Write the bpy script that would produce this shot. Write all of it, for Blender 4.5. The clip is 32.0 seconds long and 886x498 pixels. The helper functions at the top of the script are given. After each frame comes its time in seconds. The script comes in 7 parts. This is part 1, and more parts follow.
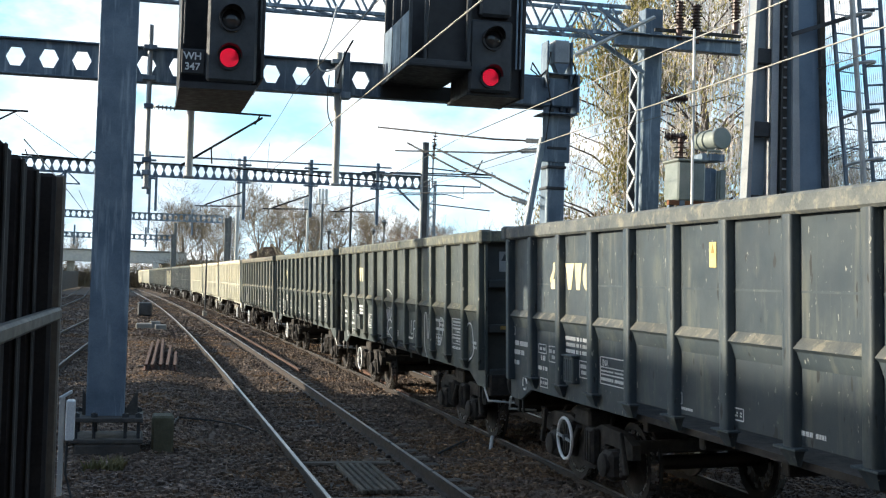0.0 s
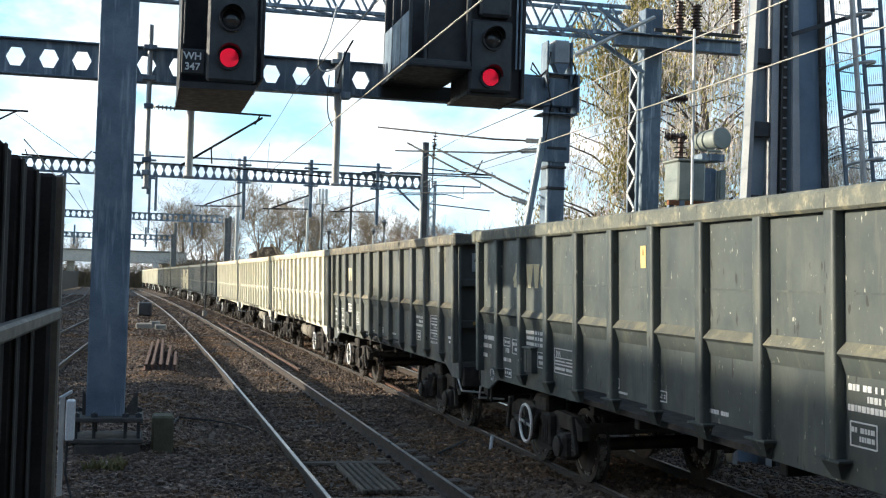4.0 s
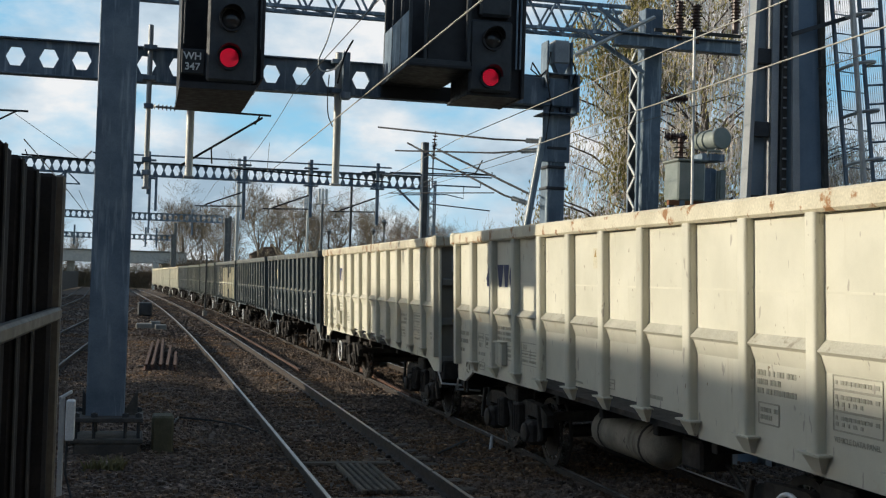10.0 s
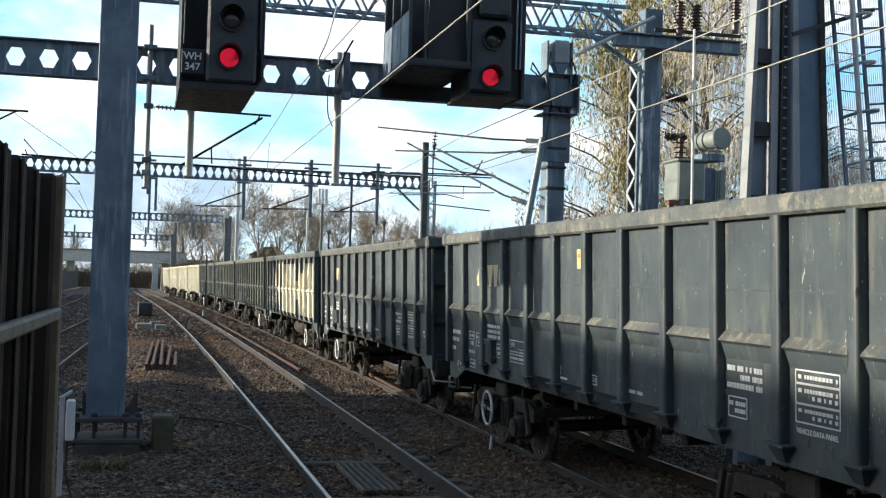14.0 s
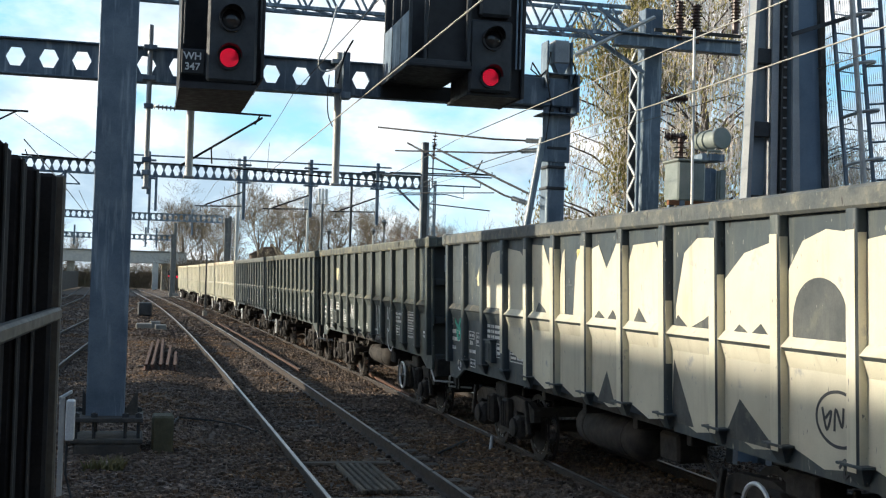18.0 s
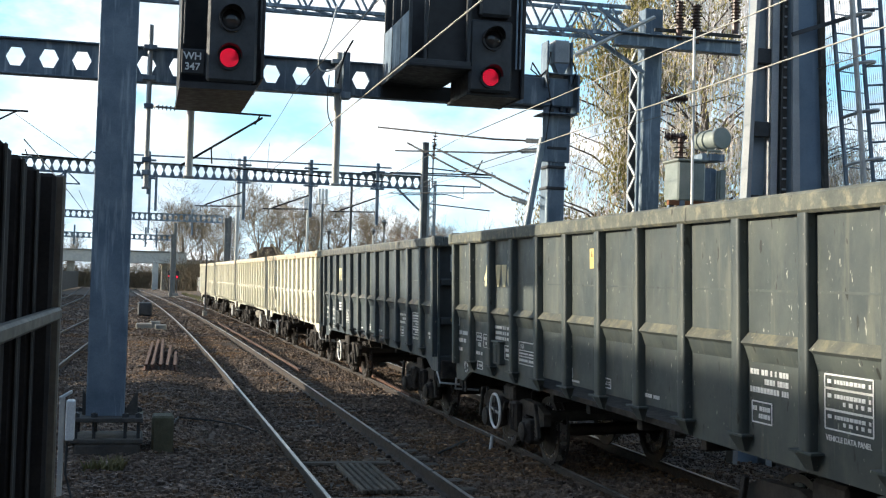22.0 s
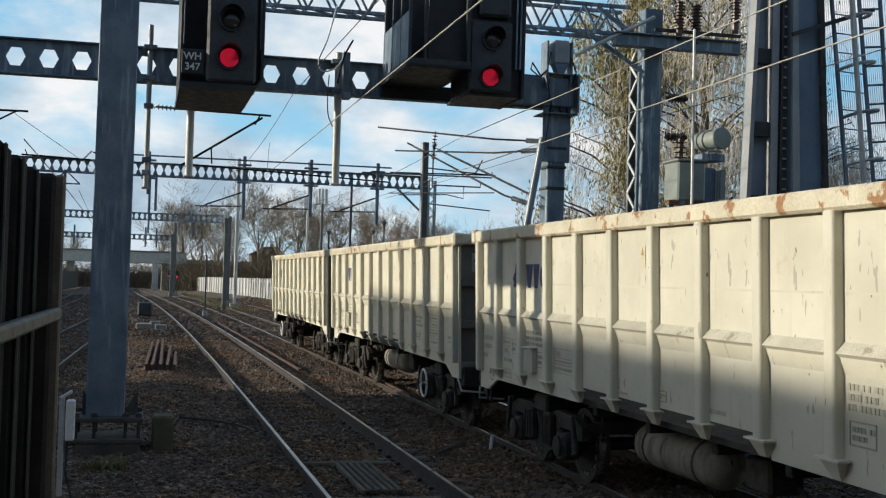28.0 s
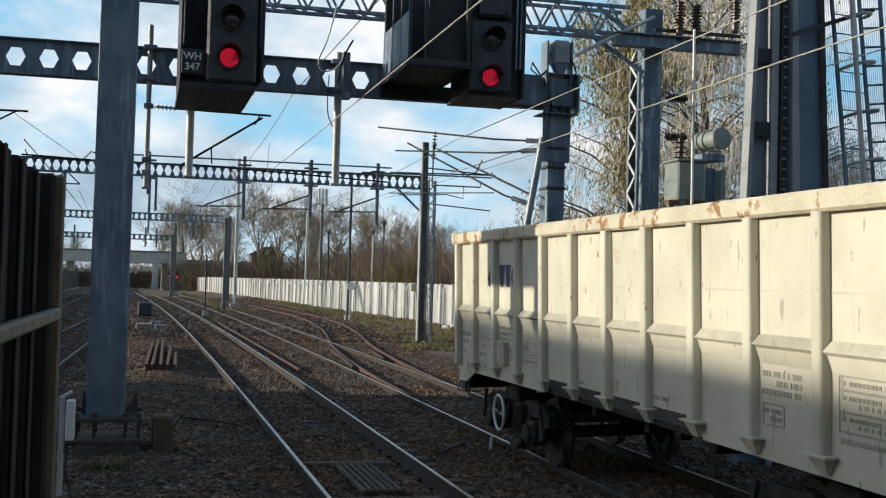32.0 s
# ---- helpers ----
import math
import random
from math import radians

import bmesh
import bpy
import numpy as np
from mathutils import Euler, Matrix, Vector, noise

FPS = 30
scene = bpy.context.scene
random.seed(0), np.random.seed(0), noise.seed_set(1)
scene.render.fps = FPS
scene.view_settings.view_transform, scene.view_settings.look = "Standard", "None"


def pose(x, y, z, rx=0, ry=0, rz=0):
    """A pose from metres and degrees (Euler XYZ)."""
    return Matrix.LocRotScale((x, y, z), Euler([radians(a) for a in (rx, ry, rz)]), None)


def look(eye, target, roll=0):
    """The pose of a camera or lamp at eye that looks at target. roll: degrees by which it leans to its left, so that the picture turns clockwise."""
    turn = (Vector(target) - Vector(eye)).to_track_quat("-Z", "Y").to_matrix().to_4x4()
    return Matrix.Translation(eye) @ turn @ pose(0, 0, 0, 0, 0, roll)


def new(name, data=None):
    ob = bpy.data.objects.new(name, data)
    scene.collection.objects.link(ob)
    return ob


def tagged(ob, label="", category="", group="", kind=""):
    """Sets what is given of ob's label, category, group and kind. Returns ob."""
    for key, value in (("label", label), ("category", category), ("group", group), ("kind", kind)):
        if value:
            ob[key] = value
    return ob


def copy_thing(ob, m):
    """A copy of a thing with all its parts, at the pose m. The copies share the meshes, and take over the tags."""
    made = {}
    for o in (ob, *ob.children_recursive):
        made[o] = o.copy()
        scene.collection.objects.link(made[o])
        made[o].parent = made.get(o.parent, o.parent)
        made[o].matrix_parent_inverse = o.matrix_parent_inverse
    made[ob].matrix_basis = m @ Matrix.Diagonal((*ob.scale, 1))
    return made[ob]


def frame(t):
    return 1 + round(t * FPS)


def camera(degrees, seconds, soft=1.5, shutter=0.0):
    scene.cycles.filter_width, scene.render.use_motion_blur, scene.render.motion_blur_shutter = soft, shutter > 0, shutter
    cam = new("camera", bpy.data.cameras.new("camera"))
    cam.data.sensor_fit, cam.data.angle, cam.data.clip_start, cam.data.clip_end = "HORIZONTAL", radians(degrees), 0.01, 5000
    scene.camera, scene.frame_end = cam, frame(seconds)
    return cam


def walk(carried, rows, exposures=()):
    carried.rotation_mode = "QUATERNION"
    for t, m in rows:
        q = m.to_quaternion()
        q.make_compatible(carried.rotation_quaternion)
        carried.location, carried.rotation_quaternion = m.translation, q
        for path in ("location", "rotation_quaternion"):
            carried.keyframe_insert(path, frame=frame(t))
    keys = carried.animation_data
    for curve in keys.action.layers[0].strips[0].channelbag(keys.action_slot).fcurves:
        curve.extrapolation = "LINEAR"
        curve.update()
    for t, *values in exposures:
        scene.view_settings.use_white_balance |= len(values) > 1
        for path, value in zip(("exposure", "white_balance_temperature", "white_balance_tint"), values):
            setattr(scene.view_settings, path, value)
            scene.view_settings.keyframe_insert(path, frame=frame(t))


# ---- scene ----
# World: x to the right of the tracks, y along them (away from the camera), z = 0 at the near track's rail tops.
cam = camera(40.37, 32.0, soft=1.2)
EYE = Vector((0.0, 0.0, 2.4))
YAW, PITCH, ROLL = 0.2437, 0.0268, 1.69
AIM = Vector((math.sin(YAW) * math.cos(PITCH), math.cos(YAW) * math.cos(PITCH), math.sin(PITCH)))
EXPOSURES = [(0.0, 1.02), (3.0, 1.02), (6.0, 0.8), (7.0, 0.62), (8.0, 0.15), (9.0, 0.05), (12.0, 0.1), (13.0, 0.2), (14.0, 0.78), (16.0, 0.95), (17.0, 0.9), (18.0, 0.66), (19.0, 0.6), (20.0, 0.88), (23.0, 0.95), (25.0, 0.6), (28.0, 0.1), (32.0, 0.2)]
walk(cam, [(0.0, look(EYE, EYE + AIM * 20, ROLL)), (32.0, look(EYE, EYE + AIM * 20, ROLL))], EXPOSURES)

# ---- daylight: low winter sun from the left and slightly ahead ----
SUN_AZ, SUN_EL = radians(-75.0), radians(14.0)   # azimuth from +y, clockwise positive
SUN_DIR = Vector((math.sin(SUN_AZ) * math.cos(SUN_EL), math.cos(SUN_AZ) * math.cos(SUN_EL), math.sin(SUN_EL)))
world = bpy.data.worlds.new("daylight")
scene.world = world
world.use_nodes = True
wn, wl = world.node_tree.nodes, world.node_tree.links
sky = wn.new("ShaderNodeTexSky")
sky.sky_type, sky.sun_disc = "NISHITA", False
sky.sun_elevation, sky.sun_rotation = SUN_EL, SUN_AZ
sky.air_density, sky.dust_density, sky.ozone_density = 1.0, 0.6, 1.0
wl.new(sky.outputs["Color"], wn["Background"].inputs["Color"])
wn["Background"].inputs["Strength"].default_value = 0.15
sun_data = bpy.data.lights.new("sun", "SUN")
sun_data.energy, sun_data.angle, sun_data.color = 4.2, radians(0.53), (1.0, 0.91, 0.75)
sun = new("sun", sun_data)
sun.matrix_world = look(SUN_DIR * 200, (0, 0, 0))


# ---- geometry helpers ----
class Geo:
    """Collects vertices and faces of one mesh."""

    def __init__(self):
        self.v, self.f, self.smooth = [], [], []

    def add(self, verts, faces, smooth=False):
        n = len(self.v)
        self.v += [tuple(a) for a in verts]
        self.f += [tuple(i + n for i in q) for q in faces]
        self.smooth += [smooth] * len(faces)
        return self

    def box(self, c, s, ch=0.0, m=None):
        """A box by centre and size; ch: chamfer of its edges; m: a turn about its centre."""
        hx, hy, hz = s[0] / 2, s[1] / 2, s[2] / 2
        if ch <= 0:
            vs = [Vector((x, y, z)) for z in (-hz, hz) for y in (-hy, hy) for x in (-hx, hx)]
            fs = [(0, 2, 3, 1), (4, 5, 7, 6), (0, 1, 5, 4), (2, 6, 7, 3), (0, 4, 6, 2), (1, 3, 7, 5)]
        else:
            ch = min(ch, hx * .95, hy * .95, hz * .95)
            vs, ix = [], {}
            for sx in (-1, 1):
                for sy in (-1, 1):
                    for sz in (-1, 1):
                        for k, d in enumerate(((0, 1, 1), (1, 0, 1), (1, 1, 0))):
                            ix[sx, sy, sz, k] = len(vs)
                            vs.append(Vector((sx * (hx - ch * d[0]), sy * (hy - ch * d[1]), sz * (hz - ch * d[2]))))
            fs = []
            for sg in (-1, 1):
                a = [ix[sg, y, z, 0] for y, z in ((-1, -1), (1, -1), (1, 1), (-1, 1))]
                b = [ix[x, sg, z, 1] for x, z in ((-1, -1), (-1, 1), (1, 1), (1, -1))]
                c3 = [ix[x, y, sg, 2] for x, y in ((-1, -1), (1, -1), (1, 1), (-1, 1))]
                fs += [tuple(q if sg > 0 else q[::-1]) for q in (a, b, c3)]
            for s1 in (-1, 1):
                for s2 in (-1, 1):
                    e = [ix[s1, s2, -1, 0], ix[s1, s2, -1, 1], ix[s1, s2, 1, 1], ix[s1, s2, 1, 0]]
                    g = [ix[s1, -1, s2, 0], ix[s1, -1, s2, 2], ix[s1, 1, s2, 2], ix[s1, 1, s2, 0]]
                    h = [ix[-1, s1, s2, 1], ix[-1, s1, s2, 2], ix[1, s1, s2, 2], ix[1, s1, s2, 1]]
                    fs += [tuple(e if s1 * s2 < 0 else e[::-1]), tuple(g if s1 * s2 > 0 else g[::-1]), tuple(h if s1 * s2 < 0 else h[::-1])]
            for sx in (-1, 1):
                for sy in (-1, 1):
                    for sz in (-1, 1):
                        t = [ix[sx, sy, sz, k] for k in range(3)]
                        fs.append(tuple(t if sx * sy * sz > 0 else t[::-1]))
        if m is not None:
            vs = [m @ a for a in vs]
        c = Vector(c)
        return self.add([a + c for a in vs], fs)

    def span(self, p0, p1, w, h, ch=0.0, up=(0, 0, 1)):
        """A bar of section w x h from p0 to p1."""
        p0, p1 = Vector(p0), Vector(p1)
        d = p1 - p0
        y = d.normalized()
        x = y.cross(Vector(up))
        if x.length < 1e-4:
            x = y.cross(Vector((1, 0, 0)))
        x.normalize()
        z = x.cross(y)
        m = Matrix((x, y, z)).transposed()
        return self.box((p0 + p1) / 2, (w, d.length, h), ch, m)

    def tube(self, pts, r, n=6, caps=True, radii=None):
        pts = [Vector(a) for a in pts]
        rings, vs, fs = [], [], []
        ref = Vector((0, 0, 1))
        for i, a in enumerate(pts):
            d = (pts[min(i + 1, len(pts) - 1)] - pts[max(i - 1, 0)]).normalized()
            x = d.cross(ref)
            if x.length < 1e-3:
                x = d.cross(Vector((1, 0, 0)))
            x.normalize()
            y = x.cross(d)
            rr = radii[i] if radii else r
            rings.append(len(vs))
            vs += [a + (x * math.cos(2 * math.pi * k / n) + y * math.sin(2 * math.pi * k / n)) * rr for k in range(n)]
        for a, b in zip(rings, rings[1:]):
            fs += [(a + k, a + (k + 1) % n, b + (k + 1) % n, b + k) for k in range(n)]
        self.add(vs, fs, n > 4)
        if caps:
            self.add([vs[rings[0] + k] for k in range(n)], [tuple(range(n))[::-1]])
            self.add([vs[rings[-1] + k] for k in range(n)], [tuple(range(n))])
        return self

    def lathe(self, p, axis, prof, n=16):
        """A turned form: prof is (distance along the axis, radius)."""
        p, a = Vector(p), Vector(axis).normalized()
        x = a.cross(Vector((0, 0, 1)))
        if x.length < 1e-3:
            x = a.cross(Vector((1, 0, 0)))
        x.normalize()
        y = x.cross(a)
        ring = [x * math.cos(2 * math.pi * k / n) + y * math.sin(2 * math.pi * k / n) for k in range(n)]
        vs = [p + a * d + q * max(r, 1e-3) for d, r in prof for q in ring]
        m = (len(prof) - 1) * n
        fs = [(i * n + k, i * n + k + n, i * n + (k + 1) % n + n, i * n + (k + 1) % n) for i in range(len(prof) - 1) for k in range(n)]
        return self.add(vs, fs + [tuple(range(n)), tuple(range(m, m + n))[::-1]], n > 8)

    def prism(self, poly, o, ax, ay, depth):
        """A flat polygon in the plane o, ax, ay, given depth along ax x ay."""
        o, ax, ay = Vector(o), Vector(ax), Vector(ay)
        az = ax.cross(ay).normalized() * depth
        n = len(poly)
        a = [o + ax * u + ay * v for u, v in poly]
        self.add(a + [q + az for q in a], [tuple(range(n))[::-1], tuple(range(n, 2 * n))] + [(i, (i + 1) % n, (i + 1) % n + n, i + n) for i in range(n)])
        return self

    def mesh(self, name):
        me = bpy.data.meshes.new(name)
        me.from_pydata(self.v, [], self.f)
        me.polygons.foreach_set("use_smooth", self.smooth)
        if any(self.smooth) and len(self.f) < 6000:
            me.set_sharp_from_angle(angle=radians(38))
        me.update()
        return me


def part(name, geo, material, parent=None, label="", at=None):
    """Links a Geo (or a mesh) as one object, under a thing or a part."""
    me = geo.mesh(name) if isinstance(geo, Geo) else geo
    if material is not None and not me.materials:
        me.materials.append(material)
    ob = new(name, me)
    if parent is not None:
        ob.parent = parent
    if at is not None:
        ob.matrix_basis = at
    if label:
        tagged(ob, label)
    return ob


def thing(name, label, category, group="", kind="", at=None):
    """An Empty at the base of a thing, which parents its parts."""
    ob = tagged(new(name), label, category, group, kind)
    ob.empty_display_size = 0.2
    if at is not None:
        ob.matrix_basis = at
    return ob


# ---- materials ----
def ramp(nt, src, stops):
    n = nt.nodes.new("ShaderNodeValToRGB")
    e = n.color_ramp.elements
    e[0].position, e[0].color = stops[0][0], (*stops[0][1], 1)
    e[1].position, e[1].color = stops[-1][0], (*stops[-1][1], 1)
    for pos, c in stops[1:-1]:
        q = e.new(pos)
        q.color = (*c, 1)
    nt.links.new(src, n.inputs[0])
    return n.outputs[0]


def noise_tex(nt, vec, scale, detail=4, rough=0.6, stretch=None):
    if stretch:
        mp = nt.nodes.new("ShaderNodeMapping")
        mp.inputs["Scale"].default_value = stretch
        nt.links.new(vec, mp.inputs["Vector"])
        vec = mp.outputs[0]
    n = nt.nodes.new("ShaderNodeTexNoise")
    n.inputs["Scale"].default_value, n.inputs["Detail"].default_value, n.inputs["Roughness"].default_value = scale, detail, rough
    nt.links.new(vec, n.inputs["Vector"])
    return n.outputs["Fac"]


def mix(nt, fac, a, b, kind="MIX"):
    n = nt.nodes.new("ShaderNodeMix")
    n.data_type, n.blend_type = "RGBA", kind
    for sock, val in ((n.inputs[0], fac), (n.inputs[6], a), (n.inputs[7], b)):
        if isinstance(val, bpy.types.NodeSocket):
            nt.links.new(val, sock)
        else:
            sock.default_value = val if isinstance(val, (int, float)) else (*val, 1)
    return n.outputs[2]


def surface(name, base, alt, rough=0.7, metal=0.0, scale=3.0, fine=40.0, bump=0.15, streak=None, streak_at=(0.58, 0.75),
            patch=None, patch_at=(0.6, 0.68), patch_scale=2.0, patch_stretch=None, tone=0.12, grain=0.25, bump_dist=0.01, flecks=None, drips=None, spec=0.5, specks=None):
    """A weathered surface: base and alt colours in broad clouds, fine grain, vertical streaks, patches of wear, a tone of its own per object."""
    m = bpy.data.materials.new(name)
    m.use_nodes = True
    nt = m.node_tree
    bs = nt.nodes["Principled BSDF"]
    tc, oi = nt.nodes.new("ShaderNodeTexCoord"), nt.nodes.new("ShaderNodeObjectInfo")
    off = nt.nodes.new("ShaderNodeVectorMath")
    off.operation = "MULTIPLY_ADD"
    nt.links.new(oi.outputs["Random"], off.inputs[0])
    off.inputs[1].default_value = (31.0, 17.0, 7.0)
    nt.links.new(tc.outputs["Object"], off.inputs[2])
    vec = off.outputs[0]
    col = ramp(nt, noise_tex(nt, vec, scale, 5), [(0.35, base), (0.66, alt)])
    if patch is not None:
        f = ramp(nt, noise_tex(nt, vec, patch_scale, 6, 0.68, patch_stretch), [(patch_at[0], (0, 0, 0)), (patch_at[1], (1, 1, 1))])
        col = mix(nt, f, col, patch)
    if streak is not None:
        f = ramp(nt, noise_tex(nt, vec, 1.0, 4, 0.6, (7.0, 7.0, 0.7)), [(streak_at[0], (0, 0, 0)), (streak_at[1], (1, 1, 1))])
        col = mix(nt, f, col, streak)
    if flecks is not None:
        f = ramp(nt, noise_tex(nt, vec, 13.0, 3, 0.6, (1.0, 1.0, 0.45)), [(0.70, (0, 0, 0)), (0.73, (1, 1, 1))])
        col = mix(nt, f, col, flecks)
    if drips is not None:
        f = ramp(nt, noise_tex(nt, vec, 10.0, 2, 0.5, (1.3, 1.3, 0.4)), [(0.685, (0, 0, 0)), (0.71, (1, 1, 1))])
        col = mix(nt, f, col, drips)
    if specks is not None:
        f = ramp(nt, noise_tex(nt, vec, 30.0, 3, 0.6, (1.0, 1.0, 0.33)), [(0.685, (0, 0, 0)), (0.73, (1, 1, 1))])
        col = mix(nt, f, col, specks)
    gr = noise_tex(nt, vec, fine, 3, 0.7)
    bs.inputs["Specular IOR Level"].default_value = spec
    g = ramp(nt, gr, [(0.25, (1 - grain,) * 3), (0.75, (1 + grain * 0.4,) * 3)])
    col = mix(nt, 1.0, col, g, "MULTIPLY")
    tn = ramp(nt, oi.outputs["Random"], [(0.0, (1 - tone,) * 3), (1.0, (1 + tone * 0.5,) * 3)])
    col = mix(nt, 1.0, col, tn, "MULTIPLY")
    nt.links.new(col, bs.inputs["Base Color"])
    rr = ramp(nt, noise_tex(nt, vec, scale * 2.3, 4), [(0.3, (max(rough - 0.12, 0.05),) * 3), (0.7, (min(rough + 0.12, 1.0),) * 3)])
    nt.links.new(rr, bs.inputs["Roughness"])
    bs.inputs["Metallic"].default_value = metal
    if bump:
        b = nt.nodes.new("ShaderNodeBump")
        b.inputs["Strength"].default_value, b.inputs["Distance"].default_value = bump, bump_dist
        nt.links.new(gr, b.inputs["Height"])
        nt.links.new(b.outputs[0], bs.inputs["Normal"])
    return m


def glow(name, color, strength, body=(0.02, 0.02, 0.02)):
    m = bpy.data.materials.new(name)
    m.use_nodes = True
    bs = m.node_tree.nodes["Principled BSDF"]
    bs.inputs["Base Color"].default_value = (*body, 1)
    bs.inputs["Emission Color"].default_value = (*color, 1)
    bs.inputs["Emission Strength"].default_value = strength
    return m


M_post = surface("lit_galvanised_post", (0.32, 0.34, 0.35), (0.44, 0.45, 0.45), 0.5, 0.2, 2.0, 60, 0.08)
M_base_dark = surface("shaded_post_steel", (0.06, 0.065, 0.07), (0.11, 0.115, 0.12), 0.6, 0.1, 3, 50, 0.1)
M_far_galv = surface("far_grey_steel", (0.11, 0.115, 0.115), (0.16, 0.165, 0.16), 0.6, 0.1, 2, 60, 0.05)
M_arm = surface("dark_arm_tube", (0.012, 0.012, 0.013), (0.024, 0.024, 0.026), 0.7, 0.0, 3, 50, 0.05)
M_galv = surface("galvanised_steel", (0.092, 0.136, 0.185), (0.185, 0.24, 0.295), 0.55, 0.1, 1.8, 60, 0.06, (0.38, 0.45, 0.50), (0.54, 0.72), grain=0.18)
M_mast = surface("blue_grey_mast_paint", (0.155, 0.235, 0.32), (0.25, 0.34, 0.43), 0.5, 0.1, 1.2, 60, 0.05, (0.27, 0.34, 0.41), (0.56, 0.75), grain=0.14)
M_galv_light = surface("pale_galvanised_steel", (0.50, 0.51, 0.50), (0.62, 0.62, 0.59), 0.5, 0.15, 2.0, 60, 0.08)
M_steel_dark = surface("dark_painted_steel", (0.035, 0.038, 0.042), (0.06, 0.065, 0.07), 0.6, 0.1, 3, 50, 0.1)
M_black = surface("black_signal_paint", (0.012, 0.012, 0.014), (0.022, 0.022, 0.025), 0.55, 0.0, 3, 60, 0.05)
M_white = surface("white_paint", (0.72, 0.72, 0.70), (0.82, 0.82, 0.80), 0.5, 0.0, 3, 60, 0.03)
M_railtop = surface("worn_rail_steel", (0.33, 0.315, 0.30), (0.40, 0.38, 0.355), 0.38, 0.7, 1.0, 20, 0.0, grain=0.08)
M_railrust = surface("rusty_rail_web", (0.025, 0.019, 0.015), (0.052, 0.036, 0.025), 0.85, 0.0, 6, 60, 0.3)
M_offcut = surface("flaking_rust", (0.085, 0.042, 0.027), (0.14, 0.072, 0.045), 0.95, 0, 6, 50, 0.3)
M_sleeper = surface("concrete_sleeper", (0.085, 0.068, 0.053), (0.14, 0.115, 0.09), 0.9, 0.0, 5, 60, 0.3, tone=0.3)
M_ballast = surface("stone_ballast", (0.066, 0.045, 0.033), (0.150, 0.101, 0.066), 0.95, 0.0, 0.5, 14, 0.9, None, patch=(0.15, 0.098, 0.058), patch_at=(0.5, 0.62), patch_scale=0.4, grain=0.55, bump_dist=0.03)
M_stone = surface("ballast_stone", (0.080, 0.063, 0.053), (0.175, 0.136, 0.108), 0.92, 0.0, 0.7, 9, 0.2, grain=0.8, patch=(0.18, 0.115, 0.066), patch_at=(0.5, 0.62), patch_scale=0.4)
stone_nodes = M_stone.node_tree
isl = stone_nodes.nodes.new("ShaderNodeNewGeometry").outputs["Random Per Island"]
stone_in = stone_nodes.nodes["Principled BSDF"].inputs["Base Color"]
stone_nodes.links.new(mix(stone_nodes, 1.0, stone_in.links[0].from_socket, ramp(stone_nodes, isl, [(0.0, (0.76, 0.71, 0.67)), (0.75, (1.34, 1.28, 1.24)), (0.93, (1.7, 1.66, 1.62)), (1.0, (2.9, 2.85, 2.8))]), "MULTIPLY"), stone_in)
M_concrete = surface("weathered_concrete", (0.24, 0.23, 0.20), (0.36, 0.35, 0.31), 0.9, 0.0, 2.5, 50, 0.25, (0.16, 0.16, 0.13))
M_wood = surface("weathered_timber", (0.07, 0.058, 0.042), (0.125, 0.105, 0.078), 0.9, 0.0, 4, 50, 0.3, tone=0.3)
M_insulator = surface("brown_porcelain", (0.045, 0.018, 0.014), (0.07, 0.03, 0.022), 0.5, 0.0, 4, 40, 0.02)
M_wire = surface("overhead_wire", (0.10, 0.095, 0.085), (0.16, 0.15, 0.13), 0.5, 0.4, 4, 40, 0.0)
M_wire_pale = surface("pale_overhead_wire", (0.42, 0.40, 0.34), (0.52, 0.49, 0.42), 0.5, 0.3, 4, 40, 0.0)
M_red_lamp = glow("red_signal_led", (1.0, 0.02, 0.07), 0.62, (0.3, 0.0, 0.01))
M_lens = surface("unlit_lens_glass", (0.02, 0.02, 0.02), (0.04, 0.04, 0.045), 0.08, 0.0, 4, 60, 0.0)
M_fence_dark = surface("dark_fence_steel", (0.030, 0.027, 0.026), (0.044, 0.039, 0.036), 0.9, 0.0, 3, 50, 0.1, spec=0.1)
M_fence_white = surface("white_metal_fence", (0.66, 0.67, 0.66), (0.80, 0.80, 0.78), 0.6, 0.0, 1.5, 40, 0.05, (0.40, 0.41, 0.40), tone=0.25)
M_grass = surface("rough_grass", (0.13, 0.125, 0.05), (0.25, 0.22, 0.105), 0.95, 0.0, 2, 30, 0.4, tone=0.4)
M_bark = surface("bare_bark", (0.10, 0.08, 0.06), (0.18, 0.15, 0.12), 0.95, 0.0, 4, 40, 0.3)
M_bark_far = surface("far_bare_twigs", (0.21, 0.18, 0.14), (0.31, 0.265, 0.205), 0.95, 0.0, 0.5, 10, 0.0)
M_bough = surface("dark_boughs", (0.06, 0.05, 0.045), (0.11, 0.09, 0.075), 0.9, 0.0, 3, 40, 0.1)
M_birch = surface("birch_twigs", (0.50, 0.46, 0.43), (0.68, 0.63, 0.59), 0.9, 0.0, 3, 40, 0.1)
M_leaf = surface("yellow_birch_leaves", (0.34, 0.31, 0.09), (0.56, 0.47, 0.17), 0.8, 0.0, 2, 30, 0.0, tone=0.5)
M_hedge = surface("brown_scrub", (0.15, 0.125, 0.085), (0.27, 0.215, 0.145), 0.95, 0.0, 1, 20, 0.5, tone=0.4)
M_russet = surface("russet_twigs", (0.17, 0.105, 0.080), (0.28, 0.175, 0.130), 0.95, 0.0, 1, 20, 0.5, tone=0.4)
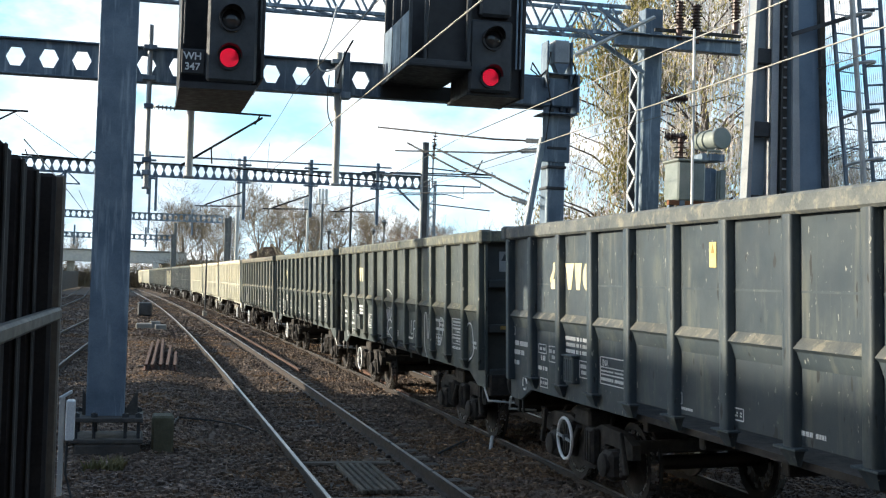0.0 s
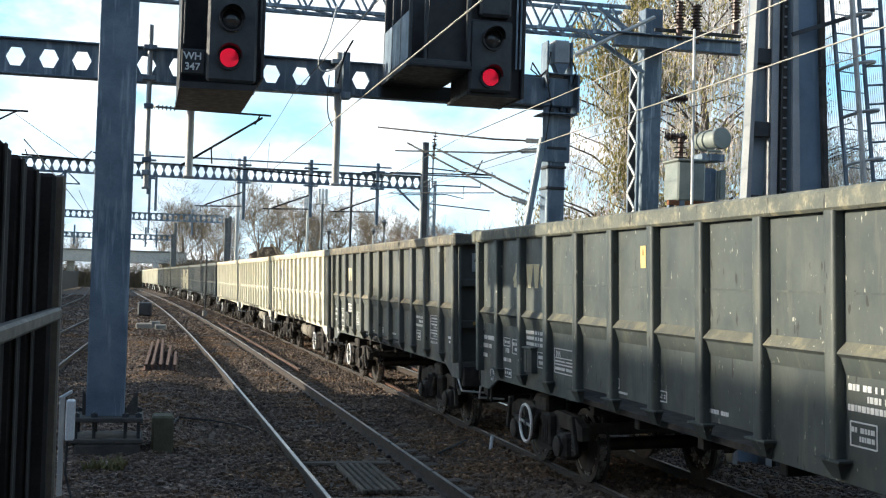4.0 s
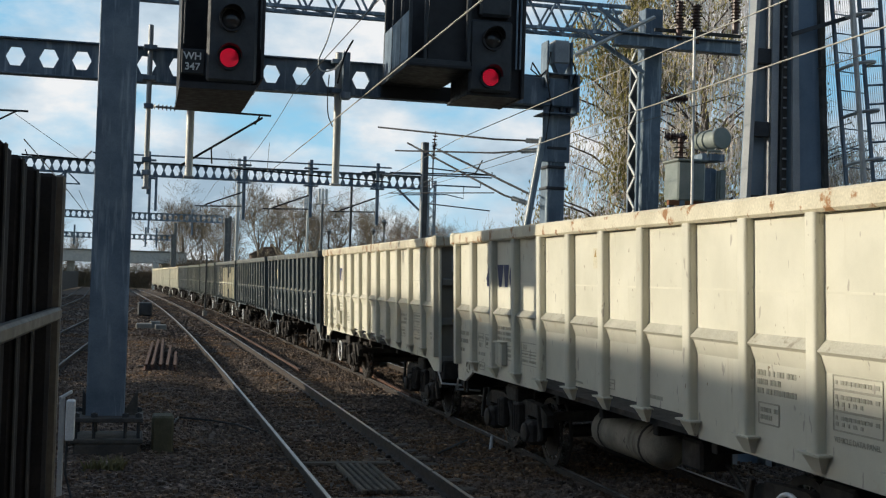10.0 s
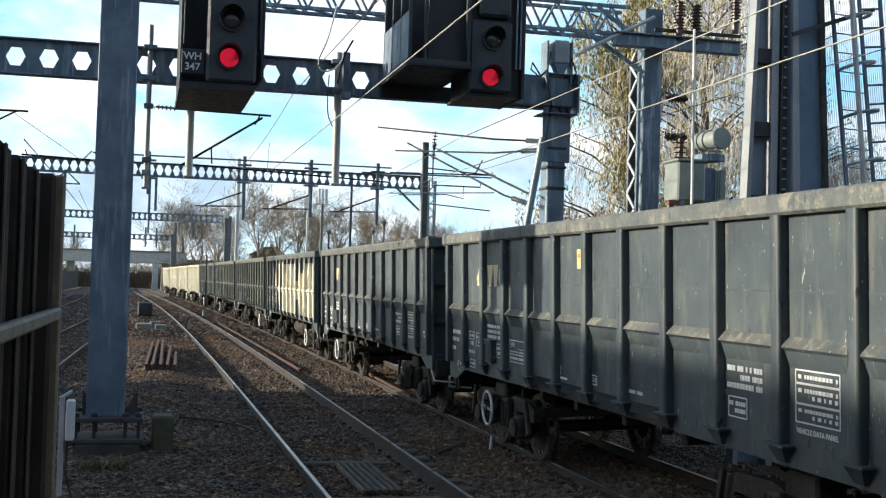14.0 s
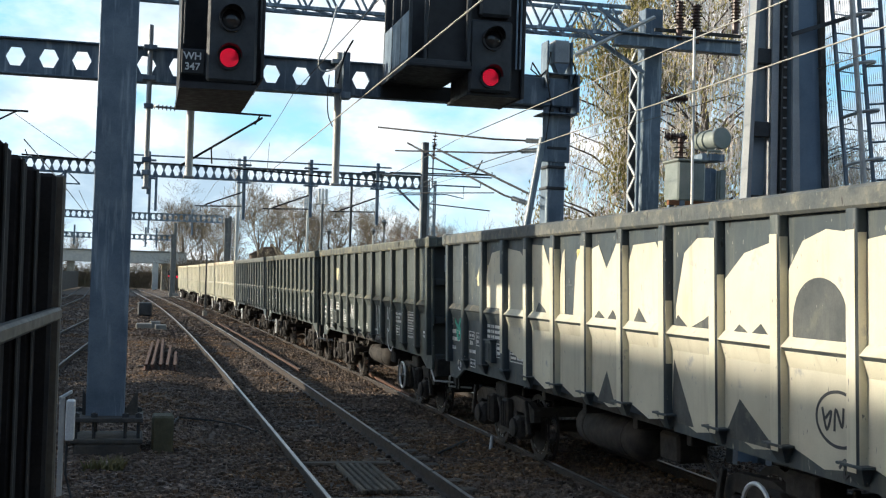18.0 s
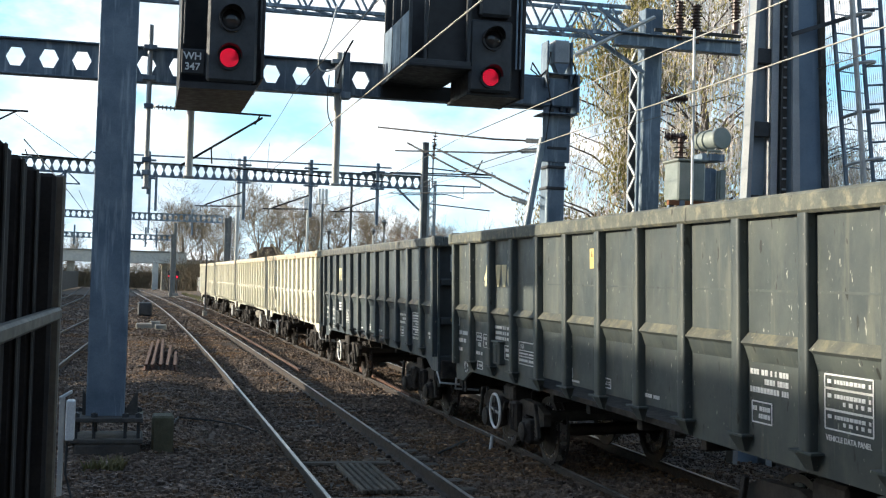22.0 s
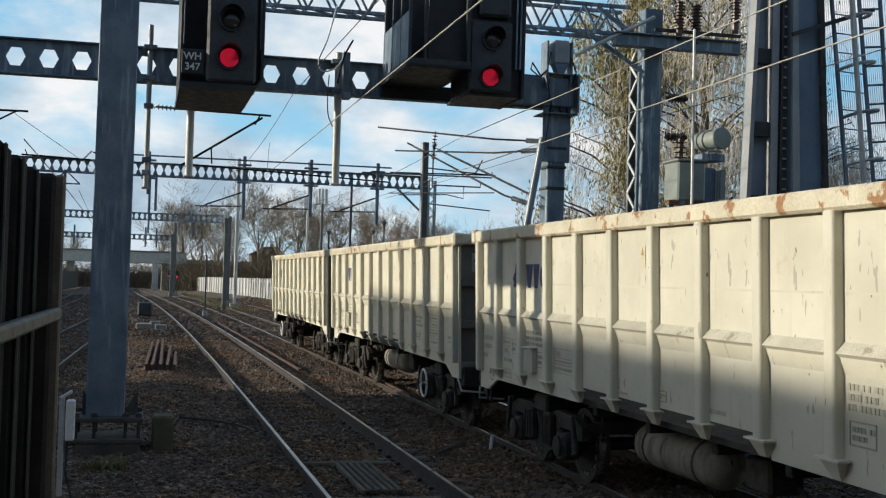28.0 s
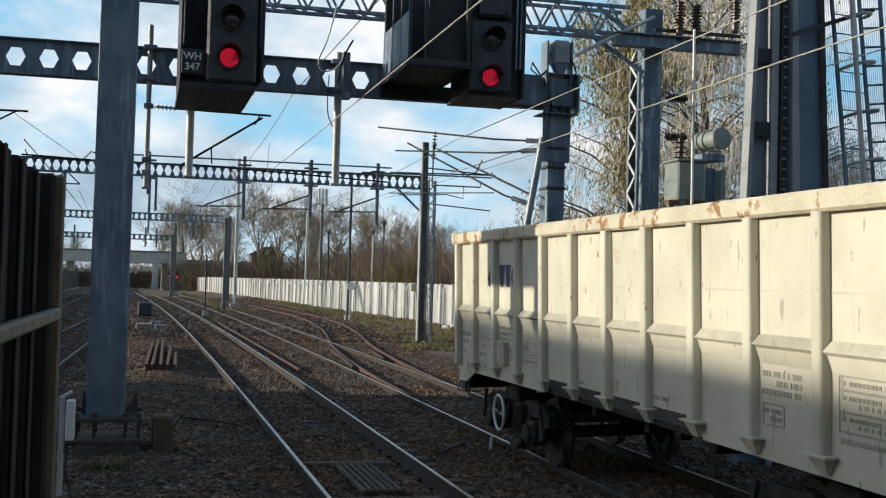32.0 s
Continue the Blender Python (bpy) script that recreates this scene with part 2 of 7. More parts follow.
M_olive = surface("olive_leaves", (0.15, 0.13, 0.05), (0.26, 0.22, 0.09), 0.95, 0.0, 1, 20, 0.5, tone=0.4)
M_brick = surface("brown_brick", (0.15, 0.11, 0.09), (0.21, 0.16, 0.13), 0.9, 0.0, 2, 50, 0.2)
M_roof = surface("brown_roof_tiles", (0.085, 0.062, 0.052), (0.13, 0.095, 0.08), 0.9, 0.0, 2, 50, 0.2)
M_trafo = surface("pale_green_paint", (0.20, 0.235, 0.215), (0.28, 0.31, 0.285), 0.5, 0.1, 2, 50, 0.05)
M_bogie = surface("grimy_bogie_steel", (0.020, 0.0175, 0.015), (0.056, 0.047, 0.039), 0.85, 0.1, 5, 50, 0.3)
M_wheel = surface("wheel_steel", (0.03, 0.025, 0.022), (0.05, 0.042, 0.036), 0.6, 0.4, 5, 50, 0.1)
M_tread = surface("polished_tread", (0.40, 0.39, 0.37), (0.5, 0.49, 0.47), 0.25, 0.9, 5, 50, 0.0)
M_hose = surface("black_rubber", (0.012, 0.012, 0.012), (0.02, 0.02, 0.02), 0.7, 0.0, 4, 50, 0.05)
M_yellow = surface("yellow_label", (0.60, 0.47, 0.16), (0.68, 0.56, 0.24), 0.6, 0.0, 4, 50, 0.0)
M_pale_label = surface("faded_label", (0.62, 0.57, 0.40), (0.68, 0.63, 0.47), 0.6, 0.0, 4, 50, 0.0)
M_ochre = surface("ochre_pictogram", (0.30, 0.20, 0.05), (0.36, 0.25, 0.08), 0.6, 0.0, 4, 50, 0.0)
M_navy = surface("navy_lettering", (0.02, 0.03, 0.10), (0.04, 0.05, 0.14), 0.6, 0.0, 4, 50, 0.0)
M_gold = surface("cream_yellow_lettering", (0.64, 0.57, 0.33), (0.74, 0.67, 0.43), 0.6, 0.0, 4, 50, 0.0)
M_stencil = surface("white_stencil", (0.74, 0.75, 0.73), (0.84, 0.84, 0.81), 0.7, 0.0, 6, 60, 0.0)
M_stencil_dark = surface("grey_stencil", (0.40, 0.385, 0.30), (0.47, 0.45, 0.36), 0.7, 0.0, 6, 60, 0.0)
M_end_label = surface("grimy_white_label", (0.24, 0.25, 0.25), (0.34, 0.35, 0.34), 0.7, 0.0, 6, 60, 0.0)
M_green = surface("turquoise_spray", (0.05, 0.45, 0.32), (0.08, 0.55, 0.40), 0.6, 0.0, 6, 60, 0.0)
# End colours: grime, darkened further to put the ends' shade into the paint.
MOSS_END = surface("grimy_shaded_moss_end", (0.032, 0.036, 0.036), (0.055, 0.058, 0.054), 0.7, 0, 1.5, 90, 0.03)
ENDS = {"moss": MOSS_END, "dark": surface("grimy_shaded_slate_end", (0.030, 0.035, 0.038), (0.052, 0.057, 0.058), 0.7, 0, 1.5, 90, 0.03), "olive": surface("grimy_shaded_dusty_end", (0.036, 0.038, 0.036), (0.060, 0.060, 0.052), 0.7, 0, 1.5, 90, 0.03),
        "cream": surface("grimy_shaded_cream_end", (0.14, 0.135, 0.118), (0.21, 0.20, 0.172), 0.7, 0, 1.5, 90, 0.03)}
M_tank = {"moss": M_bogie, "dark": M_bogie, "olive": M_bogie, "cream": surface("grimy_cream_tank", (0.17, 0.155, 0.125), (0.28, 0.26, 0.21), 0.8, 0, 3.0, 60, 0.1, (0.10, 0.085, 0.065), (0.5, 0.7), drips=(0.07, 0.06, 0.05))}
PAINTS = {
    "moss": surface("moss_grey_wagon_paint", (0.047, 0.060, 0.060), (0.083, 0.096, 0.088), 0.50, 0.0, 1.4, 120, 0.02, (0.150, 0.152, 0.115), (0.58, 0.82),
                    patch=(0.108, 0.120, 0.100), patch_at=(0.50, 0.74), patch_scale=3.4, patch_stretch=(1, 1, 0.35), grain=0.18, flecks=(0.34, 0.34, 0.28), drips=(0.028, 0.030, 0.027), specks=(0.46, 0.46, 0.38)),
    "dark": surface("slate_wagon_paint", (0.040, 0.056, 0.068), (0.072, 0.091, 0.098), 0.50, 0.0, 1.2, 120, 0.02, (0.148, 0.156, 0.130), (0.56, 0.80),
                    patch=(0.122, 0.137, 0.118), patch_at=(0.53, 0.72), patch_scale=3.0, patch_stretch=(1, 1, 0.35), grain=0.16, flecks=(0.36, 0.36, 0.31), drips=(0.025, 0.027, 0.027), specks=(0.42, 0.42, 0.36)),
    "olive": surface("dusty_wagon_paint", (0.072, 0.086, 0.090), (0.12, 0.130, 0.118), 0.58, 0.0, 1.0, 120, 0.02, (0.25, 0.23, 0.16), (0.54, 0.78),
                     patch=(0.15, 0.155, 0.118), patch_at=(0.48, 0.70), patch_scale=2.6, patch_stretch=(1, 1, 0.35), grain=0.16, flecks=(0.42, 0.42, 0.38), drips=(0.04, 0.038, 0.033), specks=(0.45, 0.43, 0.34)),
    "cream": surface("cream_wagon_paint", (0.55, 0.53, 0.425), (0.655, 0.63, 0.515), 0.6, 0.0, 1.1, 120, 0.015, (0.46, 0.41, 0.29), (0.62, 0.88),
                     patch=(0.44, 0.32, 0.18), patch_at=(0.64, 0.80), patch_scale=1.4, grain=0.07, drips=(0.40, 0.37, 0.30), flecks=(0.24, 0.19, 0.12)),
}
LEDGES = {"moss": surface("dusty_moss_ledge", (0.075, 0.082, 0.072), (0.15, 0.145, 0.105), 0.8, 0, 3.0, 70, 0.1, patch=(0.20, 0.185, 0.12), patch_at=(0.52, 0.66), patch_scale=6.0, specks=(0.5, 0.49, 0.42), tone=0.2),
          "dark": surface("dusty_slate_ledge", (0.065, 0.075, 0.078), (0.14, 0.138, 0.115), 0.8, 0, 3.0, 70, 0.1, patch=(0.21, 0.195, 0.15), patch_at=(0.52, 0.62), patch_scale=6.0, specks=(0.5, 0.49, 0.44), tone=0.2),
          "olive": surface("dusty_ledge", (0.12, 0.115, 0.09), (0.24, 0.21, 0.14), 0.8, 0, 3.0, 70, 0.1, patch=(0.28, 0.25, 0.17), patch_at=(0.5, 0.6), patch_scale=6.0, specks=(0.5, 0.49, 0.44), tone=0.2),
          "cream": surface("dusty_cream_ledge", (0.42, 0.40, 0.32), (0.54, 0.515, 0.42), 0.75, 0, 3.0, 70, 0.06, patch=(0.28, 0.25, 0.19), patch_at=(0.58, 0.66), patch_scale=5.0, tone=0.15)}
CHORDS = {
    "moss": surface("mossy_top_rail", (0.08, 0.092, 0.082), (0.16, 0.165, 0.13), 0.7, 0.0, 3.0, 45, 0.1, patch=(0.27, 0.25, 0.17), patch_at=(0.52, 0.66), patch_scale=6.0, specks=(0.40, 0.38, 0.29), drips=(0.045, 0.047, 0.04)),
    "dark": surface("slate_top_rail", (0.07, 0.085, 0.09), (0.15, 0.155, 0.14), 0.7, 0.0, 3.0, 45, 0.1, patch=(0.235, 0.225, 0.175), patch_at=(0.52, 0.66), patch_scale=7.0, specks=(0.36, 0.34, 0.27), drips=(0.045, 0.045, 0.042)),
    "olive": surface("dusty_top_rail", (0.10, 0.10, 0.085), (0.20, 0.18, 0.13), 0.7, 0.0, 2.0, 45, 0.1, patch=(0.29, 0.25, 0.165), patch_at=(0.52, 0.66), patch_scale=7.0, specks=(0.4, 0.37, 0.28), drips=(0.05, 0.048, 0.042)),
    "cream": surface("chipped_cream_top_rail", (0.55, 0.50, 0.37), (0.70, 0.65, 0.50), 0.65, 0.0, 2.0, 45, 0.1, patch=(0.33, 0.17, 0.07), patch_at=(0.55, 0.60), patch_scale=3.2),
}

# ---- plan ----
CANT = 1.83                       # degrees by which the tracks lean to the inside of the curve
NEAR_X, TRAIN_X, TRAIN_Z, GAUGE = 2.82, 6.30, -0.026, 1.505


def bend(y):
    """How far the line has curved to the left at y."""
    a = min(max(y, 20.0), 130.0) - 20.0
    return 0.00016 * a * a + (0.0352 * (y - 130.0) if y > 130.0 else 0.0)


def slope(y):
    return 0.00032 * (min(max(y, 20.0), 130.0) - 20.0)


def dip(y):
    a = min(max(0.0, y - 20.0), 280.0)
    return -1e-5 * a * a


def ground_z(x, y):
    rel = x + bend(y)
    z = -0.145 + dip(y)
    if rel < 1.6:
        z += 0.12 * max(0.0, min(1.0, (1.6 - rel) / 1.0) - max(0.0, min(1.0, (0.3 - rel) / 1.2)) * (1.0 if y > 18 else 0.0))
    if rel > 12.2:
        z += 0.18 * min(1.0, (rel - 12.2) / 1.6)
    if y > 60 and rel > 17:
        z += min(3.0, (rel - 17) * 0.12)
    return z


# ---- ground: one sheet to the horizon ----
def steps(*spans):
    out = []
    for a, b, d in spans:
        n = max(1, round((b - a) / d))
        out += [a + (b - a) * i / n for i in range(n)]
    return out + [spans[-1][1]]


def ground_sheet():
    xs = steps((-4000, -400, 900), (-400, -60, 85), (-60, -16, 4), (-16, -4, 0.5), (-4, 9, 0.12), (9, 24, 0.5), (24, 70, 5), (70, 400, 60), (400, 4000, 900))
    ys = steps((-3000, -200, 700), (-200, -10, 40), (-10, 11, 1.0), (11, 34, 0.12), (34, 70, 0.3), (70, 150, 1.0), (150, 400, 8), (400, 5000, 800))
    rng = np.random.default_rng(3)
    near_noise = rng.normal(0, 1, (len(ys), len(xs)))
    v = []
    for j, y in enumerate(ys):
        for i, x in enumerate(xs):
            z = ground_z(x, min(y, 320.0))
            if -16 <= x <= 24 and 10 < y < 200:
                z += 0.014 * near_noise[j, i] + 0.05 * noise.noise((x * 0.7, y * 0.5, 1.0)) + 0.02 * noise.noise((x * 3.1, y * 3.1, 5.0))
            v.append((x, y, z))
    n = len(xs)
    f = [(j * n + i, j * n + i + 1, (j + 1) * n + i + 1, (j + 1) * n + i) for j in range(len(ys) - 1) for i in range(n - 1)]
    g = Geo()
    g.v, g.f, g.smooth = v, f, [True] * len(f)
    tagged(part("ground", g, M_ballast), "brown-grey stone ballast and rough earth round the tracks", "ground", kind="structure")


ground_sheet()


def loose_stones():
    rng = np.random.default_rng(11)
    n = 84000
    y = 11.5 + 42 * rng.random(n) ** 1.7
    x = -3.2 + 13.0 * rng.random(n)
    s = rng.uniform(0.012, 0.031, n)
    cube = np.array([(a, b, c) for c in (-1, 1) for b in (-1, 1) for a in (-1, 1)], float)
    vv = cube[None] * rng.uniform(0.55, 1.15, (n, 8, 3)) * s[:, None, None] * rng.uniform(0.7, 1.1, (n, 1, 3))
    ang = rng.uniform(0, 6.28, n)
    c, sn = np.cos(ang)[:, None], np.sin(ang)[:, None]
    vx, vy = vv[..., 0] * c - vv[..., 1] * sn, vv[..., 0] * sn + vv[..., 1] * c
    z = np.array([ground_z(a, b) + 0.05 * noise.noise((a * 0.7, b * 0.5, 1.0)) + 0.02 * noise.noise((a * 3.1, b * 3.1, 5.0)) for a, b in zip(x, y)])
    pts = np.stack([vx + x[:, None], vy + y[:, None], vv[..., 2] + z[:, None] + 0.012], -1).reshape(-1, 3)
    q = np.array([(0, 2, 3, 1), (4, 5, 7, 6), (0, 1, 5, 4), (2, 6, 7, 3), (0, 4, 6, 2), (1, 3, 7, 5)])
    faces = (q[None] + 8 * np.arange(n)[:, None, None]).reshape(-1, 4)
    me = bpy.data.meshes.new("loose_ballast")
    me.from_pydata(pts.tolist(), [], faces.tolist())
    tagged(part("loose_ballast", me, M_stone), "loose grey and rust-brown ballast stones between the rails", "ballast", kind="stuff")


loose_stones()


def far_stones():
    """Coarser ballast further off."""
    rng = np.random.default_rng(12)
    n = 26000
    y = 48 + 90 * rng.random(n) ** 1.5
    x = -11.0 + 24.0 * rng.random(n)
    s = rng.uniform(0.03, 0.075, n)
    cube = np.array([(a, b, c) for c in (-1, 1) for b in (-1, 1) for a in (-1, 1)], float)
    vv = cube[None] * rng.uniform(0.55, 1.15, (n, 8, 3)) * s[:, None, None]
    z = np.array([ground_z(a, b) for a, b in zip(x, y)])
    pts = (vv + np.stack([x, y, z + 0.01], -1)[:, None, :]).reshape(-1, 3)
    q = np.array([(0, 2, 3, 1), (4, 5, 7, 6), (0, 1, 5, 4), (2, 6, 7, 3), (0, 4, 6, 2), (1, 3, 7, 5)])
    faces = (q[None] + 8 * np.arange(n)[:, None, None]).reshape(-1, 4)
    me = bpy.data.meshes.new("far_ballast")
    me.from_pydata(pts.tolist(), [], faces.tolist())
    tagged(part("far_ballast", me, M_stone), "coarse brown ballast along the far tracks", "ballast", kind="stuff")


far_stones()

# ---- tracks ----
RAIL_PROFILE = [(-0.036, 0), (-0.036, -0.035), (-0.010, -0.050), (-0.010, -0.135), (-0.070, -0.150), (-0.070, -0.160),
                (0.070, -0.160), (0.070, -0.150), (0.010, -0.135), (0.010, -0.050), (0.036, -0.035), (0.036, 0)]
SLEEPER = Geo().box((0, 0, 0), (2.5, 0.26, 0.16), 0.03).mesh("sleeper")


def sweep(g, prof, path):
    """Sweeps a section along the points of path (x, y, z)."""
    n, vs, fs = len(prof), [], []
    for i, a in enumerate(path):
        b, c = path[max(i - 1, 0)], path[min(i + 1, len(path) - 1)]
        d = Vector((c[0] - b[0], c[1] - b[1], 0)).normalized()
        r = Vector((d.y, -d.x, 0))
        vs += [Vector(a) + r * u + Vector((0, 0, w)) for u, w in prof]
    for i in range(len(path) - 1):
        fs += [(i * n + k, i * n + (k + 1) % n, (i + 1) * n + (k + 1) % n, (i + 1) * n + k) for k in range(n)]
    fs += [tuple(range(n))[::-1], tuple(range((len(path) - 1) * n, len(path) * n))]
    g.add(vs, fs)


M_raildull = surface("dull_rail_steel", (0.09, 0.08, 0.07), (0.14, 0.125, 0.11), 0.55, 0.3, 1.0, 20, 0.0, grain=0.08)


def track(label, centre, z0, cant, ys, sleeper_from, sleeper_to, rusty=False, worn=True):
    tr = thing("railway_track", label, "track", "railway tracks", "structure")
    c = radians(cant)
    for sgn in (-1, 1):
        g, top = Geo(), Geo()
        path = [(centre(y) + sgn * GAUGE / 2, y, z0 + dip(y) + sgn * GAUGE / 2 * math.sin(c)) for y in ys]
        sweep(g, RAIL_PROFILE, path)
        rail = part("rail", g, M_offcut if rusty else M_railrust, tr)
        if not rusty:
            sweep(top, [(-0.022, 0.006), (-0.022, 0.001), (0.022, 0.001), (0.022, 0.006)], path)
            part("running_surface", top, M_railtop if worn else M_raildull, rail, "polished steel running surface" if worn else "dull steel running surface")
    rest, clips, k = Geo(), Geo(), 0
    y = sleeper_from
    while y < sleeper_to:
        x, z = centre(y), z0 + dip(y) - 0.250
        turn = math.atan2(centre(y + 0.5) - centre(y - 0.5), 1.0)
        m = Matrix.Translation((x, y, z)) @ Matrix.Rotation(-turn, 4, "Z") @ Matrix.Rotation(-c, 4, "Y")
        if y < 62:
            part("sleeper", SLEEPER, M_sleeper, tr, at=m)
            for sgn in (-1, 1):
                for e in (-0.095, 0.095):
                    clips.box(m @ Vector((sgn * GAUGE / 2 + e, 0, 0.10)), (0.07, 0.12, 0.05), 0.012)
        else:
            rest.box((x, y, z), (2.5, 0.26, 0.16))
        y += 0.65
        k += 1
    if rest.v:
        tagged(part("far_sleepers", rest, M_sleeper, tr), kind="stuff")
    if clips.v:
        tagged(part("rail_clips", clips, M_railrust, tr), kind="stuff")
    return tr


LONG = steps((6, 20, 7), (20, 140, 5), (140, 320, 20))
track("near railway track with polished rails on concrete sleepers", lambda y: NEAR_X - bend(y), 0.02, CANT, LONG, 11.0, 130.0)
track("railway track under the goods train with polished rails", lambda y: TRAIN_X - bend(y), TRAIN_Z, CANT, LONG, 11.0, 130.0)


def siding_x(y):
    a = max(0.0, y - 20.0)
    b = min(max(0.0, a - 30.0), 30.0)
    return TRAIN_X + 0.0024 * min(a, 30.0) ** 2 + 0.144 * b - 0.0022 * b * b - bend(y)


track("rust-brown siding that branches off to the white fence", siding_x, TRAIN_Z - 0.004, 0, steps((25, 90, 2.5), (90, 105, 5)), 33.0, 100.0, rusty=True)
track("railway track beyond the steel mast", lambda y: -2.28 + 0.028 * (min(y, 120) - 48) - max(0, y - 120) * 0.03, 0.0, 0, steps((16, 120, 8), (120, 300, 20)), 20.0, 130.0, worn=False)
track("outer railway track beyond the steel mast", lambda y: -5.9 - 0.003 * (y - 48) - max(0, y - 120) * 0.03, 0.0, 0, steps((30, 120, 8), (120, 300, 20)), 40.0, 130.0, worn=False)

# Check rails and the crossing nose of the turnout
turnout = thing("turnout_crossing", "rusty crossing rails where the siding leaves the line", "turnout", kind="structure")
for x0, y0, x1, y1 in ((5.80, 33.0, 6.45, 41.5), (7.35, 36.5, 7.75, 41.0), (8.35, 56.0, 8.95, 65.0)):
    g = Geo()
    sweep(g, RAIL_PROFILE, [(x0 + (x1 - x0) * k / 4 - 0.05 * (k in (0, 4)), y0 + (y1 - y0) * k / 4, -0.03 + dip(y0)) for k in range(5)])
    part("check_rail", g, M_railrust, turnout)

# An old rail that lies between the tracks
spare = thing("spare_rail", "old rusty rail lying loose between the tracks", "rail")
g = Geo()
sweep(g, RAIL_PROFILE, [(4.15 - bend(y) + 0.01 * math.sin(y), y, -0.03 + dip(y)) for y in steps((32.0, 62.0, 3.0))])
part("rail", g, surface("bright_rust", (0.085, 0.045, 0.028), (0.13, 0.07, 0.045), 0.9, 0, 5, 50, 0.2), spare)

# Timber foot boards between the near rails
boards = thing("foot_crossing", "slatted grey timber panel between the near rails", "panel")
for i in range(6):
    part("slat", Geo().box((2.60 + 0.088 * i, 14.95, -0.085), (0.055, 2.1, 0.06), 0.010), M_wood, boards)
for y in (14.0, 14.95, 15.9):
    part("batten", Geo().box((2.82, y, -0.10), (0.56, 0.07, 0.05), 0.01), M_wood, boards)
for y, x0, x1 in ((16.25, 2.15, 3.4), (13.55, 2.15, 3.5)):
    tagged(part("timber_beam", Geo().box(((x0 + x1) / 2, y, -0.14), (x1 - x0, 0.2, 0.1), 0.02), M_wood), "low grey timber across the near track bed", "timber")

# Cable in the six-foot and the orange-brown cross cable
for pts in ([(0.45, 17.1, 0.30), (0.66, 20.4, 0.03), (1.24, 20.26, -0.01), (1.58, 19.8, -0.02), (1.85, 19.3, -0.06)], [(4.3, 17.2, -0.12), (4.7, 17.8, -0.09), (5.1, 18.6, -0.12), (5.4, 19.4, -0.13)]):
    tagged(part("cable", Geo().tube(pts, 0.018, 6), M_hose), "black rubber cable lying on the ballast", "cable", "track cables")
tagged(part("marker_stub", Geo().span((5.25, 17.75, -0.2), (5.32, 17.9, 0.04), 0.05, 0.05, 0.01), M_post), "short pale stake beside the train's track", "stake")

# ---- gantries ----
def hex_beam(g, x0, x1, y, zb, zt, pitch, thick=0.10, rq=(0.30, 0.27, 0.5)):
    """A castellated beam along x: web with six-sided holes."""
    n = max(1, round((x1 - x0) / pitch))
    p = (x1 - x0) / n
    zm, h = (zb + zt) / 2, (zt - zb)
    for i in range(n):
        a, b = x0 + i * p, x0 + (i + 1) * p
        c, r, q = (a + b) / 2, p * rq[0], h * rq[1]
        for s in (1, -1):
            zo = zt if s > 0 else zb
            poly = [(a, zm), (a, zo), (b, zo), (b, zm), (c + r, zm), (c + r * rq[2], zm + s * q), (c - r * rq[2], zm + s * q), (c - r, zm)]
            if s < 0:
                poly = poly[::-1]
            g.prism(poly, (0, y + thick / 2, 0), (1, 0, 0), (0, 0, 1), thick)


def gantry(label, y, x0, x1, zb, zt, pitch, flange=0.28, rq=(0.30, 0.27, 0.5)):
    ga = thing("overhead_line_gantry", label, "gantry", "gantries over the tracks")
    web = Geo()
    hex_beam(web, x0, x1, y, zb, zt, pitch, rq=rq)
    me = web.mesh("web")
    b = bmesh.new()
    b.from_mesh(me)
    bmesh.ops.remove_doubles(b, verts=b.verts, dist=0.002)
    b.to_mesh(me)
    b.free()
    part("web", me, M_galv, ga)
    for z in (zb, zt):
        part("flange", Geo().box(((x0 + x1) / 2, y, z), (x1 - x0, flange, 0.03), 0.006), M_galv, ga)
    return ga


def insulator(g, p0, p1, r=0.07, n=5):
    p0, p1 = Vector(p0), Vector(p1)
    d = p1 - p0
    prof = [(0, 0.02)]
    for i in range(n):
        a = d.length * (i + 0.5) / n
        w = d.length / n * 0.3
        prof += [(a - w, 0.022), (a, r), (a + w * 0.6, 0.022)]
    g.lathe(p0, d, prof + [(d.length, 0.02)], 10)


def column(g, x, y, z0, z1, w, d, t=0.03):
    """A steel H-section with its flanges towards the camera and away."""
    h = z1 - z0
    zc = (z0 + z1) / 2
    g.box((x, y - d / 2, zc), (w, t, h), 0.008).box((x, y + d / 2, zc), (w, t, h), 0.008).box((x, y, zc), (t, d - t, h))


g1 = gantry("grey steel gantry beam with six-sided holes carrying the signals", 24.5, -8.349, 8.218, 6.16, 6.84, 0.6136)
part("column", Geo().box((8.47, 24.5, 2.5), (0.40, 0.45, 5.8), 0.02), M_galv, g1)
part("face_plate", Geo().box((8.44, 24.26, 5.75), (0.62, 0.03, 1.5), 0.006), M_galv, g1)
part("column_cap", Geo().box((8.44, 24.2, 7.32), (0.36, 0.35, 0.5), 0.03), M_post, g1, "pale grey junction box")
part("cap_foot", Geo().prism([(-0.05, 0), (0.1, 0), (0.19, 0.2), (-0.14, 0.2)], (8.42, 24.3, 6.88), (1, 0, 0), (0, 0, 1), 0.25), M_galv, g1)
for dx in (-0.30, 0.24):
    part("side_plate", Geo().box((8.44 + dx, 24.25, 7.05), (0.05, 0.4, 1.0), 0.01), M_galv, g1)
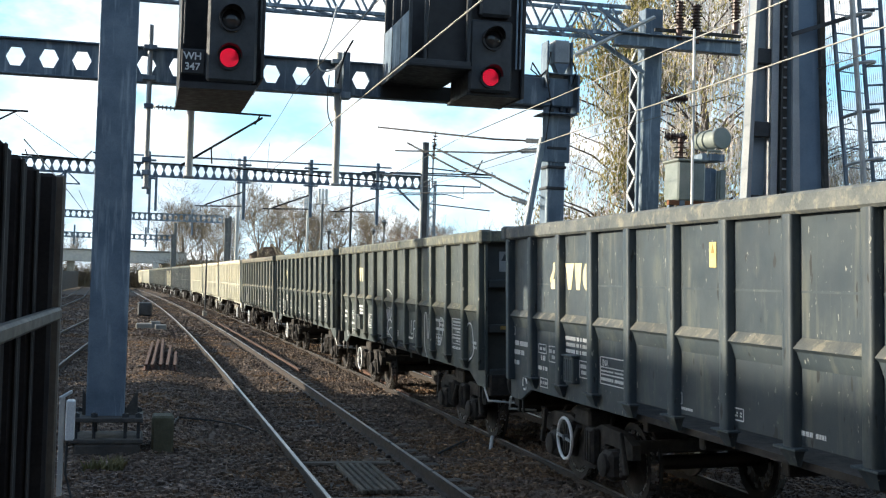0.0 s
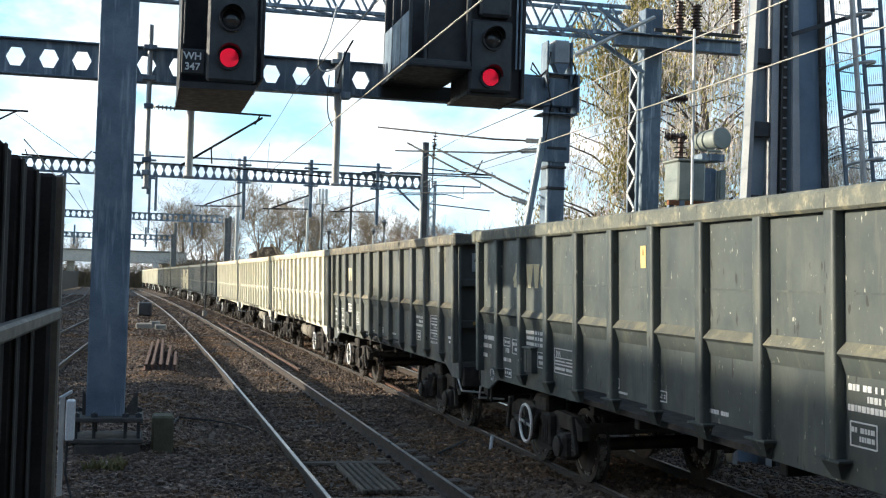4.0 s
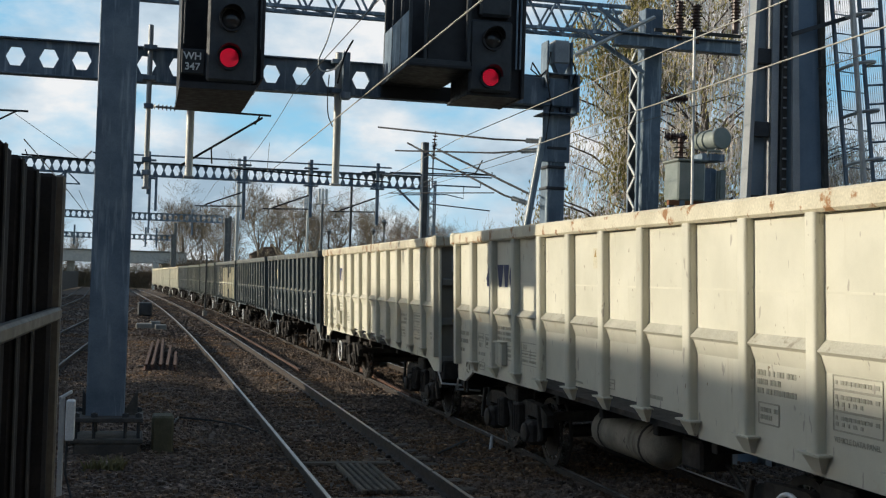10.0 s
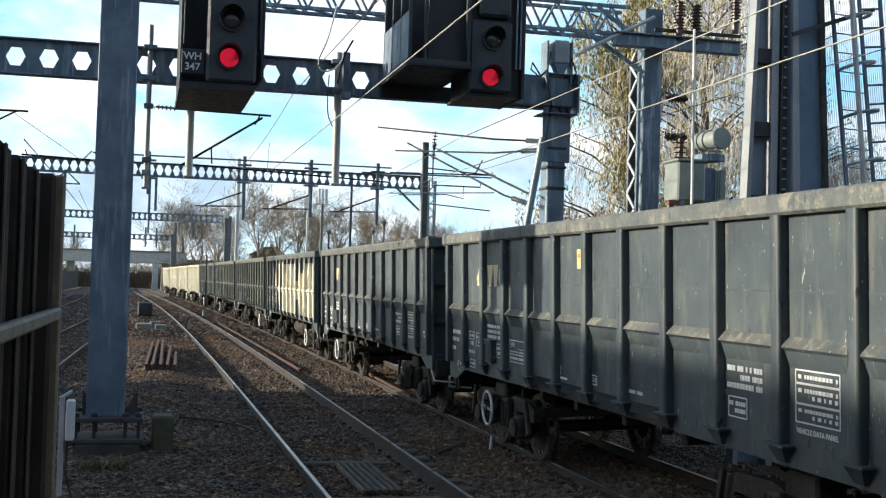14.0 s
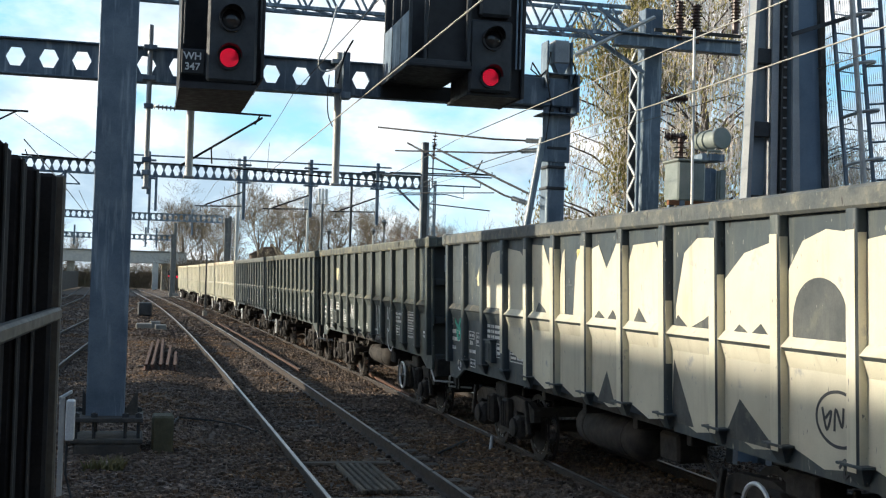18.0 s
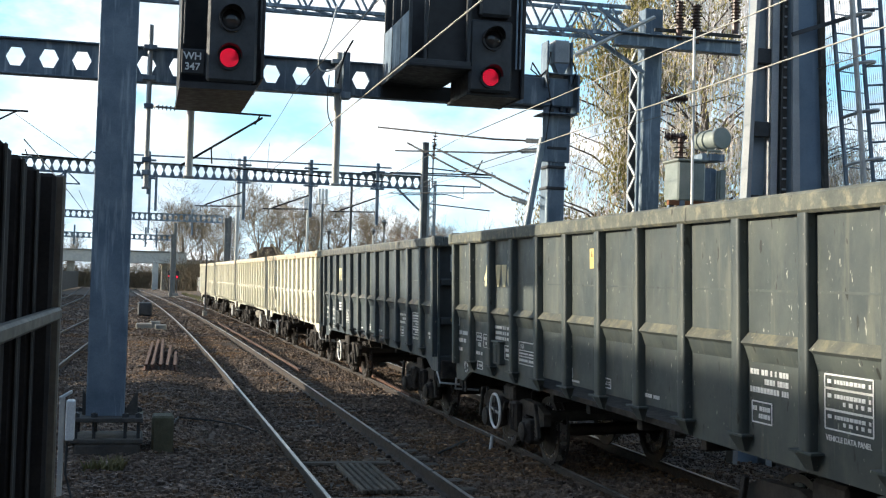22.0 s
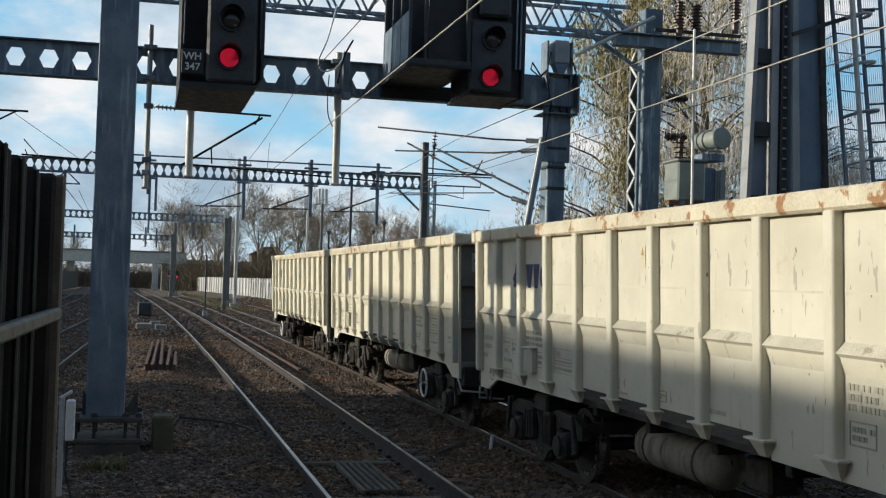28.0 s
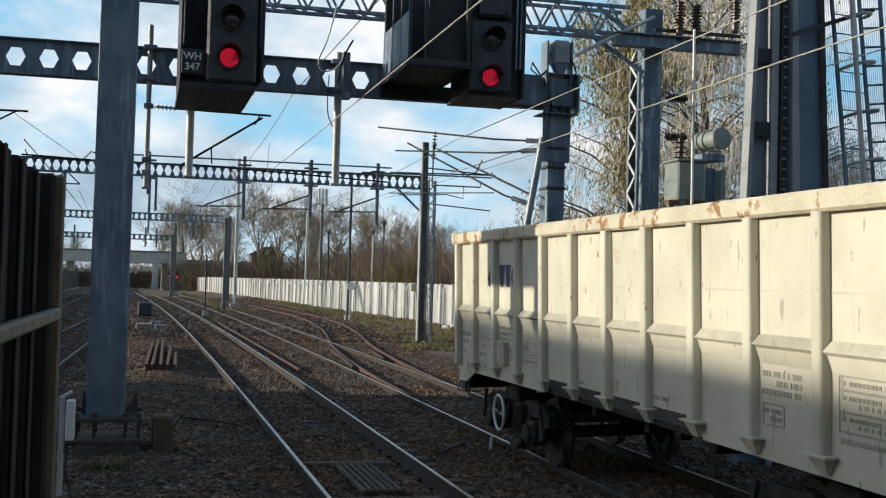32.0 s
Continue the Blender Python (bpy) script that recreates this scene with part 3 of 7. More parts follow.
for x, z in ((8.2, 6.3), (8.3, 6.08), (8.52, 6.12), (8.68, 6.12), (8.2, 6.7), (8.6, 6.84)):
    part("bolt_lug", Geo().box((x, 24.2, z), (0.07, 0.12, 0.10), 0.01), M_steel_dark, g1)
for pts in ([(8.16, 24.1, 6.95), (7.95, 24.0, 6.75), (7.75, 24.0, 6.9), (7.8, 24.05, 7.05), (8.0, 24.1, 6.8)], [(8.2, 24.05, 7.3), (8.1, 24.0, 6.8), (8.22, 24.0, 6.2), (8.12, 24.0, 5.4)], [(8.66, 24.05, 7.2), (8.76, 24.0, 6.9), (8.68, 24.05, 6.6)]):
    part("cable", Geo().tube(pts, 0.018, 6), M_hose, g1, "loose black cable")
part("end_box", Geo().box((8.02, 24.3, 6.48), (1.5, 0.3, 0.60), 0.02), M_galv, g1)
part("end_plate", Geo().box((8.83, 24.3, 6.45), (0.05, 0.6, 0.8), 0.01), M_galv, g1)
for z in (6.02, 6.86):
    part("collar", Geo().box((8.46, 24.4, z), (0.78, 0.7, 0.03), 0.008), M_galv, g1)
for z in (5.3, 4.9, 4.45):
    part("pole_band", Geo().box((8.46, 24.48, z), (0.44, 0.5, 0.06), 0.01), M_steel_dark, g1)
part("stay", Geo().span((8.12, 24.2, 5.5), (7.70, 24.0, 3.3), 0.07, 0.16, 0.01), M_galv, g1, "steel back stay")
part("stay_edge", Geo().span((8.05, 24.08, 5.5), (7.63, 23.88, 3.3), 0.025, 0.04), M_galv_light, g1)
for x in (-6.9, 5.2):
    part("splice", Geo().box((x, 24.42, 6.5), (0.5, 0.03, 0.62), 0.004), M_galv, g1)
part("far_column", Geo().box((-8.5, 24.5, 3.3), (0.5, 0.5, 7.2), 0.02), M_galv, g1)

# Drop tubes under the first gantry
def drop(x, y, z0, z1, w, mat, label):
    d = thing("drop_tube", label, "drop tube", "drop tubes under the gantries")
    part("tube", Geo().tube([(x, y, z0), (x, y, z1)], w / 2, 16), mat, d)
    for z in (6.2, 6.8):
        if z0 < z < z1:
            part("clamp", Geo().box((x, y, z), (w + 0.16, w + 0.14, 0.09), 0.01), M_galv, d)
    part("foot", Geo().box((x, y, z0), (w + 0.05, w + 0.05, 0.04), 0.006), mat, d)
    return d


d1 = drop(0.0, 24.2, 4.05, 7.25, 0.10, M_post, "slim grey steel post clamped to the gantry")
for z in (5.65, 4.6, 4.35):
    part("bolt_plate", Geo().box((0.0, 24.15, z), (0.18, 0.1, 0.1), 0.01), M_galv, d1)
drop(0.82, 24.5, 4.33, 6.2, 0.155, M_galv_light, "pale square drop tube below the gantry")
d3 = drop(3.74, 24.3, 4.30, 7.0, 0.155, M_galv_light, "pale square drop tube below the gantry")
part("bracket", Geo().box((3.84, 24.0, 6.5), (0.14, 0.2, 0.9), 0.012), M_galv, d3, "grey bolted bracket")
part("bracket_foot", Geo().box((3.84, 24.0, 6.08), (0.2, 0.26, 0.14), 0.012), M_galv, d3)

# ---- signals ----
def lamp(head, x, y, z, r, lit):
    part("lamp_ring", Geo().lathe((x, y, z), (0, -1, 0), [(-0.02, r * 1.25), (0.05, r * 1.25), (0.05, r * 1.05), (0.0, r * 1.02)], 24), M_black, head)
    lens = part("lens", Geo().lathe((x, y - 0.005, z), (0, -1, 0), [(0, r), (0.02, r * 0.85), (0.035, r * 0.5), (0.04, 0.01)], 24), M_black if lit else M_lens, head,
                "red lens dotted with lit diodes" if lit else "dark unlit lens")
    if lit:
        dots = Geo()
        for k in range(6):
            for i in range(max(1, 5 * k)):
                q, an = k / 5.6, 2 * math.pi * i / max(1, 6 * k) + 0.2 * k
                dots.lathe((x + q * r * math.cos(an), y - 0.047 + 0.02 * q * q, z + q * r * math.sin(an)), (0, -1, 0), [(0, r * 0.062), (0.008, r * 0.04)], 8)
        tagged(part("lens_pattern", dots, M_red_lamp, lens), kind="stuff")
        part("backing", Geo().lathe((x, y - 0.008, z), (0, -1, 0), [(0, r * 0.97), (0.022, r * 0.83), (0.036, r * 0.5), (0.041, 0.01)], 24), M_red_dim, lens)
    hood = Geo()
    n = 14
    vs, fs = [], []
    for i in range(n + 1):
        a = math.pi * (0.02 + 0.96 * i / n)
        c, s = math.cos(a) * r * 1.22, math.sin(a) * r * 1.22
        ln = 0.10 + 0.16 * math.sin(a)
        for q in (1.0, 1.05):
            vs += [(x + c * q, y - 0.04, z + s * q), (x + c * q, y - 0.04 - ln, z + s * q)]
    for i in range(n):
        o = 4 * i
        fs += [(o, o + 1, o + 5, o + 4), (o + 2, o + 6, o + 7, o + 3), (o + 1, o + 3, o + 7, o + 5)]
    hood.add(vs, fs, True)
    part("hood", hood, M_black, head)


M_red_dim = glow("red_signal_backing", (1.0, 0.01, 0.05), 0.09, (0.12, 0.0, 0.008))

s1 = thing("railway_signal", "black two-lamp signal showing red on the gantry", "signal", "red signals on the gantry")
part("housing", Geo().box((1.16, 23.2, 7.0), (1.28, 1.9, 2.55), 0.02), M_black, s1)
part("cheek", Geo().box((0.52, 22.25, 7.0), (0.05, 1.9, 2.6), 0.01), M_black, s1)
part("cheek", Geo().box((1.91, 22.2, 7.1), (0.06, 2.0, 2.5), 0.01), M_black, s1)
head1 = part("backboard", Geo().box((1.37, 21.15, 6.95), (0.86, 0.1, 2.42), 0.05), M_steel_dark, s1)
part("tray", Geo().prism([(0.5, 5.72), (1.85, 5.72), (1.78, 5.62), (0.5, 5.6)], (0, 24.1, 0), (1, 0, 0), (0, 0, 1), 2.95), M_black, s1)
lamp(head1, 1.33, 21.09, 6.16, 0.17, True)
lamp(head1, 1.35, 21.09, 6.83, 0.17, False)
plate = part("number_plate", Geo().box((0.72, 21.2, 6.07), (0.39, 0.03, 0.42), 0.01), M_black, s1, "black plate with white lettering")
part("plate_edge", Geo().box((0.735, 21.225, 6.07), (0.49, 0.02, 0.45), 0.01), M_steel_dark, s1)
for text, z in (("WH", 6.107), ("347", 5.925)):
    cu = bpy.data.curves.new("lettering", "FONT")
    cu.body, cu.size, cu.align_x, cu.extrude, cu.offset = text, 0.175, "CENTER", 0.002, 0.004
    tx = new("lettering", cu)
    cu.materials.append(M_white)
    tx.parent = plate
    tx.matrix_basis = pose(0.71, 21.18, z, 90, 0, 0)
for x in (0.555, 1.86):
    part("edge_strip", Geo().box((x, 21.12, 7.25), (0.025, 0.04, 1.8), 0.006), M_steel_dark, s1)

s2g = thing("railway_signal", "black two-lamp signal showing red beside an open maintenance cage", "signal", "red signals on the gantry")
part("housing", Geo().box((6.35, 22.6, 7.1), (0.98, 1.5, 2.3), 0.02), M_black, s2g)
head2 = part("backboard", Geo().box((6.22, 21.75, 6.66), (0.84, 0.1, 1.36), 0.06), M_steel_dark, s2g)
part("upper_box", Geo().box((6.28, 21.9, 7.75), (0.62, 0.5, 0.7), 0.05), M_steel_dark, s2g)
part("cheek", Geo().box((6.86, 22.5, 6.9), (0.06, 1.6, 2.0), 0.01), M_black, s2g)
part("tray", Geo().box((6.35, 22.6, 5.95), (1.1, 1.55, 0.06), 0.01), M_black, s2g)
for x in (6.72, 6.80):
    part("conduit", Geo().tube([(x, 21.72, 6.45), (x, 21.72, 8.2)], 0.018, 6), M_galv, s2g)
lamp(head2, 6.21, 21.69, 6.25, 0.165, True)
lamp(head2, 6.24, 21.69, 6.97, 0.165, False)
cage = thing("signal_cage", "black steel maintenance cage hanging from the gantry", "cage")
part("floor_plate", Geo().box((5.25, 23.0, 6.40), (1.2, 2.7, 0.06), 0.01), M_black, cage)
part("back_sheet", Geo().box((5.25, 24.2, 7.4), (1.2, 0.04, 2.0), 0.005), M_black, cage)
part("side_sheet", Geo().box((4.65, 23.0, 6.95), (0.03, 2.4, 0.95), 0.005), M_galv, cage, "scuffed grey side sheet")
part("inner_sheet", Geo().box((5.83, 23.0, 7.4), (0.04, 2.5, 2.0), 0.005), M_black, cage)
for x, y in ((4.66, 21.75), (4.66, 22.5), (4.66, 23.3), (4.66, 24.1), (5.78, 21.72), (4.95, 21.72)):
    part("post", Geo().box((x, y, 7.5), (0.06, 0.06, 2.3), 0.008), M_steel_dark, cage)
part("front_sheet", Geo().box((5.4, 21.9, 7.2), (0.72, 0.04, 1.6), 0.005), M_black, cage)
part("rear_beam", Geo().box((5.40, 24.18, 6.27), (1.60, 0.06, 0.30), 0.01), M_black, cage)
part("edge_beam", Geo().box((5.22, 21.72, 6.44), (1.2, 0.08, 0.16), 0.01), M_steel_dark, cage)
part("edge_beam", Geo().box((4.64, 23.0, 6.44), (0.08, 2.6, 0.16), 0.01), M_steel_dark, cage)

# ---- near steel mast ----
M_soil = surface("dirty_dark_concrete", (0.05, 0.045, 0.04), (0.09, 0.08, 0.068), 0.95, 0, 3, 40, 0.3)
M_moss = surface("mossy_concrete", (0.09, 0.085, 0.05), (0.15, 0.14, 0.09), 0.95, 0, 3, 40, 0.3)
M_base = surface("grimy_shaded_steel", (0.045, 0.044, 0.042), (0.10, 0.095, 0.085), 0.85, 0.1, 4, 50, 0.2)
mast = thing("steel_mast", "tall blue-grey galvanised steel mast bolted to its base", "mast")
shaft = Geo()
column(shaft, -0.42, 17.0, 0.42, 9.5, 0.50, 0.42, 0.035)
part("shaft", shaft, M_galv, mast)
for z, m_ in ((0.44, M_base), (0.16, M_base)):
    part("base_plate", Geo().box((-0.38, 16.95, z), (0.92, 0.9, 0.06), 0.01), m_, mast)
for x in (-0.78, -0.55, -0.15, 0.02):
    for y in (16.6, 17.3):
        part("anchor_bolt", Geo().tube([(x, y, 0.1), (x, y, 0.53)], 0.025, 6).lathe((x, y, 0.47), (0, 0, 1), [(0, 0.05), (0.05, 0.05)], 6), M_steel_dark, mast)
for x in (-0.72, 0.0):
    part("gusset", Geo().prism([(0, 0), (0.2 if x < -0.5 else -0.2, 0), (0, 0.35)][::1 if x < -0.5 else -1], (x, 16.9, 0.47), (1, 0, 0), (0, 0, 1), 0.03), M_base, mast)
part("plinth", Geo().box((-0.38, 17.0, -0.05), (0.85, 1.0, 0.36), 0.03), M_soil, mast, "dirty dark concrete plinth")
tagged(part("concrete_block", Geo().box((0.34, 16.95, 0.16), (0.29, 0.42, 0.62), 0.03), M_moss), "mossy concrete block beside the mast", "block")
cab = thing("cable_post", "pale galvanised post with a small white equipment box", "post")
part("post", Geo().box((-0.77, 13.3, 0.45), (0.055, 0.07, 1.25), 0.008), M_galv_light, cab)
part("box", Geo().box((-0.68, 13.25, 0.83), (0.09, 0.16, 0.42), 0.012), M_white, cab, "white equipment box")
part("cap", Geo().span((-0.79, 13.2, 1.06), (-0.68, 13.35, 1.12), 0.03, 0.03, 0.004), M_galv_light, cab)
part("foot", Geo().box((-0.78, 13.3, -0.08), (0.2, 0.2, 0.12), 0.02), M_concrete, cab)
part("lead", Geo().tube([(-0.70, 13.2, 0.62), (-0.71, 13.15, 0.3), (-0.62, 13.05, 0.0), (-0.5, 12.9, -0.12)], 0.014, 6), M_hose, cab, "black cable")

# ---- dark fence at the platform end ----
fence = thing("platform_fence", "dark steel fence with tall upright boards at the platform end", "fence")
# Thin brown strips stand in for sunlight along the boards' right edges.
M_fence_edge = surface("sunlit_brown_fence_edge", (0.026, 0.023, 0.020), (0.042, 0.036, 0.030), 0.8, 0, 4, 40, 0.1)
for i, (xr, y) in enumerate(((-0.405, 5.88), (-0.466, 5.64), (-0.477, 5.10), (-0.482, 4.53), (-0.49, 3.96), (-0.50, 3.39))):
    part("upright_board", Geo().box((xr - 0.055, y + 0.03, 1.88), (0.11, 0.07 if i == 0 else 0.26, 1.94), 0.018), M_fence_dark, fence)
    if i:
        part("board_edge", Geo().box((xr + 0.004, y - 0.085, 1.88), (0.014, 0.03, 1.92), 0.006), M_fence_edge, fence)
part("back_sheet", Geo().box((-0.60, 4.55, 1.86), (0.02, 2.7, 1.9), 0.004), M_fence_dark, fence)
for z in (2.20, 1.1):
    part("rail", Geo().span((-0.475, 3.3, z - 0.02), (-0.385, 5.95, z - 0.005), 0.05, 0.06, 0.012), surface("worn_fence_rail", (0.10, 0.09, 0.075), (0.16, 0.14, 0.11), 0.6, 0, 4, 40, 0.1), fence, "worn brown rail")
part("end_post", Geo().box((-0.395, 6.0, 1.87), (0.05, 0.06, 1.96), 0.01), surface("fence_post_paint", (0.12, 0.10, 0.08), (0.17, 0.145, 0.11), 0.6, 0, 4, 40, 0.1), fence, "brown end post")

# ---- platform and the buildings out of view that shade the foreground ----
tagged(part("platform", Geo().box((-4.5, -22.0, 0.36), (11.4, 57.0, 1.12), 0.03), M_concrete), "concrete station platform that the fence stands on", "platform", kind="structure")
tagged(part("station_building", Geo().prism([(-69.9, -0.25), (37.1, -0.25), (37.1, 12.70), (0.0, 11.86), (-69.9, 11.86)], (-40.0, 0, 0), (0, 1, 0), (0, 0, 1), 4.0), M_brick), "long plain brick station building beside the line", "building", kind="structure")
# Unseen wall, added behind the camera to cut sky fill on the wagon ends.
tagged(part("wall_south", Geo().box((10.0, -14.0, 7.0), (88.0, 1.0, 15.0), 0.05), M_brick), "tall plain brick wall added behind the camera to block skylight", "wall", kind="structure")
tagged(part("boundary_wall", Geo().box((-10.5, 120.0, 1.0), (0.4, 178.0, 2.6), 0.02), M_soil), "long low dark wall beside the outer track", "wall", kind="structure")
# Unseen board and posts, invented to cast the shadow patch on the wagons.
shadow_caster = thing("platform_sign_frame", "unseen steel board on posts, added to cast a shadow on the train", "sign frame")
CASTER_C = Vector((4.82, 15.75, 2.78)) + SUN_DIR * 9.0
part("board", Geo().box(CASTER_C, (0.12, 2.5, 0.80), 0.02), M_steel_dark, shadow_caster)
for dy in (-1.05, -0.25, 0.95):
    part("post", Geo().box((CASTER_C.x, CASTER_C.y + dy, CASTER_C.z / 2 - 0.1), (0.14, 0.30, CASTER_C.z + 0.2), 0.02), M_steel_dark, shadow_caster)

# ---- goods wagons ----
PITCH_W, HALF, WALL, BAY = 14.04, 6.37, 1.29, 1.063
RIBS = [BAY * (k - 6) for k in range(1, 12)]
AXLES = (-5.05, -3.25, 3.25, 5.05)
WHEEL_R = 0.46


def wheelset_parts(w, y):
    ws = part("wheelset", Geo().tube([(-0.95, 0, 0), (-0.7, 0, 0), (0.7, 0, 0), (0.95, 0, 0)], 0.08, 10, True, [0.07, 0.085, 0.085, 0.07]), M_wheel, w)
    for sx in (-1, 1):
        prof = [(0.0, 0.11), (0.0, 0.33), (0.035, 0.36), (0.0, 0.385), (0.0, WHEEL_R + 0.0), (0.10, WHEEL_R), (0.105, WHEEL_R + 0.03), (0.135, WHEEL_R + 0.03), (0.135, 0.385), (0.10, 0.36), (0.085, 0.33), (0.12, 0.11)]
        part("wheel", Geo().lathe((sx * 0.83, 0, 0), (-sx, 0, 0), prof, 28), M_wheel, ws)
        part("tread", Geo().lathe((sx * 0.824, 0, 0), (-sx, 0, 0), [(0, WHEEL_R - 0.02), (0, WHEEL_R + 0.002), (0.098, WHEEL_R + 0.002), (0.098, WHEEL_R - 0.02)], 28), M_tread, ws, "polished tread")
    ws.matrix_basis = pose(0, y, WHEEL_R)
    return ws


def bogie_parts(w, yc):
    fr = Geo()
    for sx in (-1, 1):
        x = sx * 1.02
        prof = [(-1.42, 0.58), (-1.42, 0.74), (-1.15, 0.84), (-0.50, 0.86), (-0.3, 0.80), (0.3, 0.80), (0.50, 0.86), (1.15, 0.84), (1.42, 0.74), (1.42, 0.58), (1.24, 0.56), (1.18, 0.66), (0.64, 0.66), (0.56, 0.46), (0.30, 0.32), (0.12, 0.30), (-0.12, 0.30), (-0.30, 0.32), (-0.56, 0.46), (-0.64, 0.66), (-1.18, 0.66), (-1.24, 0.56)]
        fr.prism([(a + yc, z) for a, z in prof], (x - 0.05, 0, 0), (0, 1, 0), (0, 0, 1), 0.10)
    fr.box((0, yc, 0.66), (1.95, 0.5, 0.24), 0.03).box((0, yc - 1.25, 0.7), (1.95, 0.14, 0.14), 0.02).box((0, yc + 1.25, 0.7), (1.95, 0.14, 0.14), 0.02)
    bo = part("bogie_frame", fr, M_bogie, w, "grimy black bogie frame")
    for sx in (-1, 1):
        for dy in (-0.9, 0.9):
            y = yc + dy
            part("axlebox", Geo().box((sx * 1.06, y, WHEEL_R), (0.26, 0.32, 0.32), 0.05).lathe((sx * 1.16, y, WHEEL_R), (sx, 0, 0), [(0, 0.13), (0.06, 0.13), (0.08, 0.09), (0.08, 0.02)], 14), M_bogie, bo)
            for e in (-0.26, 0.26):
                coil = Geo()
                for k in range(5):
                    coil.lathe((sx * 1.06, y + e, 0.36 + 0.055 * k), (0, 0, 1), [(0, 0.048), (0.025, 0.058), (0.05, 0.048)], 10)
                part("coil_spring", coil, M_bogie, bo)
            part("brake_block", Geo().box((sx * 0.78, y + (0.5 if dy < 0 else -0.5), 0.46), (0.1, 0.08, 0.34), 0.02), M_bogie, bo)
            part("brake_hanger", Geo().span((sx * 0.9, y + (0.52 if dy < 0 else -0.52), 0.5), (sx * 0.9, y + (0.44 if dy < 0 else -0.44), 0.95), 0.05, 0.04, 0.008), M_bogie, bo)
        for dy in (-0.36, 0.36):
            part("spring_pocket", Geo().box((sx * 1.12, yc + dy, 0.60), (0.12, 0.26, 0.42), 0.03), M_bogie, bo)
            for e in (-0.08, 0.0, 0.08):
                part("pocket_rib", Geo().box((sx * 1.185, yc + dy + e, 0.60), (0.02, 0.022, 0.36), 0.005), M_bogie, bo)
            part("lever", Geo().span((sx * 1.14, yc + dy * 3.5, 0.86), (sx * 1.14, yc + dy * 3.9, 0.42), 0.05, 0.07, 0.01), M_bogie, bo)
        part("side_bearer", Geo().box((sx * 0.98, yc, 0.90), (0.28, 0.5, 0.22), 0.03), M_bogie, bo)
        part("damper", Geo().tube([(sx * 1.14, yc - 0.34, 0.42), (sx * 1.14, yc - 0.02, 0.78)], 0.04, 8), M_bogie, bo)


def bars(g, x, y, z, w, h, rows, seed):
    """Rows of short bars for lettering too small to read."""
    rng = random.Random(seed)
    rh = h / rows
    for r in range(rows):
        a = 0.0
        while a < w * (1.0 if r % 2 == 0 else rng.uniform(0.6, 0.95)):
            b = rng.uniform(0.016, 0.048)
            g.box((x, y - a - b / 2, z - rh * (r + 0.5)), (0.004, b, rh * 0.62))
            a += b + (0.012 if rng.random() < 0.8 else 0.045)


def frame_bars(g, x, y, z, w, h, t=0.012):
    for dz in (0, -h):
        g.box((x, y - w / 2, z + dz), (0.004, w, t))
    for dy in (0, -w):
        g.box((x, y + dy, z - h / 2), (0.004, t, h))


# Stencilled blocks on a side: metres from its far end, top, width, height, rows of bars, framed
STENCILS = [(0.11, 1.88, 0.09, 0.10, 1, True), (0.11, 1.72, 0.64, 0.10, 1, False), (0.12, 1.60, 0.47, 0.10, 1, False), (0.12, 1.455, 0.26, 0.09, 1, False),
            (1.20, 1.71, 0.29, 0.11, 1, True), (1.25, 1.59, 0.20, 0.10, 1, False), (1.60, 1.705, 0.24, 0.19, 2, True), (1.22, 1.45, 0.31, 0.08, 1, False), (1.25, 1.285, 0.29, 0.11, 1, True),
            (2.22, 1.875, 0.70, 0.07, 1, False), (2.22, 1.80, 0.69, 0.07, 1, False), (2.22, 1.725, 0.68, 0.07, 1, False), (2.22, 1.65, 0.36, 0.06, 1, False), (2.67, 1.60, 0.25, 0.19, 2, True),
            (3.33, 1.692, 0.68, 0.11, 0, True), (3.33, 1.582, 0.68, 0.08, 1, True), (3.33, 1.505, 0.68, 0.105, 1, True),
            (5.20, 1.49, 0.20, 0.10, 1, True), (5.22, 1.37, 0.40, 0.04, 1, False), (6.25, 1.465, 0.34, 0.10, 2, True), (7.30, 1.42, 0.55, 0.06, 1, False),
            (9.68, 1.84, 0.60, 0.22, 3, False), (9.70, 1.56, 0.32, 0.17, 2, True), (10.80, 1.87, 0.61, 0.10, 1, True), (10.80, 1.765, 0.61, 0.15, 2, True), (10.80, 1.61, 0.61, 0.14, 2, True),
            (12.07, 1.58, 0.20, 0.14, 2, False), (12.34, 1.58, 0.28, 0.13, 2, True)]
LETTERS, PANEL_TEXT = {}, {}
for kind_, mat_ in (("dark", M_stencil), ("moss", M_stencil), ("olive", M_stencil), ("cream", M_stencil_dark)):
    LETTERS[kind_] = bpy.data.curves.new("lettering", "FONT")
    LETTERS[kind_].body, LETTERS[kind_].size, LETTERS[kind_].extrude = "JNA", 0.10, 0.001
    LETTERS[kind_].materials.append(mat_)
    PANEL_TEXT[kind_] = bpy.data.curves.new("panel_lettering", "FONT")
    PANEL_TEXT[kind_].body, PANEL_TEXT[kind_].size, PANEL_TEXT[kind_].extrude, PANEL_TEXT[kind_].offset = "VEHICLE DATA PANEL", 0.058, 0.001, 0.001
    PANEL_TEXT[kind_].materials.append(mat_)


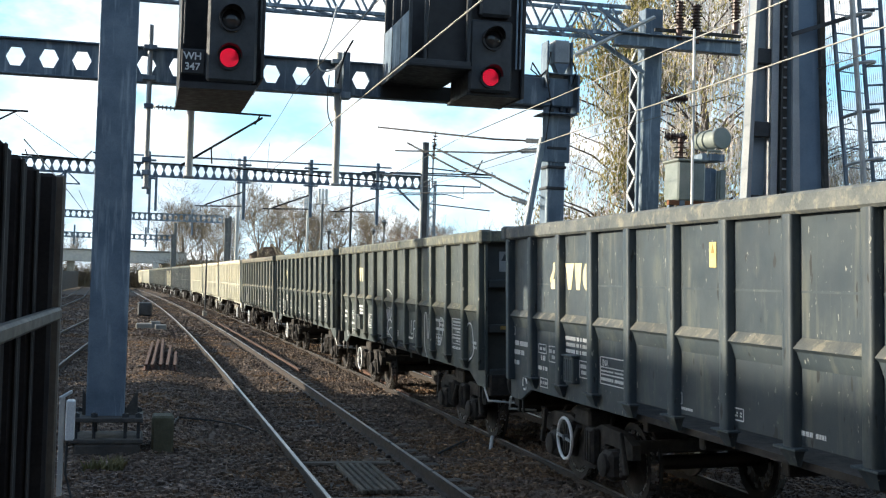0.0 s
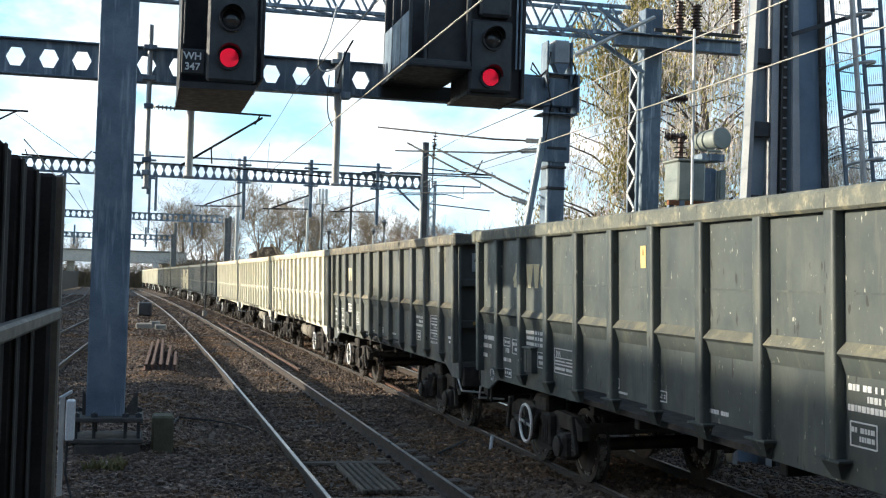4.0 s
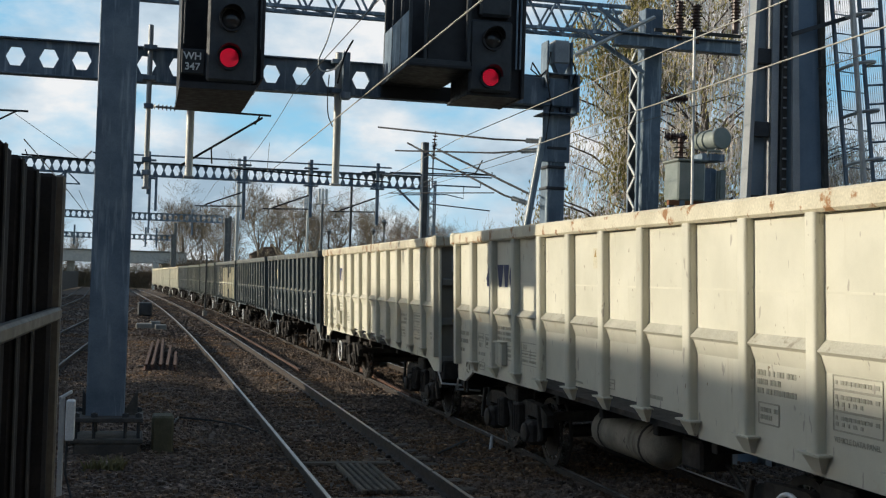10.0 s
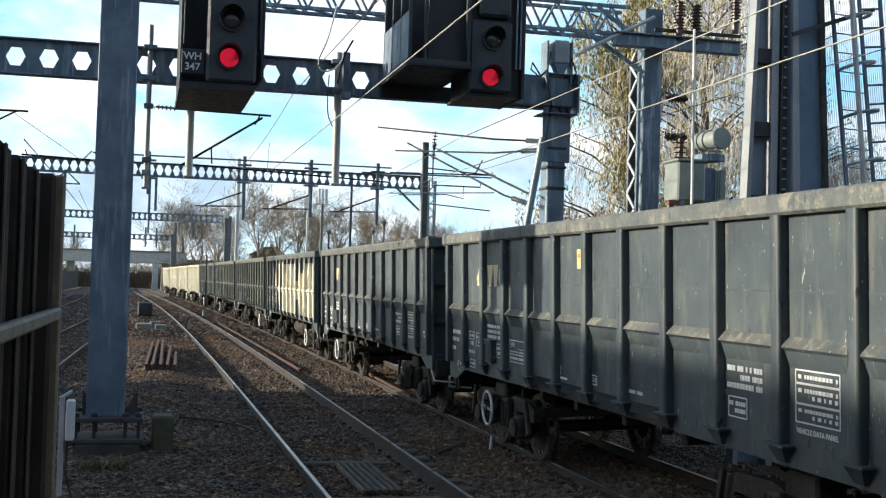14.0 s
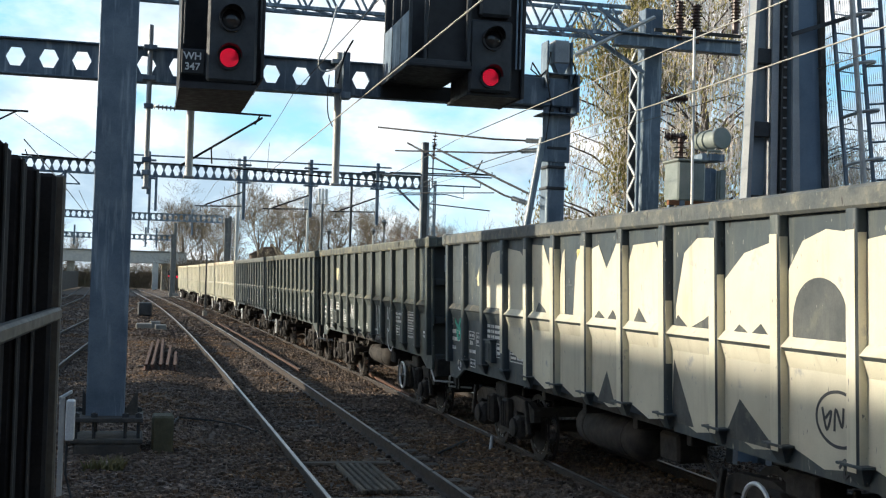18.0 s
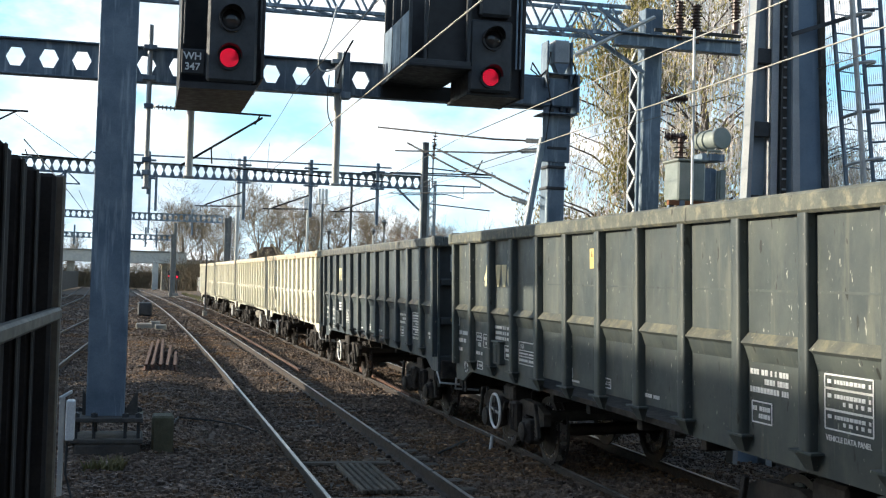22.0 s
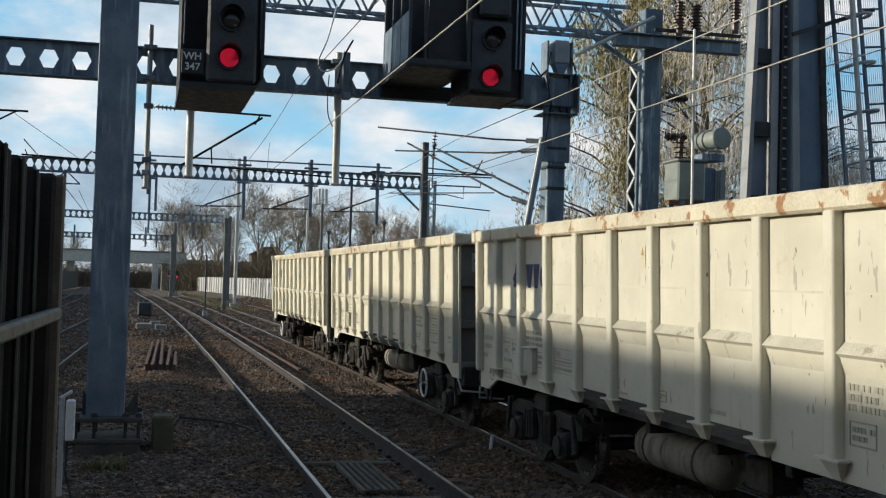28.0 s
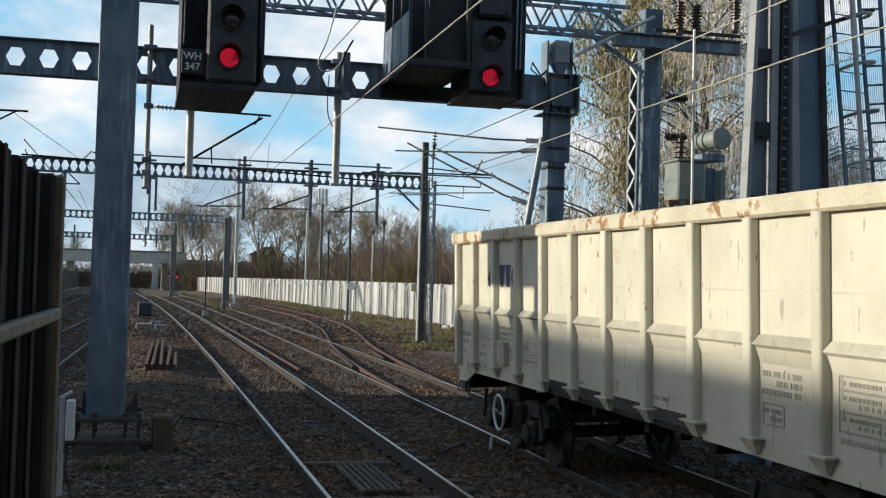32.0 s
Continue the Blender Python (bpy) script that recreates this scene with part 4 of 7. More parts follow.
def wagon(kind, label):
    paint, chord = PAINTS[kind], CHORDS[kind]
    w = thing("goods_wagon", label, "goods wagon", "wagons of the goods train")
    prof = [(-HALF, 0.92), (-5.95, 0.92), (-5.50, 1.095), (-2.22, 1.11), (-2.14, 1.295), (2.14, 1.295), (2.22, 1.11), (5.50, 1.095), (5.95, 0.92), (HALF, 0.92), (HALF, 3.08), (-HALF, 3.08)]
    for sx in (-1, 1):
        g = Geo().prism(prof, (sx * WALL - 0.02, 0, 0), (0, 1, 0), (0, 0, 1), 0.04)
        side = part("side_wall", g, paint, w)
        part("top_rail", Geo().box((sx * (WALL + 0.035), 0, 3.15), (0.15, 2 * HALF + 0.10, 0.17), 0.025), chord, w)
        for k, y in enumerate(RIBS):
            zb, o = 1.265, WALL + 0.02
            half = [(0.072, 0), (0.072, 0.058), (0.068, 0.074), (0.057, 0.086), (0.040, 0.090)]
            sec = [(-a, d) for a, d in half] + half[::-1]
            n_ = len(sec)
            vs = [(sx * (o + d), y + a, z) for z in (zb, 3.07) for a, d in sec]
            rib = Geo().add(vs, [(i, i + 1, i + 1 + n_, i + n_) for i in range(n_ - 1)], True).add(vs, [tuple(range(n_))[::-1], tuple(range(n_, 2 * n_))])
            part("rib", rib, paint, side)
            ft = Geo()
            ft.add([(sx * (o + d), y + a, z) for a, d, z in ((-0.165, 0.004, zb + 0.012), (0.165, 0.004, zb + 0.012), (0.165, 0.115, zb + 0.012), (-0.165, 0.115, zb + 0.012),
                                                              (-0.165, 0.004, zb - 0.006), (0.165, 0.004, zb - 0.006), (0.165, 0.115, zb - 0.006), (-0.165, 0.115, zb - 0.006))],
                   [(0, 1, 2, 3), (4, 7, 6, 5), (0, 4, 5, 1), (1, 5, 6, 2), (2, 6, 7, 3), (3, 7, 4, 0)])
            ft.add([(sx * (o + d), y + a, z) for a, d, z in ((-0.13, 0.004, zb - 0.004), (0.13, 0.004, zb - 0.004), (0.12, 0.095, zb - 0.004), (-0.12, 0.095, zb - 0.004),
                                                              (-0.07, 0.004, zb - 0.135), (0.07, 0.004, zb - 0.135), (0.06, 0.03, zb - 0.135), (-0.06, 0.03, zb - 0.135))],
                   [(0, 1, 2, 3), (4, 7, 6, 5), (0, 4, 5, 1), (1, 5, 6, 2), (2, 6, 7, 3), (3, 7, 4, 0)])
            part("rib_foot", ft, paint, side)
        ends = [-HALF] + RIBS + [HALF]
        for a, b in zip(ends, ends[1:]):
            y0, y1, o = a + 0.075, b - 0.075, WALL + 0.02
            wr = Geo()
            lip = [(0.0, 2.118), (0.074, 2.036), (0.040, 2.008), (0.0, 1.88)]
            wr.add([(sx * (o + d), y_, z) for y_ in (y0, y1) for d, z in lip], [(0, 1, 5, 4), (1, 2, 6, 5), (2, 3, 7, 6), (0, 3, 2, 1), (4, 5, 6, 7)])
            me = wr.mesh("waist_rail")
            for m_ in (LEDGES[kind], paint):
                me.materials.append(m_)
            for k_ in range(1, 5):
                me.polygons[k_].material_index = 1
            part("waist_rail", me, None, side)
        for sy in (-1, 1):
            part("corner_post", Geo().box((sx * (WALL + 0.05), sy * (HALF - 0.11), 2.12), (0.13, 0.12, 1.90), 0.015), paint, w)
            part("corner_cap", Geo().box((sx * (WALL + 0.04), sy * (HALF + 0.01), 3.15), (0.19, 0.2, 0.20), 0.03), chord, w)
        # hatch and stencils
        f = 1 if sx < 0 else -1
        hy = f * (HALF - 2.50)
        hatch = part("hatch_box", Geo().box((sx * (WALL + 0.055), hy, 1.48), (0.10, 0.31, 0.31), 0.012), paint, w, "small steel box on the side")
        for k in range(4):
            part("hatch_rib", Geo().box((sx * (WALL + 0.107), hy - 0.105 + 0.07 * k, 1.48), (0.012, 0.028, 0.25), 0.004), paint, hatch)
        part("hatch_lid", Geo().box((sx * (WALL + 0.06), hy, 1.645), (0.13, 0.35, 0.022), 0.006), paint, hatch)
        st = M_stencil if kind != "cream" else M_stencil_dark
        e = sx * (WALL + 0.024)
        for d_, z, ww, hh, rows, framed in STENCILS:
            g = Geo()
            yy = HALF - d_ if f > 0 else -(HALF - d_) + ww
            if rows:
                bars(g, e, yy - (0.03 if framed else 0), z - (0.025 if framed else 0), ww - (0.06 if framed else 0), hh - (0.05 if framed else 0), rows, int(d_ * 100) + 7)
            if framed:
                frame_bars(g, e, yy, z, ww, hh)
            tagged(part("stencil", g, st, side), kind="stuff")
        ring = Geo()
        cy = f * (HALF - 0.62)
        for k in range(3):
            pts = [(e, cy + 0.085 * math.cos(2.1 * k + q), 1.155 + 0.085 * math.sin(2.1 * k + q)) for q in (0.0, 0.5, 1.0, 1.5)]
            ring.tube(pts, 0.014, 4)
        part("round_mark", ring, st, side)
        part("weld_seam", Geo().box((sx * (WALL + 0.021), 0, 2.47), (0.006, 2 * HALF - 0.1, 0.018)), paint, side)
        turn = Matrix(((0, 0, sx, 0), (-f, 0, 0, 0), (0, 1, 0, 0), (0, 0, 0, 1)))
        tx = new("lettering", LETTERS[kind])
        tx.parent = side
        tx.matrix_basis = Matrix.Translation((e, f * (HALF - 3.39), 1.598)) @ turn
        tx = new("panel_lettering", PANEL_TEXT[kind])
        tx.parent = side
        tx.matrix_basis = Matrix.Translation((e, f * (HALF - 10.81), 1.385)) @ turn
        yl = part("warning_label", Geo().box((e, f * (HALF - 6.045), 2.775), (0.004, 0.13, 0.225), 0.0), M_yellow if kind != "cream" else M_pale_label, side, "small pale yellow warning label")
        part("pictogram", Geo().prism([(-0.035, 0.0), (0.035, 0.0), (0.0, 0.085)], (e + sx * 0.003, f * (HALF - 6.045), 2.79), (0, f, 0), (0, 0, 1), 0.001), M_ochre, yl)
        lm = M_navy if kind == "cream" else M_gold
        for poly in ([(1.64, 0.12), (1.70, 0.05), (1.79, 0.15), (1.83, 0.22), (1.84, 0.325), (1.78, 0.325), (1.75, 0.22)], [(1.86, 0.14), (1.92, 0.10), (1.93, 0.325), (1.875, 0.325)], [(1.67, 0.045), (1.69, 0.0), (1.93, 0.0), (1.93, 0.105), (1.80, 0.125), (1.74, 0.11)],
                     [(2.22, 0.31), (2.30, 0.0), (2.41, 0.0), (2.51, 0.31)], [(2.53, 0.31), (2.58, 0.0), (2.70, 0.0), (2.77, 0.31)],
                     [(2.98, 0.31), (2.88, 0.30), (2.82, 0.23), (2.79, 0.13), (2.83, 0.04), (2.90, 0.0), (2.98, 0.0)]):
            pts = [(f * (HALF - u), v) for u, v in poly]
            mark = Geo().prism(pts if f > 0 else pts[::-1], (e - 0.002, 0, 2.415), (0, 1, 0), (0, 0, 1), 0.004)
            part("company_mark", mark, lm, side, "navy company mark" if kind == "cream" else "cream-yellow company mark")
    for sy in (-1, 1):
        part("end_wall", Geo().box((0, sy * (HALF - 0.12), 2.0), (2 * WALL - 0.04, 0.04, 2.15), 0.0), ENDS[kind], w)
        part("end_top_rail", Geo().box((0, sy * (HALF - 0.03), 3.15), (2 * WALL - 0.06, 0.15, 0.17), 0.02), chord, w)
        for z in (1.12, 1.78, 2.45):
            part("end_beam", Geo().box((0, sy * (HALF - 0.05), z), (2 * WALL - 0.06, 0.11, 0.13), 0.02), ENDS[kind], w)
        for sx in (-1, 1):
            el = part("end_label", Geo().box((sx * 0.98, sy * (HALF - 0.096), 2.78), (0.17, 0.008, 0.30)), M_end_label, w, "faded white warning label")
            part("pictogram", Geo().prism([(-0.055, 0.0), (0.055, 0.0), (0.0, 0.11)], (sx * 0.98, sy * (HALF - 0.091) + (0.001 if sy > 0 else 0.0), 2.79), (1, 0, 0), (0, 0, 1), 0.001), M_steel_dark, el)
            part("end_strip", Geo().box((sx * 0.96, sy * (HALF + 0.008), 1.80), (0.24, 0.006, 0.055)), M_ochre, w, "small faded yellow strip")
        part("headstock", Geo().box((0, sy * (HALF - 0.05), 0.95), (2.5, 0.22, 0.32), 0.02), M_bogie, w)
        for sx in (-1, 1):
            part("buffer", Geo().lathe((sx * 0.87, sy * (HALF + 0.02), 1.0), (0, sy, 0), [(0, 0.13), (0.2, 0.13), (0.2, 0.09), (0.42, 0.09), (0.42, 0.24), (0.47, 0.24), (0.49, 0.1)], 18), M_bogie, w)
            part("brake_hose", Geo().tube([(sx * 0.45, sy * (HALF + 0.06), 0.85), (sx * 0.5, sy * (HALF + 0.25), 0.55), (sx * 0.4, sy * (HALF + 0.42), 0.48)], 0.025, 6), M_hose, w)
            part("shunter_rail", Geo().tube([(sx * 1.32, sy * (HALF - 0.02), 0.92), (sx * 1.3, sy * (HALF + 0.12), 0.74), (sx * 0.9, sy * (HALF + 0.16), 0.70)], 0.018, 6), M_galv_light, w)
            for yy in (0.25, 0.42):
                part("step_bracket", Geo().box((sx * 1.27, sy * (HALF - yy), 0.83), (0.03, 0.05, 0.18), 0.005), M_bogie, w)
        part("drawhook", Geo().box((0, sy * (HALF + 0.22), 0.98), (0.09, 0.40, 0.16), 0.03), M_bogie, w)
        part("coupling_link", Geo().tube([(0.06, sy * (HALF + 0.3), 0.95), (0.06, sy * (HALF + 0.47), 0.72), (-0.06, sy * (HALF + 0.47), 0.72), (-0.06, sy * (HALF + 0.3), 0.95)], 0.025, 6), M_bogie, w)
    part("floor", Geo().box((0, 0, 1.13), (2 * WALL - 0.06, 2 * HALF - 0.3, 0.06)), M_bogie, w)
    part("underframe", Geo().box((0, 0, 0.98), (0.5, 12.2, 0.26), 0.02), M_bogie, w)
    for y in (-2.2, -0.9, 0.6, 2.1):
        part("cross_bearer", Geo().box((0, y, 1.03), (2.3, 0.12, 0.14), 0.01), M_bogie, w)
    part("air_tank", Geo().lathe((-0.75, -0.50, 0.74), (0, 1, 0), [(0, 0.05), (0.06, 0.18), (0.16, 0.235), (1.84, 0.235), (1.94, 0.18), (2.0, 0.05)], 20), M_tank[kind], w, "cylindrical brake air tank")
    for y in (-0.1, 1.1):
        part("tank_strap", Geo().lathe((-0.75, y, 0.74), (0, 1, 0), [(0, 0.236), (0.0, 0.242), (0.04, 0.242), (0.04, 0.236)], 20), M_bogie, w)
        part("tank_hanger", Geo().box((-0.75, y + 0.02, 1.02), (0.05, 0.04, 0.2), 0.005), M_bogie, w)
    part("brake_lever", Geo().tube([(-1.0, -2.6, 0.62), (-0.7, -1.6, 0.74), (-0.3, 1.3, 0.74)], 0.025, 6), M_bogie, w)
    part("valve_box", Geo().box((-0.80, -1.35, 0.83), (0.35, 0.45, 0.30), 0.03), M_bogie, w)
    for sx in (-1, 1):
        x, y = sx * 1.27, (-4.33 if sx > 0 else -3.72)
        ring = [(x, y + 0.245 * math.cos(a), 0.62 + 0.245 * math.sin(a)) for a in [2 * math.pi * k / 22 for k in range(23)]]
        bw = part("handbrake_wheel", Geo().tube(ring, 0.02, 6, False), M_white, w, "white handbrake wheel")
        part("spoke", Geo().span((x, y - 0.235, 0.65), (x, y + 0.235, 0.60), 0.02, 0.035, 0.004), M_end_label, bw)
        part("hub", Geo().lathe((x - sx * 0.03, y, 0.625), (sx, 0, 0), [(0, 0.045), (0.05, 0.04)], 10), M_steel_dark, bw)
        part("spindle", Geo().tube([(x, y, 0.625), (sx * 0.9, y, 0.66)], 0.02, 6), M_bogie, bw)
    for yc in (-4.15, 4.15):
        bogie_parts(w, yc)
    for y in AXLES:
        wheelset_parts(w, y)
    return w


KINDS = {-1: "dark", 0: "moss", 1: "moss", 2: "olive", 3: "cream", 4: "cream", 5: "cream", 6: "dark", 7: "dark", 8: "dark", 9: "moss", 10: "moss", 11: "dark", 12: "cream", 13: "cream", 14: "cream", 15: "cream"}
WORDS = {"moss": "moss-grey open box wagon with steel ribs and pale flecks", "dark": "slate-grey open box wagon with steel ribs and mud streaks", "olive": "dusty olive-grey open box wagon with steel ribs", "cream": "cream-painted open box wagon with rust-chipped top rail"}
# Distance run by the train since its start, every second second
RUN = [(0, 0.0), (2, 13.19), (4, 26.55), (6, 40.05), (8, 53.66), (10, 67.35), (12, 81.08), (14, 94.91), (16, 108.88), (18, 122.99), (20, 137.24), (22, 151.48), (24, 165.94), (26, 180.55), (28, 195.02), (30, 209.05), (32, 221.87)]
HEAD_S = 16.48                    # where the gap ahead of wagon 0 stands at the start


def run_at(t):
    """Smooth distance between the rows of RUN."""
    i = min(int(t // 2), len(RUN) - 2)
    p0, p1 = RUN[i][1], RUN[i + 1][1]
    m0 = (RUN[min(i + 1, 16)][1] - RUN[max(i - 1, 0)][1]) / (RUN[min(i + 1, 16)][0] - RUN[max(i - 1, 0)][0])
    m1 = (RUN[min(i + 2, 16)][1] - RUN[i][1]) / (RUN[min(i + 2, 16)][0] - RUN[i][0])
    u = (t - RUN[i][0]) / 2.0
    return (2 * u ** 3 - 3 * u ** 2 + 1) * p0 + (u ** 3 - 2 * u ** 2 + u) * 2 * m0 + (3 * u ** 2 - 2 * u ** 3) * p1 + (u ** 3 - u ** 2) * 2 * m1


def wagon_pose(j, t):
    s = HEAD_S + PITCH_W * (j + 0.5) - run_at(t)
    m = pose(TRAIN_X - bend(s), s, TRAIN_Z + dip(s), 0, -CANT, math.degrees(slope(s)))
    return m if j in TANK_SIDE else m @ Matrix.Rotation(math.pi, 4, "Z")


TANK_SIDE = (3, 4, 8, 9, 13, 14)  # wagons that show the side with the air tank
MASTERS, WAGONS = {}, {}
for j in sorted(KINDS):
    k = KINDS[j]
    if k not in MASTERS:
        MASTERS[k] = WAGONS[j] = wagon(k, WORDS[k])
        WAGONS[j].matrix_basis = wagon_pose(j, 0)
    else:
        WAGONS[j] = copy_thing(MASTERS[k], wagon_pose(j, 0))


BAYS = [HALF + BAY * (k - 6) for k in range(13)]


def on_side(j, d, z, proud=0.0235):
    """A place on the visible side of wagon j, d metres from its far end."""
    s = 1 if j in TANK_SIDE else -1
    return Vector((-s * (WALL + proud), s * (HALF - d), z))


def spray(j, bay, polys, material, label, proud=0.0262):
    """Flat sprayed shapes on one bay, counted from the far end; u runs 0 to 1 away from that end, z in metres."""
    a, b = BAYS[bay] + 0.07, BAYS[bay + 1] - 0.07
    s = 1 if j in TANK_SIDE else -1
    for poly in polys:
        g = Geo()
        pts = [on_side(j, a + (b - a) * u, z, proud) for u, z in poly]
        n = len(pts)
        out = [q + Vector((-s * 0.0015, 0, 0)) for q in pts]
        g.add(pts + out, [tuple(range(n)), tuple(range(n, 2 * n))[::-1]] + [(i, (i + 1) % n, (i + 1) % n + n, i + n) for i in range(n)])
        part("spray_paint", g, material, WAGONS[j], label)


def arch(u0, u1, z0, z1, n=16):
    return [(u0, z0)] + [(u0 + (u1 - u0) * (0.5 - 0.5 * math.cos(math.pi * k / n)), z0 + (z1 - z0) * math.sin(math.pi * k / n) ** 0.6) for k in range(1, n)] + [(u1, z0)]


M_spray_white = surface("white_spray_paint", (0.57, 0.535, 0.41), (0.69, 0.65, 0.51), 0.6, 0, 1.5, 100, 0.02, (0.46, 0.42, 0.31), (0.56, 0.8), patch=(0.42, 0.41, 0.37), patch_at=(0.62, 0.70), patch_scale=3.0, grain=0.10, specks=(0.2, 0.2, 0.19))
M_spray_dark = surface("dark_spray_paint", (0.042, 0.05, 0.053), (0.085, 0.092, 0.09), 0.6, 0, 2.5, 60, 0.02, (0.125, 0.13, 0.115), (0.55, 0.75), patch=(0.11, 0.115, 0.10), patch_at=(0.55, 0.63), patch_scale=4.0, grain=0.2, specks=(0.3, 0.3, 0.26))
W8 = 8
TOPS = {1: [(0.72, 2.55), (0.85, 2.95), (1.0, 2.98)], 2: [(0.0, 2.6), (0.3, 2.9), (1.0, 2.95)], 3: [(0.0, 2.95), (0.6, 2.9), (1.0, 2.7)], 4: [(0.0, 2.98), (0.5, 2.96), (0.75, 2.7), (1.0, 2.85)],
        5: [(0.0, 2.5), (0.12, 2.85), (0.2, 2.9)], 6: [(0.0, 2.88), (0.25, 2.92), (0.5, 2.66), (0.8, 2.92), (1.0, 2.75)], 7: [(0.0, 2.7), (0.15, 2.9), (0.75, 2.92), (0.95, 2.72), (1.0, 2.2)], 8: [(0.1, 2.3), (0.3, 2.8), (0.6, 2.93), (0.95, 2.93), (1.0, 2.9)],
        9: [(0.0, 2.55), (0.4, 2.78), (1.0, 2.88)], 10: [(0.0, 2.62), (0.25, 2.86), (0.6, 2.94), (1.0, 2.9)], 11: [(0.0, 2.85), (0.5, 2.9), (1.0, 2.8)]}
for bay, top in TOPS.items():
    u0, u1 = top[0][0], top[-1][0]
    spray(W8, bay, [[(u0, 2.06)] + top + [(u1, 2.06)]], M_spray_white, "white spray paint")
    if bay == 5:
        spray(W8, bay, [[(0.5, 2.06), (0.62, 2.75), (0.85, 2.92), (1.0, 2.9), (1.0, 2.06)]], M_spray_white, "white spray paint")
    if bay >= 3:
        low = 1.45 if bay < 4 else 1.16
        spray(W8, bay, [[(0.0, 1.90), (1.0, 1.90), (1.0, low + 0.05), (0.55, low), (0.0, low + 0.12)]], M_spray_white, "white spray paint")
spray(W8, 10, [arch(0.08, 0.92, 2.07, 2.58)], M_spray_dark, "dark spray-paint arch", 0.029)
for bay, pts in ((4, [(0.1, 2.06), (0.3, 2.24), (0.55, 2.16), (0.7, 2.06)]), (6, [(0.0, 2.06), (0.25, 2.2), (0.5, 2.1), (0.7, 2.22), (0.9, 2.06)]), (7, [(0.1, 2.06), (0.3, 2.26), (0.5, 2.12), (0.8, 2.1), (0.9, 2.06)]),
                 (8, [(0.0, 2.06), (0.15, 2.22), (0.4, 2.1), (0.75, 2.2), (1.0, 2.3), (1.0, 2.06)]), (9, [(0.1, 2.06), (0.3, 2.18), (0.5, 2.1), (0.7, 2.2), (0.9, 2.06)])):
    spray(W8, bay, [pts], M_spray_dark, "dark spray-paint drips", 0.029)
for bay, pts in ((6, [(0.2, 1.2), (0.75, 1.2), (0.5, 1.55)]), (8, [(0.0, 1.2), (0.5, 1.2), (0.05, 1.8)]), (9, [(0.0, 1.2), (0.95, 1.2), (0.3, 1.55)])):
    spray(W8, bay, [pts], M_spray_dark, "dark spray-paint wedge", 0.029)


for k in range(3, 12):
    zt_ = 2.92 if k > 3 else 2.6
    g = Geo()
    for z0, z1 in ((1.22 if k > 3 else 1.5, zt_),):
        vs = [on_side(W8, BAYS[k] + a, z, d) for z in (z0, z1) for a, d in ((-0.056, 0.1105), (0.056, 0.1105), (0.056, 0.1125), (-0.056, 0.1125))]
        g.add(vs, [(0, 1, 2, 3), (4, 7, 6, 5), (0, 4, 5, 1), (1, 5, 6, 2), (2, 6, 7, 3), (3, 7, 4, 0)])
    if k > 4:
        lo, hi = (1.75, 2.35) if k == 8 else (1.25, 2.6 if k == 9 else 2.9)
        vs = [on_side(W8, BAYS[k] + 0.0725 + e, z, d) for z in (lo, hi) for d, e in ((0.025, 0.0), (0.095, 0.0), (0.095, 0.002), (0.025, 0.002))]
        g.add(vs, [(0, 1, 2, 3), (4, 7, 6, 5), (0, 4, 5, 1), (1, 5, 6, 2), (2, 6, 7, 3), (3, 7, 4, 0)])
    part("spray_paint", g, M_spray_white, WAGONS[W8], "white spray paint")
for k in range(3, 12):
    g = Geo()
    a, b = BAYS[k] + 0.08, BAYS[k + 1] - 0.08
    for (z0, d0), (z1, d1) in (((2.116, 0.024), (2.038, 0.0945)), ((2.006, 0.0605), (1.883, 0.024))):
        up = 0.003 if z1 > 1.95 else -0.003
        vs = [on_side(W8, q, z + e, d + 0.001 + abs(e)) for e in (0, up) for q, z, d in ((a, z0, d0), (b, z0, d0), (b, z1, d1), (a, z1, d1))]
        g.add(vs, [(0, 1, 2, 3), (4, 7, 6, 5), (0, 4, 5, 1), (1, 5, 6, 2), (2, 6, 7, 3), (3, 7, 4, 0)])
    part("spray_paint", g, M_spray_white, WAGONS[W8], "white spray paint")


